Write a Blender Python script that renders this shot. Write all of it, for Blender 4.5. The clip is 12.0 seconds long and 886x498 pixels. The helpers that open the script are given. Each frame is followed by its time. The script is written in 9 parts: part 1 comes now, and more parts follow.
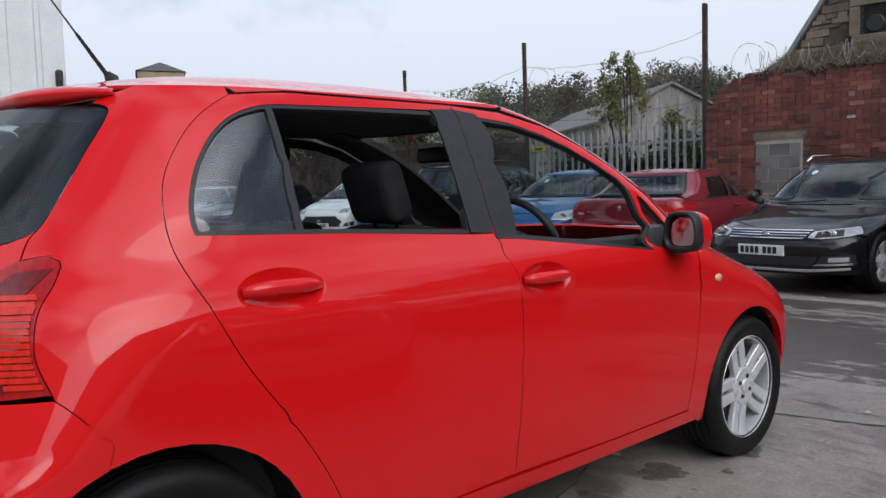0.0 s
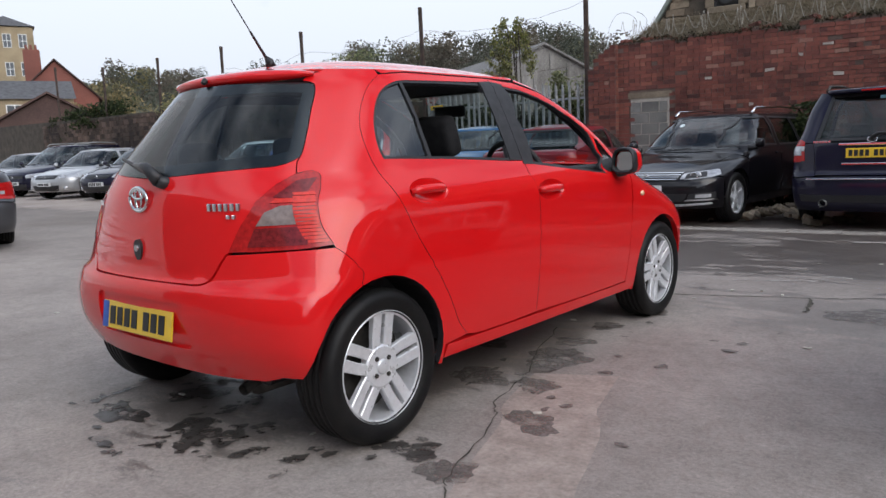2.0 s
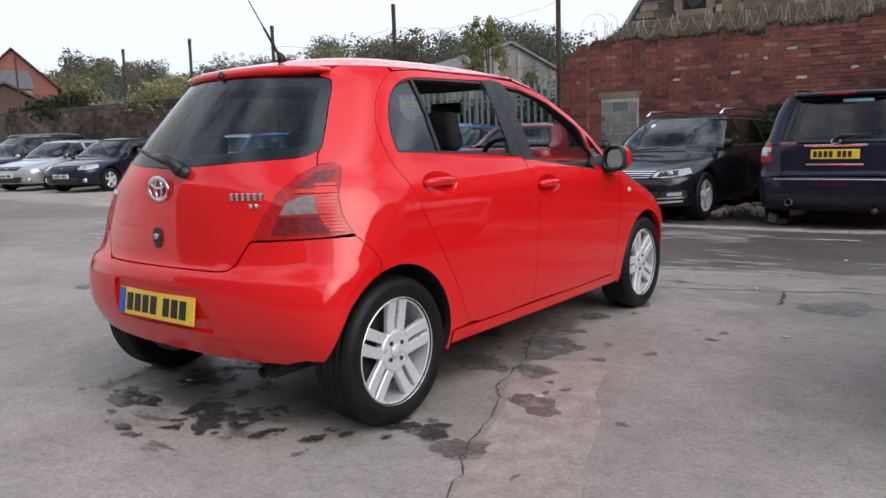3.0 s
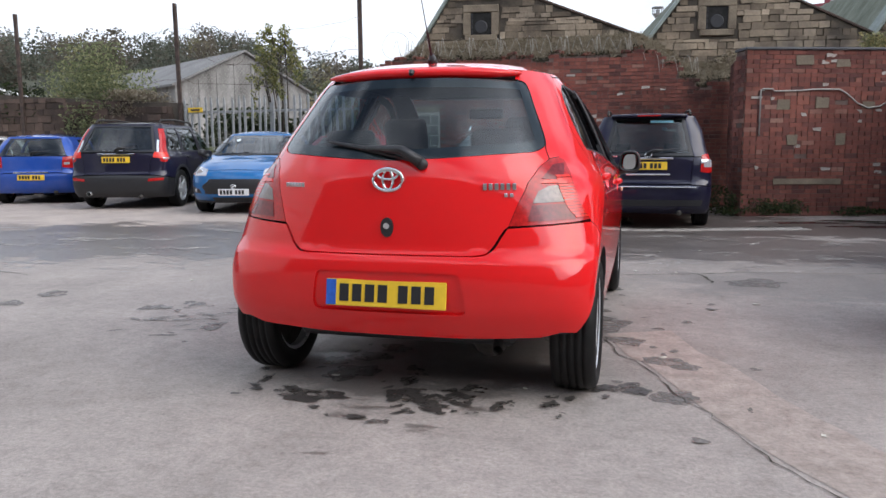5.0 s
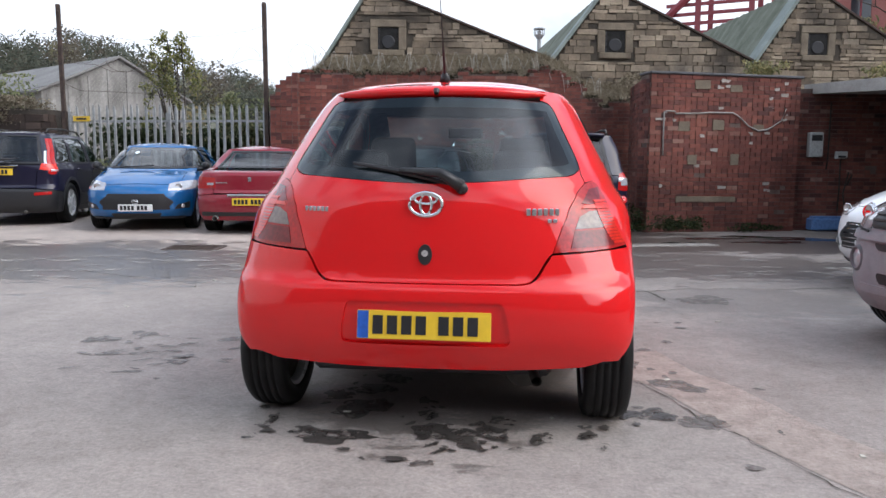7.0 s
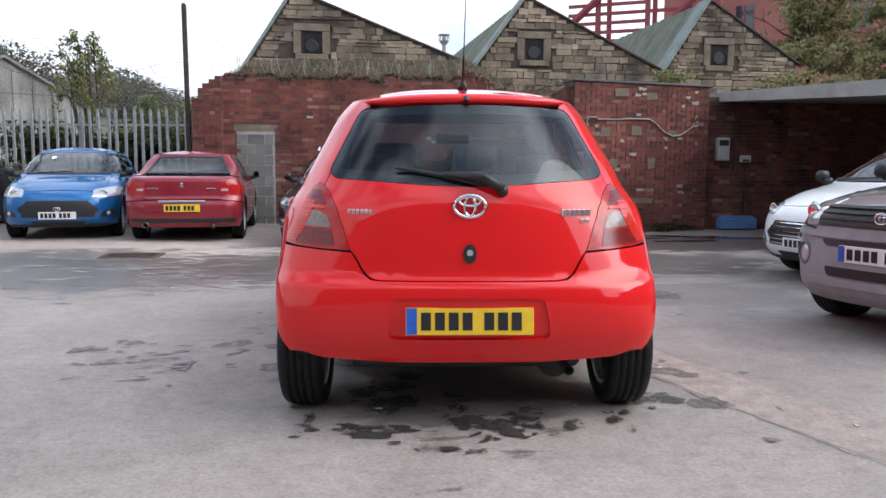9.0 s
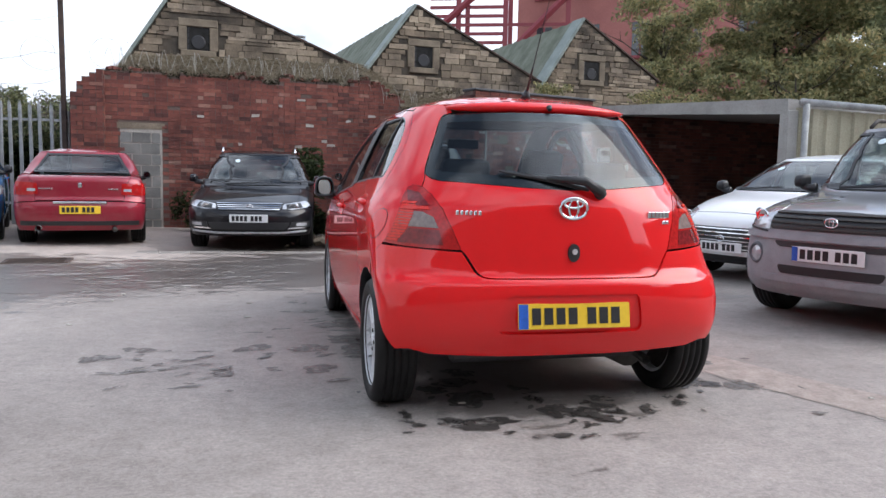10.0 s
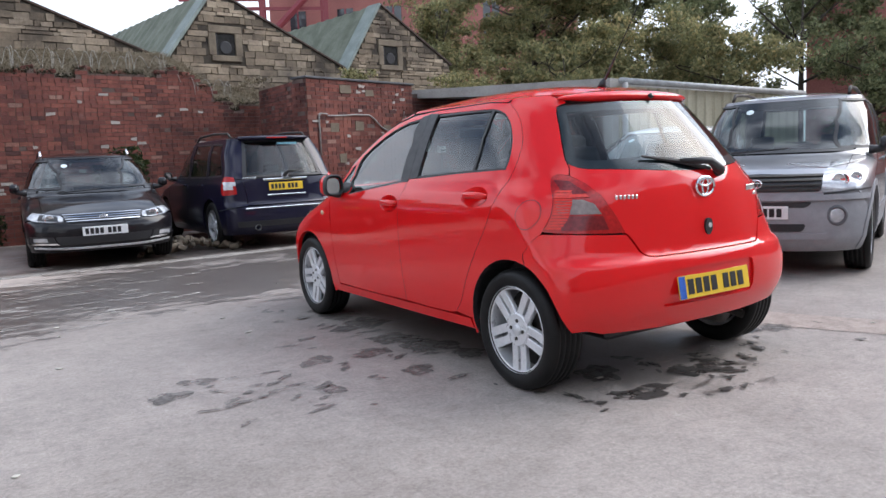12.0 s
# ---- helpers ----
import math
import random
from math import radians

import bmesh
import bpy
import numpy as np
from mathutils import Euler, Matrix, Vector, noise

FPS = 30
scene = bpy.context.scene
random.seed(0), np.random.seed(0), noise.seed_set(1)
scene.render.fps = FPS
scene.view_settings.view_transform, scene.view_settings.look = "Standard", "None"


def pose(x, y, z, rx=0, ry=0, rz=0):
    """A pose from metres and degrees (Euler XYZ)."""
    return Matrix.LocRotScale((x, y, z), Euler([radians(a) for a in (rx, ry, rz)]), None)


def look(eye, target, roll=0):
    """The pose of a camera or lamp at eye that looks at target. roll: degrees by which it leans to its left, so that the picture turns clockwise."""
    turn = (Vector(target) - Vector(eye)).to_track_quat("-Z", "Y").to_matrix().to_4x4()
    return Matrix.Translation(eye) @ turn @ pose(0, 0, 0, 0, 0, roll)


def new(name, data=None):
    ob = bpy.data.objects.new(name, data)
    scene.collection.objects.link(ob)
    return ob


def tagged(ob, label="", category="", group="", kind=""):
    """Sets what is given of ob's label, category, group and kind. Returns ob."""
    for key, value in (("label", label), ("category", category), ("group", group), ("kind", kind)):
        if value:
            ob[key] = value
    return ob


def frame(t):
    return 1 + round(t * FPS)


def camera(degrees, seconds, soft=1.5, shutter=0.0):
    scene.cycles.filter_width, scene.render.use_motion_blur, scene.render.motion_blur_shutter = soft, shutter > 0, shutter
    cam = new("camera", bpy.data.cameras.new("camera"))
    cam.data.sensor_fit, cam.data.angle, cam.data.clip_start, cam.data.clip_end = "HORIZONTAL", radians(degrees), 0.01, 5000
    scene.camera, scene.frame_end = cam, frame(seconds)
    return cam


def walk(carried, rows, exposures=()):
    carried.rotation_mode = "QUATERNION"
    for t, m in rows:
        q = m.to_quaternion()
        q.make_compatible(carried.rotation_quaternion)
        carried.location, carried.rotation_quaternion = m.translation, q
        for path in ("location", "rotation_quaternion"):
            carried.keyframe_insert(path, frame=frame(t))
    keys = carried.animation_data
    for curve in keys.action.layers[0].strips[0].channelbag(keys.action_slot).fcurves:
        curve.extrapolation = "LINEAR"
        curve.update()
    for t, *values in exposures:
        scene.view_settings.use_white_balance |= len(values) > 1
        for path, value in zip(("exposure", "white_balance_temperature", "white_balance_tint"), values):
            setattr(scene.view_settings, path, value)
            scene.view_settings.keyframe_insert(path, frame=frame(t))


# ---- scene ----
# camera and its walk
cam = camera(61.0, 12.0)
PATH = [
    (0, (2.365, -0.54, 1.159), (0.849, 0.756, 1.002), -1.5),
    (0.5, (2.474, -0.988, 1.149), (1.037, 0.394, 0.989), -1.2),
    (1, (2.668, -1.387, 1.116), (1.21, -0.031, 0.932), -1.9),
    (1.5, (2.735, -1.716, 1.102), (1.346, -0.294, 0.879), -2.2),
    (2, (2.771, -1.951, 1.114), (1.496, -0.435, 0.841), -2.4),
    (2.5, (2.806, -2.013, 1.106), (1.533, -0.495, 0.831), -2.5),
    (3, (2.714, -2.18, 1.112), (1.515, -0.605, 0.828), -1.6),
    (3.2, (2.599, -2.324, 1.11), (1.438, -0.717, 0.85), -0.8),
    (4.8, (1.205, -3.332, 1.087), (0.61, -1.441, 0.823), 0.8),
    (5, (1.026, -3.388, 1.076), (0.505, -1.475, 0.814), -0.3),
    (5.5, (0.673, -3.511, 1.113), (0.289, -1.565, 0.856), -1.4),
    (6, (0.403, -3.532, 1.136), (0.165, -1.561, 0.897), -2.8),
    (6.5, (0.375, -3.399, 1.122), (0.165, -1.423, 0.894), -0.7),
    (7, (0.373, -3.346, 1.112), (0.163, -1.37, 0.886), 0.4),
    (7.2, (0.313, -3.35, 1.106), (0.111, -1.373, 0.879), 0.5),
    (8.8, (0.006, -3.467, 1.119), (0.003, -1.48, 0.89), -0.3),
    (9, (-0.186, -3.526, 1.108), (-0.136, -1.538, 0.895), 0.2),
    (9.5, (-0.712, -3.509, 1.085), (-0.521, -1.527, 0.893), 1.2),
    (10, (-1.313, -3.537, 1.088), (-0.852, -1.601, 0.893), 1.2),
    (10.5, (-1.857, -3.401, 1.092), (-1.139, -1.547, 0.881), 1.3),
    (11, (-2.401, -3.209, 1.107), (-1.512, -1.424, 0.941), 0.3),
    (11.5, (-2.807, -3.036, 1.127), (-1.811, -1.315, 0.913), -1.0),
    (12, (-3.035, -2.848, 1.149), (-1.966, -1.175, 0.906), -2.5),
]
walk(cam, [(t, look(eye, target, roll)) for t, eye, target, roll in PATH],
     exposures=[(0, 0.0, 6280, 10), (1.5, 0.12, 6300, 10), (2.5, 0.3, 6400, 10), (4.0, 0.48, 6400, 10), (5.0, 0.64, 6350, 10), (9.0, 0.76, 6280, 10), (12.0, 0.84, 6220, 10)])

# sky, sun and exposure: bright broken cloud, sun behind thin cloud
world = bpy.data.worlds.new("sky")
scene.world = world
world.use_nodes = True
wn, wl = world.node_tree.nodes, world.node_tree.links
wn.clear()
w_out = wn.new("ShaderNodeOutputWorld")
w_bg = wn.new("ShaderNodeBackground")
w_sky = wn.new("ShaderNodeTexSky")
w_sky.sky_type, w_sky.sun_disc = "NISHITA", False
SUN_EL, SUN_AZ = 37.0, 102.0  # degrees: height, and turn clockwise from +y
w_sky.sun_elevation, w_sky.sun_rotation = radians(SUN_EL), radians(SUN_AZ)
w_sky.air_density, w_sky.dust_density = 1.0, 2.0
w_co = wn.new("ShaderNodeTexCoord")
w_map = wn.new("ShaderNodeMapping")
w_map.inputs["Scale"].default_value = (1.0, 1.0, 1.4)
w_noise = wn.new("ShaderNodeTexNoise")
w_noise.inputs["Scale"].default_value, w_noise.inputs["Detail"].default_value, w_noise.inputs["Roughness"].default_value = 2.1, 7, 0.55
w_ramp = wn.new("ShaderNodeValToRGB")
w_ramp.color_ramp.elements[0].position, w_ramp.color_ramp.elements[1].position = 0.41, 0.63
w_ramp.color_ramp.elements[0].color = (0.05, 0.05, 0.05, 1)
w_ramp.color_ramp.elements[1].color = (0.96, 0.96, 0.96, 1)
w_mix = wn.new("ShaderNodeMix")
w_mix.data_type = "RGBA"
CLOUD = 8.6
# clouds close up towards the horizon and are brightest overhead
w_sep = wn.new("ShaderNodeSeparateXYZ")
wl.new(w_co.outputs["Generated"], w_sep.inputs[0])
w_low = wn.new("ShaderNodeMapRange")
w_low.inputs[1].default_value, w_low.inputs[2].default_value, w_low.inputs[3].default_value, w_low.inputs[4].default_value = 0.0, 0.5, 0.28, 0.0
wl.new(w_sep.outputs[2], w_low.inputs[0])
w_add = wn.new("ShaderNodeMath")
wl.new(w_low.outputs[0], w_add.inputs[0])
w_high = wn.new("ShaderNodeMapRange")
w_high.inputs[3].default_value, w_high.inputs[4].default_value = 0.86, 1.75
wl.new(w_sep.outputs[2], w_high.inputs[0])
w_tint = wn.new("ShaderNodeVectorMath")
w_tint.operation = "SCALE"
w_tint.inputs[0].default_value = (CLOUD * 0.91, CLOUD * 0.965, CLOUD * 1.07)
# the cloud glows round the veiled sun
w_dot = wn.new("ShaderNodeVectorMath")
w_dot.operation = "DOT_PRODUCT"
w_dot.inputs[1].default_value = (math.sin(radians(SUN_AZ)) * math.cos(radians(SUN_EL)), math.cos(radians(SUN_AZ)) * math.cos(radians(SUN_EL)), math.sin(radians(SUN_EL)))
wl.new(w_co.outputs["Generated"], w_dot.inputs[0])
w_pow, w_glow = wn.new("ShaderNodeMath"), wn.new("ShaderNodeMath")
w_pow.operation, w_pow.use_clamp, w_glow.operation = "POWER", True, "MULTIPLY_ADD"
w_max = wn.new("ShaderNodeMath")
w_max.operation = "MAXIMUM"
wl.new(w_dot.outputs["Value"], w_max.inputs[0])
w_max.inputs[1].default_value = 0.0
wl.new(w_max.outputs[0], w_pow.inputs[0])
w_pow.inputs[1].default_value = 7.0
w_glow.inputs[1].default_value = 2.6
wl.new(w_pow.outputs[0], w_glow.inputs[0])
wl.new(w_high.outputs[0], w_glow.inputs[2])
wl.new(w_glow.outputs[0], w_tint.inputs["Scale"])
wl.new(w_tint.outputs[0], w_mix.inputs[7])
wl.new(w_co.outputs["Generated"], w_map.inputs["Vector"])
wl.new(w_map.outputs[0], w_noise.inputs["Vector"])
wl.new(w_noise.outputs[0], w_add.inputs[1])
wl.new(w_add.outputs[0], w_ramp.inputs[0])
wl.new(w_ramp.outputs[0], w_mix.inputs[0])
wl.new(w_sky.outputs[0], w_mix.inputs[6])
wl.new(w_mix.outputs[2], w_bg.inputs["Color"])
w_bg.inputs["Strength"].default_value = 0.10
wl.new(w_bg.outputs[0], w_out.inputs["Surface"])

sun_lamp = bpy.data.lights.new("sun", "SUN")
sun_lamp.energy, sun_lamp.angle, sun_lamp.color = 0.9, radians(46), (1.0, 0.95, 0.88)
sun = new("sun", sun_lamp)
_a, _e = radians(SUN_AZ), radians(SUN_EL)
sun.matrix_world = look((math.sin(_a) * math.cos(_e) * 50, math.cos(_a) * math.cos(_e) * 50, math.sin(_e) * 50), (0, 0, 0))


# ---- materials ----
def shade(name):
    m = bpy.data.materials.new(name)
    m.use_nodes = True
    n, l = m.node_tree.nodes, m.node_tree.links
    return m, n, l, n["Principled BSDF"]


def noise_node(n, l, co, scale, detail=5, rough=0.6, stretch=None):
    t = n.new("ShaderNodeTexNoise")
    t.inputs["Scale"].default_value, t.inputs["Detail"].default_value, t.inputs["Roughness"].default_value = scale, detail, rough
    if stretch:
        mp = n.new("ShaderNodeMapping")
        mp.inputs["Scale"].default_value = stretch
        l.new(co, mp.inputs["Vector"])
        co = mp.outputs[0]
    l.new(co, t.inputs["Vector"])
    return t.outputs[0]


def ramp_node(n, l, src, stops):
    r = n.new("ShaderNodeValToRGB")
    e = r.color_ramp.elements
    while len(e) < len(stops):
        e.new(0.5)
    for el, (p, c) in zip(e, stops):
        el.position, el.color = p, (*c, 1) if len(c) == 3 else c
    l.new(src, r.inputs[0])
    return r.outputs[0]


def mix_node(n, l, fac, a, b, mode="MIX"):
    x = n.new("ShaderNodeMix")
    x.data_type, x.blend_type = "RGBA", mode
    for k, v in ((0, fac), (6, a), (7, b)):
        if isinstance(v, (int, float)):
            x.inputs[k].default_value = v
        elif isinstance(v, tuple):
            x.inputs[k].default_value = (*v, 1)
        else:
            l.new(v, x.inputs[k])
    return x.outputs[2]


def bump_node(n, l, b, src, strength, dist):
    k = n.new("ShaderNodeBump")
    k.inputs["Strength"].default_value, k.inputs["Distance"].default_value = strength, dist
    l.new(src, k.inputs["Height"])
    l.new(k.outputs[0], b.inputs["Normal"])


def rough_mat(name, dark, light, scale=6.0, fine=60.0, rough=0.85, bump=0.3, dist=0.01, metal=0.0, vary="", spread=0.35, coat=0.0, stretch=None):
    """A worn surface: two colours in broad patches, fine grain over them, and relief. vary: 'piece' or 'island' gives each piece its own tone."""
    m, n, l, b = shade(name)
    co = n.new("ShaderNodeTexCoord").outputs["Object"]
    wide = n.new("ShaderNodeNewGeometry").outputs["Position"] if vary else co
    big = noise_node(n, l, wide, scale, 5, 0.6, stretch)
    small = noise_node(n, l, co, fine, 4, 0.7)
    col = ramp_node(n, l, big, [(0.3, dark), (0.7, light)])
    col = mix_node(n, l, 0.45, col, ramp_node(n, l, small, [(0.25, (0.25, 0.25, 0.25)), (0.75, (0.78, 0.78, 0.78))]), "OVERLAY")
    if vary:
        src = n.new("ShaderNodeObjectInfo").outputs["Random"] if vary == "piece" else n.new("ShaderNodeNewGeometry").outputs["Random Per Island"]
        tone = ramp_node(n, l, src, [(0.0, (1 - spread,) * 3), (0.55, (1.0, 1.0, 1.0)), (1.0, (1 + spread * 0.9, 1 + spread, 1 + spread * 1.1))])
        col = mix_node(n, l, 1.0, col, tone, "MULTIPLY")
    l.new(col, b.inputs["Base Color"])
    b.inputs["Roughness"].default_value, b.inputs["Metallic"].default_value = rough, metal
    b.inputs["Coat Weight"].default_value = coat
    bump_node(n, l, b, small, bump, dist)
    return m


def plain_mat(name, col, rough=0.5, metal=0.0, coat=0.0, grain=30.0, amount=0.25, emit=0.0):
    m, n, l, b = shade(name)
    co = n.new("ShaderNodeTexCoord").outputs["Object"]
    t = noise_node(n, l, co, grain, 4, 0.6)
    lo, hi = tuple(c * (1 - amount) for c in col), tuple(min(1, c * (1 + amount)) for c in col)
    l.new(ramp_node(n, l, t, [(0.3, lo), (0.7, hi)]), b.inputs["Base Color"])
    r = ramp_node(n, l, noise_node(n, l, co, grain * 0.3, 3, 0.5), [(0.3, (rough * 0.85,) * 3), (0.7, (min(1, rough * 1.2),) * 3)])
    l.new(r, b.inputs["Roughness"])
    b.inputs["Metallic"].default_value, b.inputs["Coat Weight"].default_value = metal, coat
    if emit:
        b.inputs["Emission Color"].default_value, b.inputs["Emission Strength"].default_value = (*col, 1), emit
    return m


def paint_mat(name, col, metal=0.0, rough=0.35, dirt=0.10, coat=1.0):
    """Car paint under clear lacquer, with a little road film low down in broad patches."""
    m, n, l, b = shade(name)
    co = n.new("ShaderNodeTexCoord").outputs["Object"]
    film = ramp_node(n, l, noise_node(n, l, co, 3.0, 6, 0.65), [(0.35, (0, 0, 0)), (0.75, (dirt,) * 3)])
    c = mix_node(n, l, film, col, (0.30, 0.26, 0.22))
    flake = noise_node(n, l, co, 400.0, 2, 0.5)
    c = mix_node(n, l, 0.10 if metal else 0.03, c, flake, "OVERLAY")
    l.new(c, b.inputs["Base Color"])
    b.inputs["Metallic"].default_value, b.inputs["Roughness"].default_value = metal, rough
    b.inputs["Coat Weight"].default_value, b.inputs["Coat IOR"].default_value = coat, 1.5
    b.inputs["Specular IOR Level"].default_value = 0.05
    cr = ramp_node(n, l, noise_node(n, l, co, 5.0, 4, 0.6), [(0.3, (0.015,) * 3), (0.8, (0.05,) * 3)])
    l.new(cr, b.inputs["Coat Roughness"])
    return m


def glass_mat(name, tint=(0.55, 0.62, 0.62), gloss=0.02, face=0.075):
    """A thin clean pane: see-through with its tint, gloss growing from face-on to edge-on."""
    m = bpy.data.materials.new(name)
    m.use_nodes = True
    n, l = m.node_tree.nodes, m.node_tree.links
    n.clear()
    o, mx = n.new("ShaderNodeOutputMaterial"), n.new("ShaderNodeMixShader")
    tr, gl, lw = n.new("ShaderNodeBsdfTransparent"), n.new("ShaderNodeBsdfGlossy"), n.new("ShaderNodeLayerWeight")
    tr.inputs["Color"].default_value = (*tint, 1)
    gl.inputs["Roughness"].default_value = gloss
    lw.inputs["Blend"].default_value = 0.5
    pw, mr = n.new("ShaderNodeMath"), n.new("ShaderNodeMapRange")
    pw.operation = "POWER"
    pw.inputs[1].default_value = 4.5
    l.new(lw.outputs["Facing"], pw.inputs[0])
    mr.inputs[3].default_value, mr.inputs[4].default_value = face, 1.0
    l.new(pw.outputs[0], mr.inputs[0])
    l.new(mr.outputs[0], mx.inputs[0])
    l.new(tr.outputs[0], mx.inputs[1])
    l.new(gl.outputs[0], mx.inputs[2])
    l.new(mx.outputs[0], o.inputs["Surface"])
    return m


RED_PAINT = paint_mat("red_paint", (0.71, 0.0068, 0.0088), 0.0, 0.5, 0.012, 1.0)
BLACK_PAINT = paint_mat("black_paint", (0.006, 0.0055, 0.008), 0.0, 0.3, 0.03, 0.75)
NAVY_PAINT = paint_mat("navy_paint", (0.009, 0.0085, 0.026), 0.1, 0.3, 0.03, 0.75)
DARKRED_PAINT = paint_mat("dark_red_paint", (0.26, 0.014, 0.030), 0.25)
BLUE_PAINT = paint_mat("bright_blue_paint", (0.002, 0.115, 0.33), 0.2)
ROYAL_PAINT = paint_mat("royal_blue_paint", (0.010, 0.065, 0.34), 0.15)
WHITE_PAINT = paint_mat("white_paint", (0.86, 0.87, 0.88))
DARKGREY_PAINT = paint_mat("dark_grey_paint", (0.07, 0.072, 0.08), 0.4, 0.35, 0.05)
GREY_PAINT = paint_mat("grey_metal_paint", (0.26, 0.26, 0.275), 0.5, 0.35, 0.04)
SILVER_PAINT = paint_mat("silver_paint", (0.48, 0.49, 0.50), 0.6)
CLADDING = rough_mat("grey_plastic_cladding", (0.23, 0.23, 0.245), (0.30, 0.30, 0.315), 8, 200, 0.55, 0.1, 0.001)
BLACK_TRIM = plain_mat("black_trim", (0.018, 0.018, 0.02), 0.45, grain=80)
RUBBER = rough_mat("tyre_rubber", (0.0045, 0.0045, 0.005), (0.011, 0.0105, 0.010), 10, 120, 0.52, 0.3, 0.002)
ALLOY = plain_mat("silver_alloy", (0.70, 0.71, 0.73), 0.30, 0.35, 0.4, 60, 0.06)
MIRROR = plain_mat("mirror_glass", (0.45, 0.47, 0.48), 0.05, 1.0, amount=0.03)
CHROME = plain_mat("chrome", (0.75, 0.76, 0.78), 0.10, 1.0, grain=20, amount=0.05)
RUBBER.node_tree.nodes["Principled BSDF"].inputs["Specular IOR Level"].default_value = 0.25
DARK_METAL = plain_mat("dark_metal", (0.06, 0.055, 0.05), 0.6, 0.6)
GLASS = glass_mat("car_glass", (0.68, 0.76, 0.75), 0.008, 0.13)
PARKED_GLASS = glass_mat("parked_car_glass", (0.48, 0.56, 0.56), 0.01, 0.11)
REAR_GLASS = glass_mat("tinted_rear_glass", (0.46, 0.56, 0.59), 0.008, 0.06)
LAMP_RED = plain_mat("red_lamp_lens", (0.40, 0.010, 0.010), 0.10, 0.0, 0.0, 60, 0.3)
LAMP_SMOKE = plain_mat("smoked_lamp_lens", (0.22, 0.17, 0.155), 0.12, 0.0, 0.2, 40, 0.25)
LAMP_DEEP = plain_mat("deep_red_lens", (0.17, 0.012, 0.014), 0.10, 0.0, 0.0, 60, 0.4)
LAMP_BRIGHT = plain_mat("bright_red_lens", (0.66, 0.024, 0.012), 0.15, 0.0, 0.2, 60, 0.2)
LAMP_CLEAR = plain_mat("clear_lamp_lens", (0.50, 0.51, 0.53), 0.10, 0.35, 1.0, 25, 0.18)
AMBER = plain_mat("amber_lens", (0.7, 0.42, 0.25), 0.15, 0.0, 1.0)
SEAT_CLOTH = rough_mat("dark_seat_cloth", (0.012, 0.012, 0.014), (0.025, 0.025, 0.028), 20, 300, 0.95, 0.3, 0.002)
CABIN = plain_mat("dark_cabin_plastic", (0.03, 0.03, 0.034), 0.6, grain=100)
LINING = plain_mat("pale_lining", (0.09, 0.09, 0.088), 0.9, grain=100)
PLATE_YELLOW = plain_mat("yellow_plate", (0.80, 0.52, 0.03), 0.35, 0.0, 0.3, 20, 0.08)
PLATE_WHITE = plain_mat("white_plate", (0.75, 0.76, 0.76), 0.35, 0.0, 0.3, 20, 0.06)
PLATE_BLUE = plain_mat("blue_plate_band", (0.02, 0.10, 0.45), 0.4)
PLATE_INK = plain_mat("plate_ink", (0.012, 0.012, 0.014), 0.5)


# ---- kit: meshes, parts and simple shapes ----
from mathutils.geometry import delaunay_2d_cdt


def mesh_of(name, verts, faces, mat, smooth=False, normals=None):
    me = bpy.data.meshes.new(name)
    me.from_pydata([tuple(v) for v in verts], [], [tuple(f) for f in faces])
    for mt in mat if isinstance(mat, (list, tuple)) else (mat,):
        me.materials.append(mt)
    if smooth:
        me.polygons.foreach_set("use_smooth", [True] * len(me.polygons))
    me.update()
    if normals is not None:
        me.normals_split_custom_set_from_vertices([tuple(v) for v in normals])
    return me


def piece(name, me, parent=None, m=None, label="", kind=""):
    ob = new(name, me)
    ob.parent = parent
    if m is not None:
        ob.matrix_local = m
    return tagged(ob, label, "", "", kind)


def bm_mesh(name, bm, mat, smooth=False):
    me = bpy.data.meshes.new(name)
    bm.to_mesh(me)
    bm.free()
    for mt in mat if isinstance(mat, (list, tuple)) else (mat,):
        me.materials.append(mt)
    if smooth:
        me.polygons.foreach_set("use_smooth", [True] * len(me.polygons))
    return me


def part(name, bm, mat, parent=None, label="", smooth=False, m=None, kind=""):
    return piece(name, bm_mesh(name, bm, mat, smooth), parent, m, label, kind)


def thing(name, m, label, category, group="", kind=""):
    ob = new(name)
    ob.matrix_world = m
    return tagged(ob, label, category, group, kind)


def box(bm, x0, y0, z0, x1, y1, z1, bevel=0.0, m=None, seg=1):
    r = bmesh.ops.create_cube(bm, size=1.0)
    vs = r["verts"]
    for v in vs:
        v.co = Vector((x0 + (v.co.x + 0.5) * (x1 - x0), y0 + (v.co.y + 0.5) * (y1 - y0), z0 + (v.co.z + 0.5) * (z1 - z0)))
    if bevel:
        es = list({e for v in vs for e in v.link_edges})
        out = bmesh.ops.bevel(bm, geom=es, offset=bevel, segments=seg, affect="EDGES", profile=0.6)
        vs = list({v for f in out["faces"] for v in f.verts} | {v for v in vs if v.is_valid})
    if m is not None:
        for v in vs:
            v.co = m @ v.co
    return bm


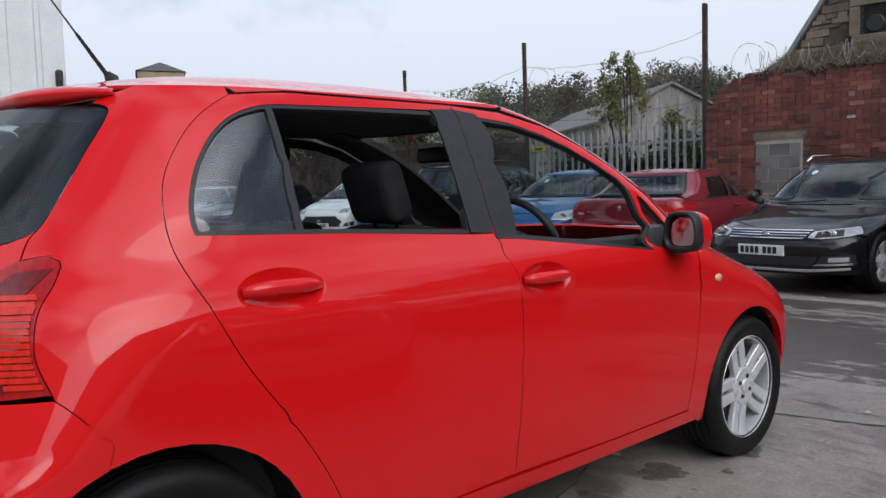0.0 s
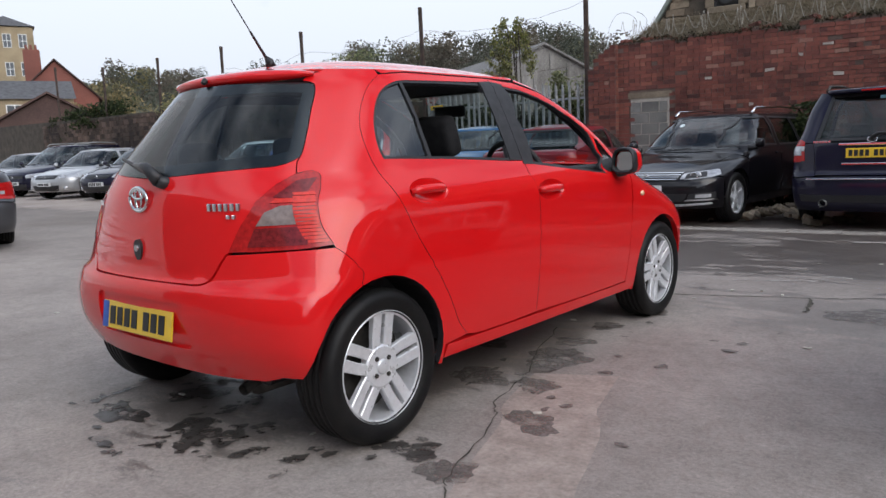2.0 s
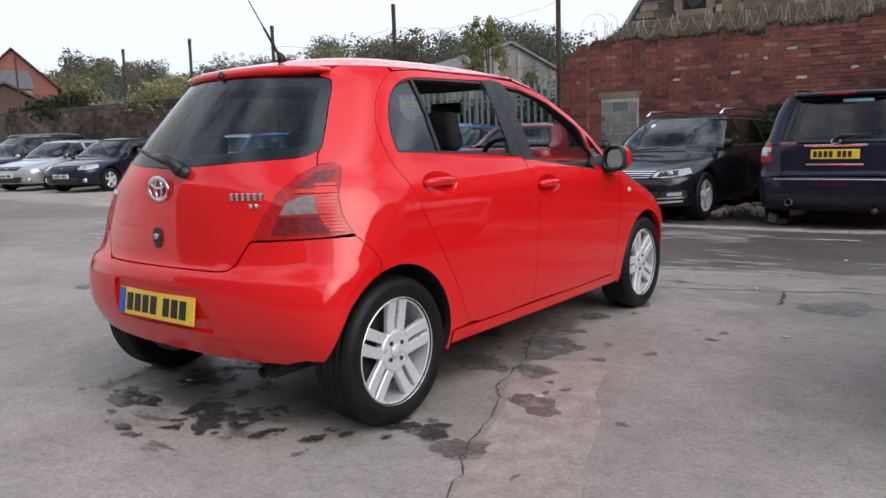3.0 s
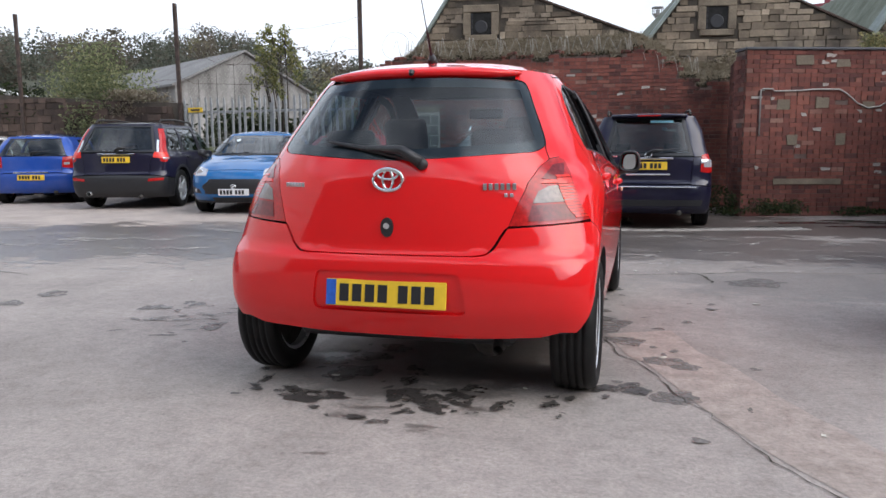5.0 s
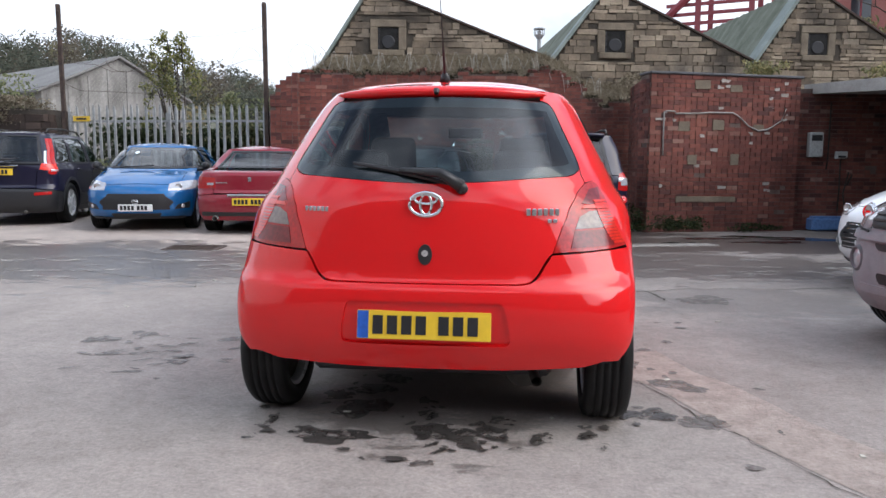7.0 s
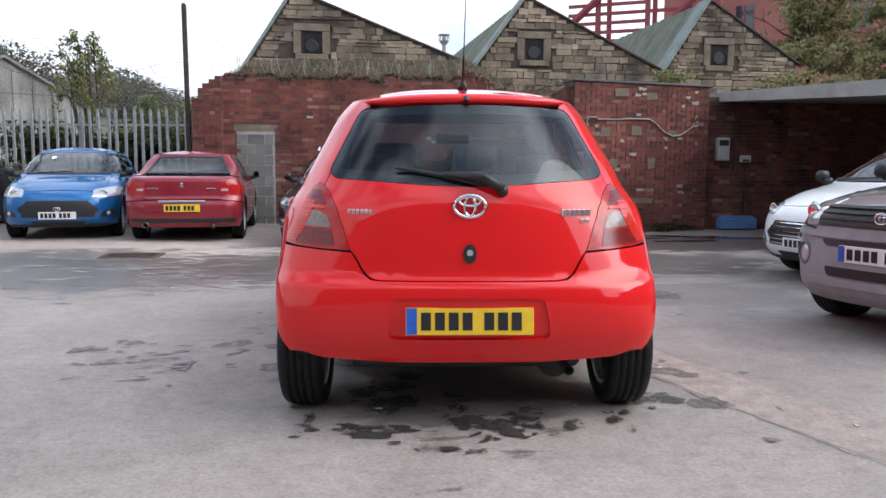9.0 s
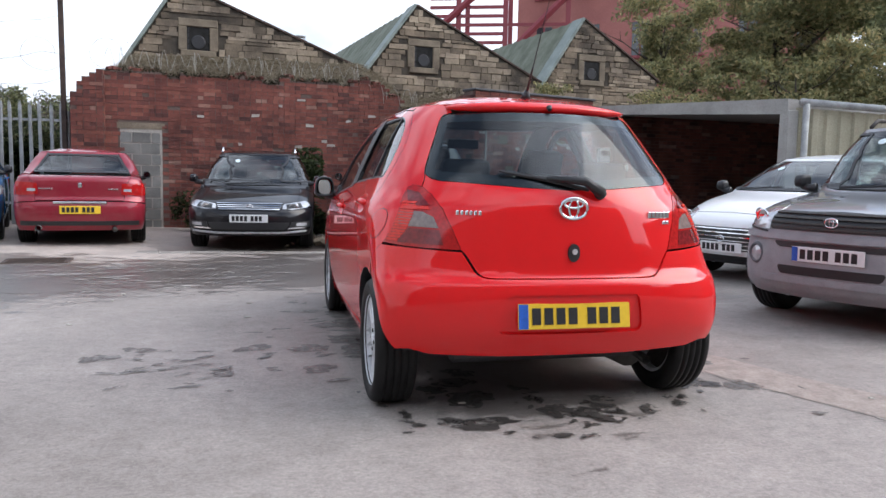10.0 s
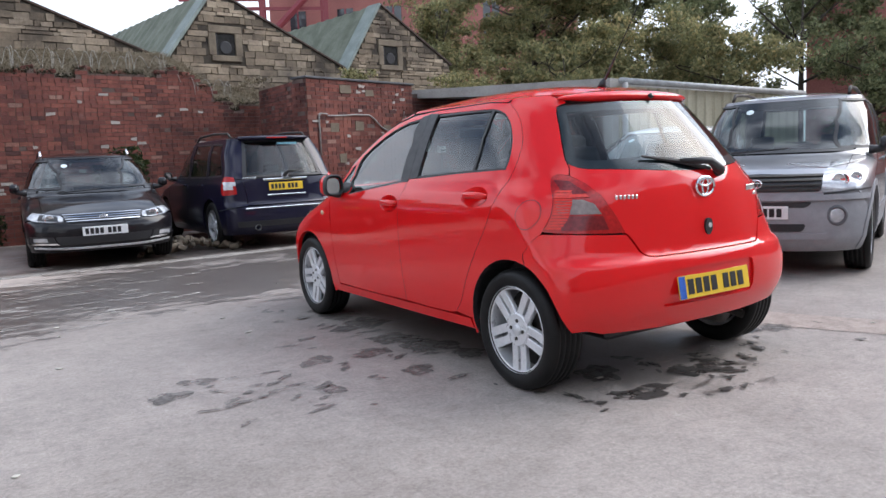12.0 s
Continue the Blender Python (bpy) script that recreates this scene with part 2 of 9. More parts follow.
def tube(bm, pts, radii, sides=8, cap=True):
    """A round tube along pts, with a radius at each."""
    if isinstance(radii, (int, float)):
        radii = [radii] * len(pts)
    rings, pts = [], [Vector(p) for p in pts]
    for i, p in enumerate(pts):
        d = (pts[min(i + 1, len(pts) - 1)] - pts[max(i - 1, 0)]).normalized()
        a = d.cross(Vector((0, 0, 1)) if abs(d.z) < 0.9 else Vector((1, 0, 0))).normalized()
        b = d.cross(a)
        rings.append([bm.verts.new(p + radii[i] * (math.cos(t) * a + math.sin(t) * b)) for t in (2 * math.pi * k / sides for k in range(sides))])
    for r0, r1 in zip(rings, rings[1:]):
        for k in range(sides):
            bm.faces.new((r0[k], r0[(k + 1) % sides], r1[(k + 1) % sides], r1[k]))
    if cap:
        bm.faces.new(rings[0][::-1])
        bm.faces.new(rings[-1])
    return bm


def lathe(bm, prof, sides=32, m=None, closed=False):
    """Turns the profile (radius, x) about the x axis."""
    rings = []
    for r, x in prof:
        rings.append([bm.verts.new((x, r * math.cos(a), r * math.sin(a))) for a in (2 * math.pi * k / sides for k in range(sides))])
    pairs = list(zip(rings, rings[1:])) + ([(rings[-1], rings[0])] if closed else [])
    for r0, r1 in pairs:
        for k in range(sides):
            bm.faces.new((r0[k], r0[(k + 1) % sides], r1[(k + 1) % sides], r1[k]))
    if m is not None:
        bmesh.ops.transform(bm, matrix=m, verts=bm.verts)
    return bm


def slab(bm, loop, depth, m=None):
    """A flat plate: the loop of (a, b) in the local xz plane, with its depth along +y."""
    v0 = [bm.verts.new((a, 0, b)) for a, b in loop]
    v1 = [bm.verts.new((a, depth, b)) for a, b in loop]
    bm.faces.new(v0)
    bm.faces.new(v1[::-1])
    for i in range(len(loop)):
        j = (i + 1) % len(loop)
        bm.faces.new((v0[j], v0[i], v1[i], v1[j]))
    if m is not None:
        bmesh.ops.transform(bm, matrix=m, verts=v0 + v1)
    bmesh.ops.recalc_face_normals(bm, faces=bm.faces)
    return bm


def spline(knots):
    """A smooth monotone curve through the knots (a, b)."""
    xs, ys = [float(k[0]) for k in knots], [float(k[1]) for k in knots]
    n = len(xs)
    d = [(ys[i + 1] - ys[i]) / (xs[i + 1] - xs[i]) for i in range(n - 1)]
    s = [d[0]] + [0 if d[i - 1] * d[i] <= 0 else 2 * d[i - 1] * d[i] / (d[i - 1] + d[i]) for i in range(1, n - 1)] + [d[-1]]

    def f(x):
        if x <= xs[0]:
            return ys[0]
        if x >= xs[-1]:
            return ys[-1]
        i = 0
        while x > xs[i + 1]:
            i += 1
        h = xs[i + 1] - xs[i]
        t = (x - xs[i]) / h
        return (2 * t ** 3 - 3 * t * t + 1) * ys[i] + (t ** 3 - 2 * t * t + t) * h * s[i] + (3 * t * t - 2 * t ** 3) * ys[i + 1] + (t ** 3 - t * t) * h * s[i + 1]
    return f


def soften(loop, rounds=2):
    """Rounds the corners of a closed loop of 2D points."""
    for _ in range(rounds):
        out = []
        for i, p in enumerate(loop):
            q = loop[(i + 1) % len(loop)]
            out += [(0.75 * p[0] + 0.25 * q[0], 0.75 * p[1] + 0.25 * q[1]), (0.25 * p[0] + 0.75 * q[0], 0.25 * p[1] + 0.75 * q[1])]
        loop = out
    return loop


def inside(p, loop):
    x, y, hit = p[0], p[1], False
    for i in range(len(loop)):
        x0, y0 = loop[i]
        x1, y1 = loop[i - 1]
        if (y0 > y) != (y1 > y) and x < (x1 - x0) * (y - y0) / (y1 - y0) + x0:
            hit = not hit
    return hit


def resample(loop, step):
    out = []
    for i, p in enumerate(loop):
        q = loop[(i + 1) % len(loop)]
        k = max(1, int(math.ceil(math.hypot(q[0] - p[0], q[1] - p[1]) / step)))
        out += [(p[0] + (q[0] - p[0]) * j / k, p[1] + (q[1] - p[1]) * j / k) for j in range(k)]
    return out


def shrink(loop, g):
    """Draws a loop in by g."""
    area = sum(loop[i - 1][0] * loop[i][1] - loop[i][0] * loop[i - 1][1] for i in range(len(loop)))
    sg, out = (1 if area > 0 else -1), []
    for i, p in enumerate(loop):
        a, b = loop[i - 1], loop[(i + 1) % len(loop)]
        nx, ny = -(b[1] - a[1]), b[0] - a[0]
        k = math.hypot(nx, ny) or 1
        out.append((p[0] + sg * g * nx / k, p[1] + sg * g * ny / k))
    return out


def fill(loop, holes=(), step=0.03):
    """Fills a 2D loop, less its holes, with well-shaped triangles: points and triangles."""
    loop, holes = resample(loop, step), [resample(h, step) for h in holes]
    pts, edges = [], []
    for lp in (loop, *holes):
        k = len(pts)
        pts += lp
        edges += [(k + i, k + (i + 1) % len(lp)) for i in range(len(lp))]
    rim = np.array(pts)
    x0, x1 = min(p[0] for p in loop), max(p[0] for p in loop)
    y0, y1 = min(p[1] for p in loop), max(p[1] for p in loop)
    row = 0
    y = y0 + step * 0.5
    while y < y1:
        x = x0 + step * (0.5 if row % 2 else 1.0)
        while x < x1:
            if np.min((rim[:, 0] - x) ** 2 + (rim[:, 1] - y) ** 2) > (0.5 * step) ** 2 and inside((x, y), loop) and not any(inside((x, y), h) for h in holes):
                pts.append((x, y))
            x += step
        y += step * 0.87
        row += 1
    vs, _, fs, *_ = delaunay_2d_cdt([Vector(p) for p in pts], edges, [], 0, 1e-5)
    keep = []
    for f in fs:
        c = (sum(vs[i][0] for i in f) / 3, sum(vs[i][1] for i in f) / 3)
        if inside(c, loop) and not any(inside(c, h) for h in holes):
            keep.append(tuple(f))
    return [tuple(v) for v in vs], keep


def flow(pts, k=4):
    """A smooth open line through the points."""
    out = []
    for i in range(len(pts) - 1):
        p0, p1, p2, p3 = (Vector(pts[max(0, min(len(pts) - 1, j))]) for j in (i - 1, i, i + 1, i + 2))
        for j in range(k):
            t = j / k
            out.append(tuple(0.5 * (2 * p1 + (p2 - p0) * t + (2 * p0 - 5 * p1 + 4 * p2 - p3) * t * t + (3 * p1 - p0 - 3 * p2 + p3) * t ** 3)))
    return out + [tuple(pts[-1])]


# ---- cars: a body shell of level slices, cut into panels ----
class Shell:
    """Half widths w, rear ends yr, front ends yf and corner depths lr, lf by height. u runs 0 (rear middle), 1, 2 (the side), 3 (front middle)."""

    def __init__(self, w, yr, yf, lr, lf, n=2.6, nf=2.4, bow=0.03, mid=1.2):
        self.w, self.yr, self.yf, self.lr, self.lf = (spline(k) for k in (w, yr, yf, lr, lf))
        self.n, self.nf, self.bow, self.mid = n, nf, bow, mid
        self.a, self.b = 0.95, 2.2

    def at(self, u, z):
        if u < 0:
            x, y, z = self.at(-u, z)
            return (-x, y, z)
        if u > 3:
            x, y, z = self.at(6 - u, z)
            return (-x, y, z)
        w, r, f, lr, lf = self.w(z), self.yr(z), self.yf(z), self.lr(z), self.lf(z)
        if u <= 1 or u >= 2:
            n = self.n if u <= 1 else self.nf
            t = (u if u <= 1 else 3 - u) * math.pi / 2
            s, c = abs(math.sin(t)), abs(math.cos(t))
            k = (s ** n + c ** n) ** (-1 / n)
            x = w * k * s
            y = r + lr * (1 - k * c) if u <= 1 else f - lf * (1 - k * c)
        else:
            x, y = w, r + lr + (u - 1) * (f - lf - r - lr)
        return (x * (1 - self.bow * ((y - self.mid) / 1.9) ** 2), y, z)

    def normal(self, u, z):
        p, q = Vector(self.at(u - 0.006, z)), Vector(self.at(u + 0.006, z))
        s, t = Vector(self.at(u, z - 0.006)), Vector(self.at(u, z + 0.006))
        n = (q - p).cross(t - s)
        if n.length < 1e-12:
            return Vector((0, 0, 1))
        n.normalize()
        here = Vector(self.at(u, z)) - Vector((0, self.mid, z))
        return n if n.dot(here) > 0 else -n

    def dom(self, u):
        return u * self.a if u <= 1 else self.a + (u - 1) * self.b if u <= 2 else self.a + self.b + (u - 2) * self.a

    def back(self, d):
        if d < 0:
            return -self.back(-d)
        return d / self.a if d <= self.a else 1 + (d - self.a) / self.b if d <= self.a + self.b else 2 + (d - self.a - self.b) / self.a

    def spot(self, p):
        """The place in the unrolled shell of ('r', x, z), ('y', y, z) or ('f', x, z)."""
        k, a, z = p
        w, r, f, lr, lf = self.w(z), self.yr(z), self.yf(z), self.lr(z), self.lf(z)
        if k == "y":
            if a < r + lr or a > f - lf:
                n, c = (self.n, (r + lr - a) / lr) if a < r + lr else (self.nf, (a - f + lf) / lf)
                c = min(1, c)
                t = math.atan2((1 - c ** n) ** (1 / n), c) / (math.pi / 2)
                u = t if a < r + lr else 3 - t
            else:
                u = 1 + (a - r - lr) / (f - lf - r - lr)
            return (self.dom(u), z)
        n, y = (self.n, r) if k == "r" else (self.nf, f)
        x = abs(a) / (1 - self.bow * ((y - self.mid) / 1.9) ** 2)
        t = min(0.9995, x / w)
        u = math.atan2(t, (1 - t ** n) ** (1 / n)) / (math.pi / 2)
        if k == "r":
            return (self.dom(u) * (1 if a >= 0 else -1), z)
        return (self.dom(3 - u) if a >= 0 else 2 * self.dom(3) - self.dom(3 - u), z)

    def trace(self, spec):
        """A loop of spots, unrolled; long straight runs of one kind are cut short first."""
        out = []
        for i, p in enumerate(spec):
            if len(p) == 2:
                out.append(p)
                continue
            q = spec[(i + 1) % len(spec)]
            if len(q) == 2 or q[0] != p[0]:
                out.append(self.spot(p))
                continue
            k = max(1, int(math.hypot(q[1] - p[1], q[2] - p[2]) / 0.06))
            out += [self.spot((p[0], p[1] + (q[1] - p[1]) * j / k, p[2] + (q[2] - p[2]) * j / k)) for j in range(k)]
        return out


def sheet(name, pts, nrm, tris, mat, thick=0.012, flip=False, rim_mat=None):
    """A panel from points, normals and triangles, with its edges turned in."""
    verts, norms, faces = [Vector(p) for p in pts], [Vector(n) for n in nrm], []
    count = {}
    for t in tris:
        for i in range(3):
            count[(t[i], t[(i + 1) % 3])] = 1
    faces = [tuple(t) for t in tris]
    if thick:
        rim, edge = {}, [e for e in count if (e[1], e[0]) not in count]
        side = {}
        for i, j in edge:
            n = (verts[j] - verts[i]).cross(norms[i])
            n = n.normalized() if n.length > 1e-9 else norms[i]
            for k in (i, j):
                side[k] = side.get(k, Vector((0, 0, 0))) + n
        for k, n in side.items():
            rim[k] = len(verts)
            n = n.normalized() if n.length > 1e-9 else norms[k]
            verts += [verts[k].copy(), verts[k] - thick * norms[k]]
            norms += [n, n]
        for i, j in edge:
            faces.append((rim[j], rim[i], rim[i] + 1, rim[j] + 1))
    if flip:
        verts = [Vector((-v.x, v.y, v.z)) for v in verts]
        norms = [Vector((-v.x, v.y, v.z)) for v in norms]
        faces = [f[::-1] for f in faces]
    me = mesh_of(name, verts, faces, (mat, rim_mat) if rim_mat else mat, True, norms)
    if rim_mat:
        me.polygons.foreach_set("material_index", [0] * len(tris) + [1] * (len(faces) - len(tris)))
    return me


def main_sheet(tris, pts):
    """Drops slivers that hang on to the sheet by no edge."""
    edge, up = {}, list(range(len(tris)))

    def root(a):
        while up[a] != a:
            up[a] = up[up[a]]
            a = up[a]
        return a

    for q, t in enumerate(tris):
        for i in range(3):
            e = tuple(sorted((t[i], t[(i + 1) % 3])))
            if e in edge:
                up[root(q)] = root(edge[e])
            edge[e] = q
    size = {}
    for q, (i, j, k) in enumerate(tris):
        size[root(q)] = size.get(root(q), 0) + (pts[j] - pts[i]).cross(pts[k] - pts[i]).length
    most = max(size.values(), default=0)
    return [t for q, t in enumerate(tris) if size[root(q)] > 0.06 * most]


def area2(p, i, j, k):
    return (p[j][0] - p[i][0]) * (p[k][1] - p[i][1]) - (p[j][1] - p[i][1]) * (p[k][0] - p[i][0])


def panel(sh, name, spec, mat, parent, holes=(), step=0.035, gap=0.0025, thick=0.012, lift=0.0, label="", flip=False, rounds=0, fine=1.0, lined=False):
    """A panel of the shell: its outline by spots, less holes. lined: with dark trim on its inner side."""
    loop, cuts = sh.trace(spec), [sh.trace(h) for h in holes]
    loop = [(a, b * fine) for a, b in loop]
    cuts = [[(a, b * fine) for a, b in h] for h in cuts]
    if rounds:
        loop = soften(loop, rounds)
    if gap:
        loop = shrink(resample(loop, step), gap)
    p2, tris = fill(loop, cuts, step)
    pts, nrm = [], []
    for d, zf in p2:
        u, z = sh.back(d), zf / fine
        n = sh.normal(u, z)
        pts.append(Vector(sh.at(u, z)) + lift * n)
        nrm.append(n)
    vote = sum((pts[j] - pts[i]).cross(pts[k] - pts[i]).dot(nrm[i]) * (1 if area2(p2, i, j, k) > 0 else -1) for i, j, k in tris)
    out = [(i, j, k) if (area2(p2, i, j, k) > 0) == (vote > 0) else (i, k, j) for i, j, k in tris if abs(area2(p2, i, j, k)) > 1e-10]
    out = main_sheet(out, pts)
    used = sorted({v for t in out for v in t})
    at = {v: i for i, v in enumerate(used)}
    pts, nrm, out = [pts[v] for v in used], [nrm[v] for v in used], [tuple(at[v] for v in t) for t in out]
    ob = piece(name, sheet(name, pts, nrm, out, mat, thick, flip, CABIN if lined else None), parent, None, label)
    if lined:
        piece("inner_trim", sheet("inner_trim", [p - 0.022 * n for p, n in zip(pts, nrm)], nrm, out, CABIN, 0, flip), ob)
    return ob


def roof_panel(sh, name, zt, rise, mat, parent, power=3.0, cross=2.6, inset=0.0, skew=0.0, label="", thick=0.01):
    """The roof: a shallow dome on the slice at zt."""
    ring = [Vector(sh.at(u, zt)) for u in np.linspace(-3, 3, 121)[:-1]]
    loop = [(p.x, p.y) for p in ring]
    y0, y1 = min(p.y for p in ring), max(p.y for p in ring)
    side = sorted([(p.y, p.x) for p in ring if p.x >= 0])
    sy, sx = [s[0] for s in side], [max(0.02, s[1]) for s in side]

    def high(x, y):
        t = 2 * (y - y0) / (y1 - y0) - 1
        t = max(-1, min(1, t + skew * (1 - t * t)))
        q = min(1, abs(x) / float(np.interp(y, sy, sx)))
        return zt + rise * (1 - abs(t) ** power) * (1 - q ** cross)

    p2, tris = fill(shrink(loop, inset) if inset else loop, (), 0.05)
    pts = [Vector((x, y, high(x, y))) for x, y in p2]
    e = 0.01
    nrm = [Vector((high(x - e, y) - high(x + e, y), high(x, y - e) - high(x, y + e), 2 * e)).normalized() for x, y in p2]
    out = [(i, j, k) if (pts[j] - pts[i]).cross(pts[k] - pts[i]).z >= 0 else (i, k, j) for i, j, k in tris]
    return piece(name, sheet(name, pts, nrm, out, mat, thick), parent, None, label), high


def ring_loop(cy, cz, r, k=40):
    return [(cy + r * math.cos(2 * math.pi * i / k), cz + r * math.sin(2 * math.pi * i / k)) for i in range(k)]


def wheel_meshes(r, rim, width, spokes, twin, mat):
    """Tyre, rim, disc and cap meshes, the outer face towards +x at 0."""
    bm = bmesh.new()
    h = width / 2
    prof = [(rim - 0.004, -0.012), (rim + 0.012, 0.002), (rim + (r - rim) * 0.55, 0.010), (r - 0.020, 0.004), (r - 0.007, -0.010), (r, -0.028)]
    for gx in np.linspace(-0.045, -width + 0.045, 4):
        prof += [(r, gx + 0.006), (r - 0.007, gx + 0.004), (r - 0.007, gx - 0.004), (r, gx - 0.006)]
    prof += [(r, -width + 0.028), (r - 0.007, -width + 0.010), (r - 0.03, -width), (rim + 0.012, -width), (rim - 0.004, -width + 0.012)]
    lathe(bm, prof, 48, closed=True)
    bmesh.ops.recalc_face_normals(bm, faces=bm.faces)
    tyre = bm_mesh("tyre", bm, RUBBER, True)
    bm = bmesh.new()
    lathe(bm, [(rim, -0.002), (rim, -0.012), (rim - 0.012, -0.016), (rim - 0.016, -0.06), (rim - 0.02, -width + 0.02), (rim - 0.004, -width + 0.012), (rim, -width + 0.012), (rim + 0.002, -0.03), (rim + 0.004, -0.006)], 48, closed=True)
    lathe(bm, [(0.001, -0.018), (rim * 0.36, -0.018), (rim * 0.40, -0.024), (rim * 0.41, -0.05)], 32)
    bmesh.ops.recalc_face_normals(bm, faces=bm.faces)
    rimm = bm_mesh("wheel", bm, mat)
    bars = []
    for o in ((-0.031, 0.031) if twin else (0.0,)):
        wi, wo = (0.0215, 0.0235) if twin else (0.024, 0.036)
        loop = [(o * 0.8 - wi, 0.030), (o * 0.8 + wi, 0.030), (o + wi, rim * 0.55), (o + wo, rim - 0.006), (o - wo, rim - 0.006), (o - wi, rim * 0.55)]
        sb = bmesh.new()
        v0 = [sb.verts.new((-0.014 if z > rim * 0.9 else -0.022, y, z)) for y, z in loop]
        v1 = [sb.verts.new((-0.045, y, z)) for y, z in loop]
        sb.faces.new(v0)
        sb.faces.new(v1[::-1])
        for k in range(6):
            j = (k + 1) % 6
            sb.faces.new((v0[j], v0[k], v1[k], v1[j]))
        bmesh.ops.recalc_face_normals(sb, faces=sb.faces)
        bmesh.ops.bevel(sb, geom=sb.edges[:], offset=0.003, segments=1, affect="EDGES")
        bars.append(bm_mesh("spoke", sb, mat))
    bm = bmesh.new()
    lathe(bm, [(0.001, -0.085), (rim * 0.72, -0.085), (rim * 0.72, -0.10), (0.001, -0.10)], 28)
    lathe(bm, [(rim - 0.018, -0.125), (0.001, -0.13)], 28)
    bmesh.ops.recalc_face_normals(bm, faces=bm.faces)
    disc = bm_mesh("brake_disc", bm, DARK_METAL)
    bm = bmesh.new()
    lathe(bm, [(0.001, -0.010), (0.024, -0.011), (0.030, -0.016), (0.030, -0.022)], 20)
    cap = bm_mesh("hub_cap", bm, mat, True)
    bm = bmesh.new()
    lathe(bm, [(0.001, -0.013), (0.0085, -0.013), (0.010, -0.02)], 10)
    nut = bm_mesh("wheel_nut", bm, DARK_METAL)
    return tyre, rimm, disc, cap, nut, bars, spokes


def put_wheel(meshes, parent, x, y, z, turn=0.0, spin=0.0, nuts=4):
    tyre, rimm, disc, cap, nut, bars, spokes = meshes
    m = pose(x, y, z, 0, 0, turn + (0 if x > 0 else 180)) @ pose(0, 0, 0, spin)
    w = piece("wheel", rimm, parent, m, "silver alloy wheel")
    piece("tyre", tyre, w)
    piece("brake_disc", disc, w)
    piece("hub_cap", cap, w)
    for i in range(spokes):
        for bar in bars:
            piece("spoke", bar, w, pose(0, 0, 0, 360 * i / spokes))
    for i in range(nuts):
        a = 2 * math.pi * (i + 0.5) / nuts
        piece("wheel_nut", nut, w, Matrix.Translation((0, 0.045 * math.cos(a), 0.045 * math.sin(a))))
    return w


def plate(parent, m, mat, band=True, w=0.52):
    """A number plate whose marks are plain bars; faces -y."""
    bm = bmesh.new()
    box(bm, -w / 2, 0, -0.0555, w / 2, 0.008, 0.0555, 0.003)
    p = part("number_plate", bm, mat, parent, "number plate with dark bars", m=m)
    x = -w / 2 + (0.062 if band else 0.03)
    for i in range(7):
        bm = bmesh.new()
        box(bm, x, -0.003, -0.036, x + 0.040 * w / 0.52, 0.001, 0.036)
        part("mark", bm, PLATE_INK, p)
        x += 0.056 * w / 0.52 + (0.032 if i == 3 else 0)
    if band:
        bm = bmesh.new()
        box(bm, -w / 2 + 0.002, -0.002, -0.053, -w / 2 + 0.045, 0.001, 0.053)
        part("band", bm, PLATE_BLUE, p)
    return p


def seat(parent, x, y, z, w=0.50, back=0.58, lean=18, head=True):
    bm = bmesh.new()
    box(bm, -w / 2, -0.02, 0, w / 2, 0.50, 0.20, 0.06, seg=3)
    s = part("seat", bm, SEAT_CLOTH, parent, smooth=True, m=pose(x, y, z))
    bm = bmesh.new()
    box(bm, -w / 2, -0.14, 0.08, w / 2, 0.0, back, 0.06, seg=3)
    box(bm, -w / 2 + 0.01, -0.10, 0.12, -w / 2 + 0.08, 0.05, back - 0.08, 0.03, seg=2)
    box(bm, w / 2 - 0.08, -0.10, 0.12, w / 2 - 0.01, 0.05, back - 0.08, 0.03, seg=2)
    part("backrest", bm, SEAT_CLOTH, s, smooth=True, m=pose(0, 0, 0.05, lean))
    if head:
        bm = bmesh.new()
        box(bm, -0.125, -0.11, back + 0.02, 0.125, -0.01, back + 0.22, 0.045, seg=3)
        tube(bm, [(-0.06, -0.06, back - 0.03), (-0.06, -0.06, back + 0.05)], 0.007, 6)
        tube(bm, [(0.06, -0.06, back - 0.03), (0.06, -0.06, back + 0.05)], 0.007, 6)
        part("headrest", bm, SEAT_CLOTH, s, smooth=True, m=pose(0, 0, 0.05, lean))
    return s


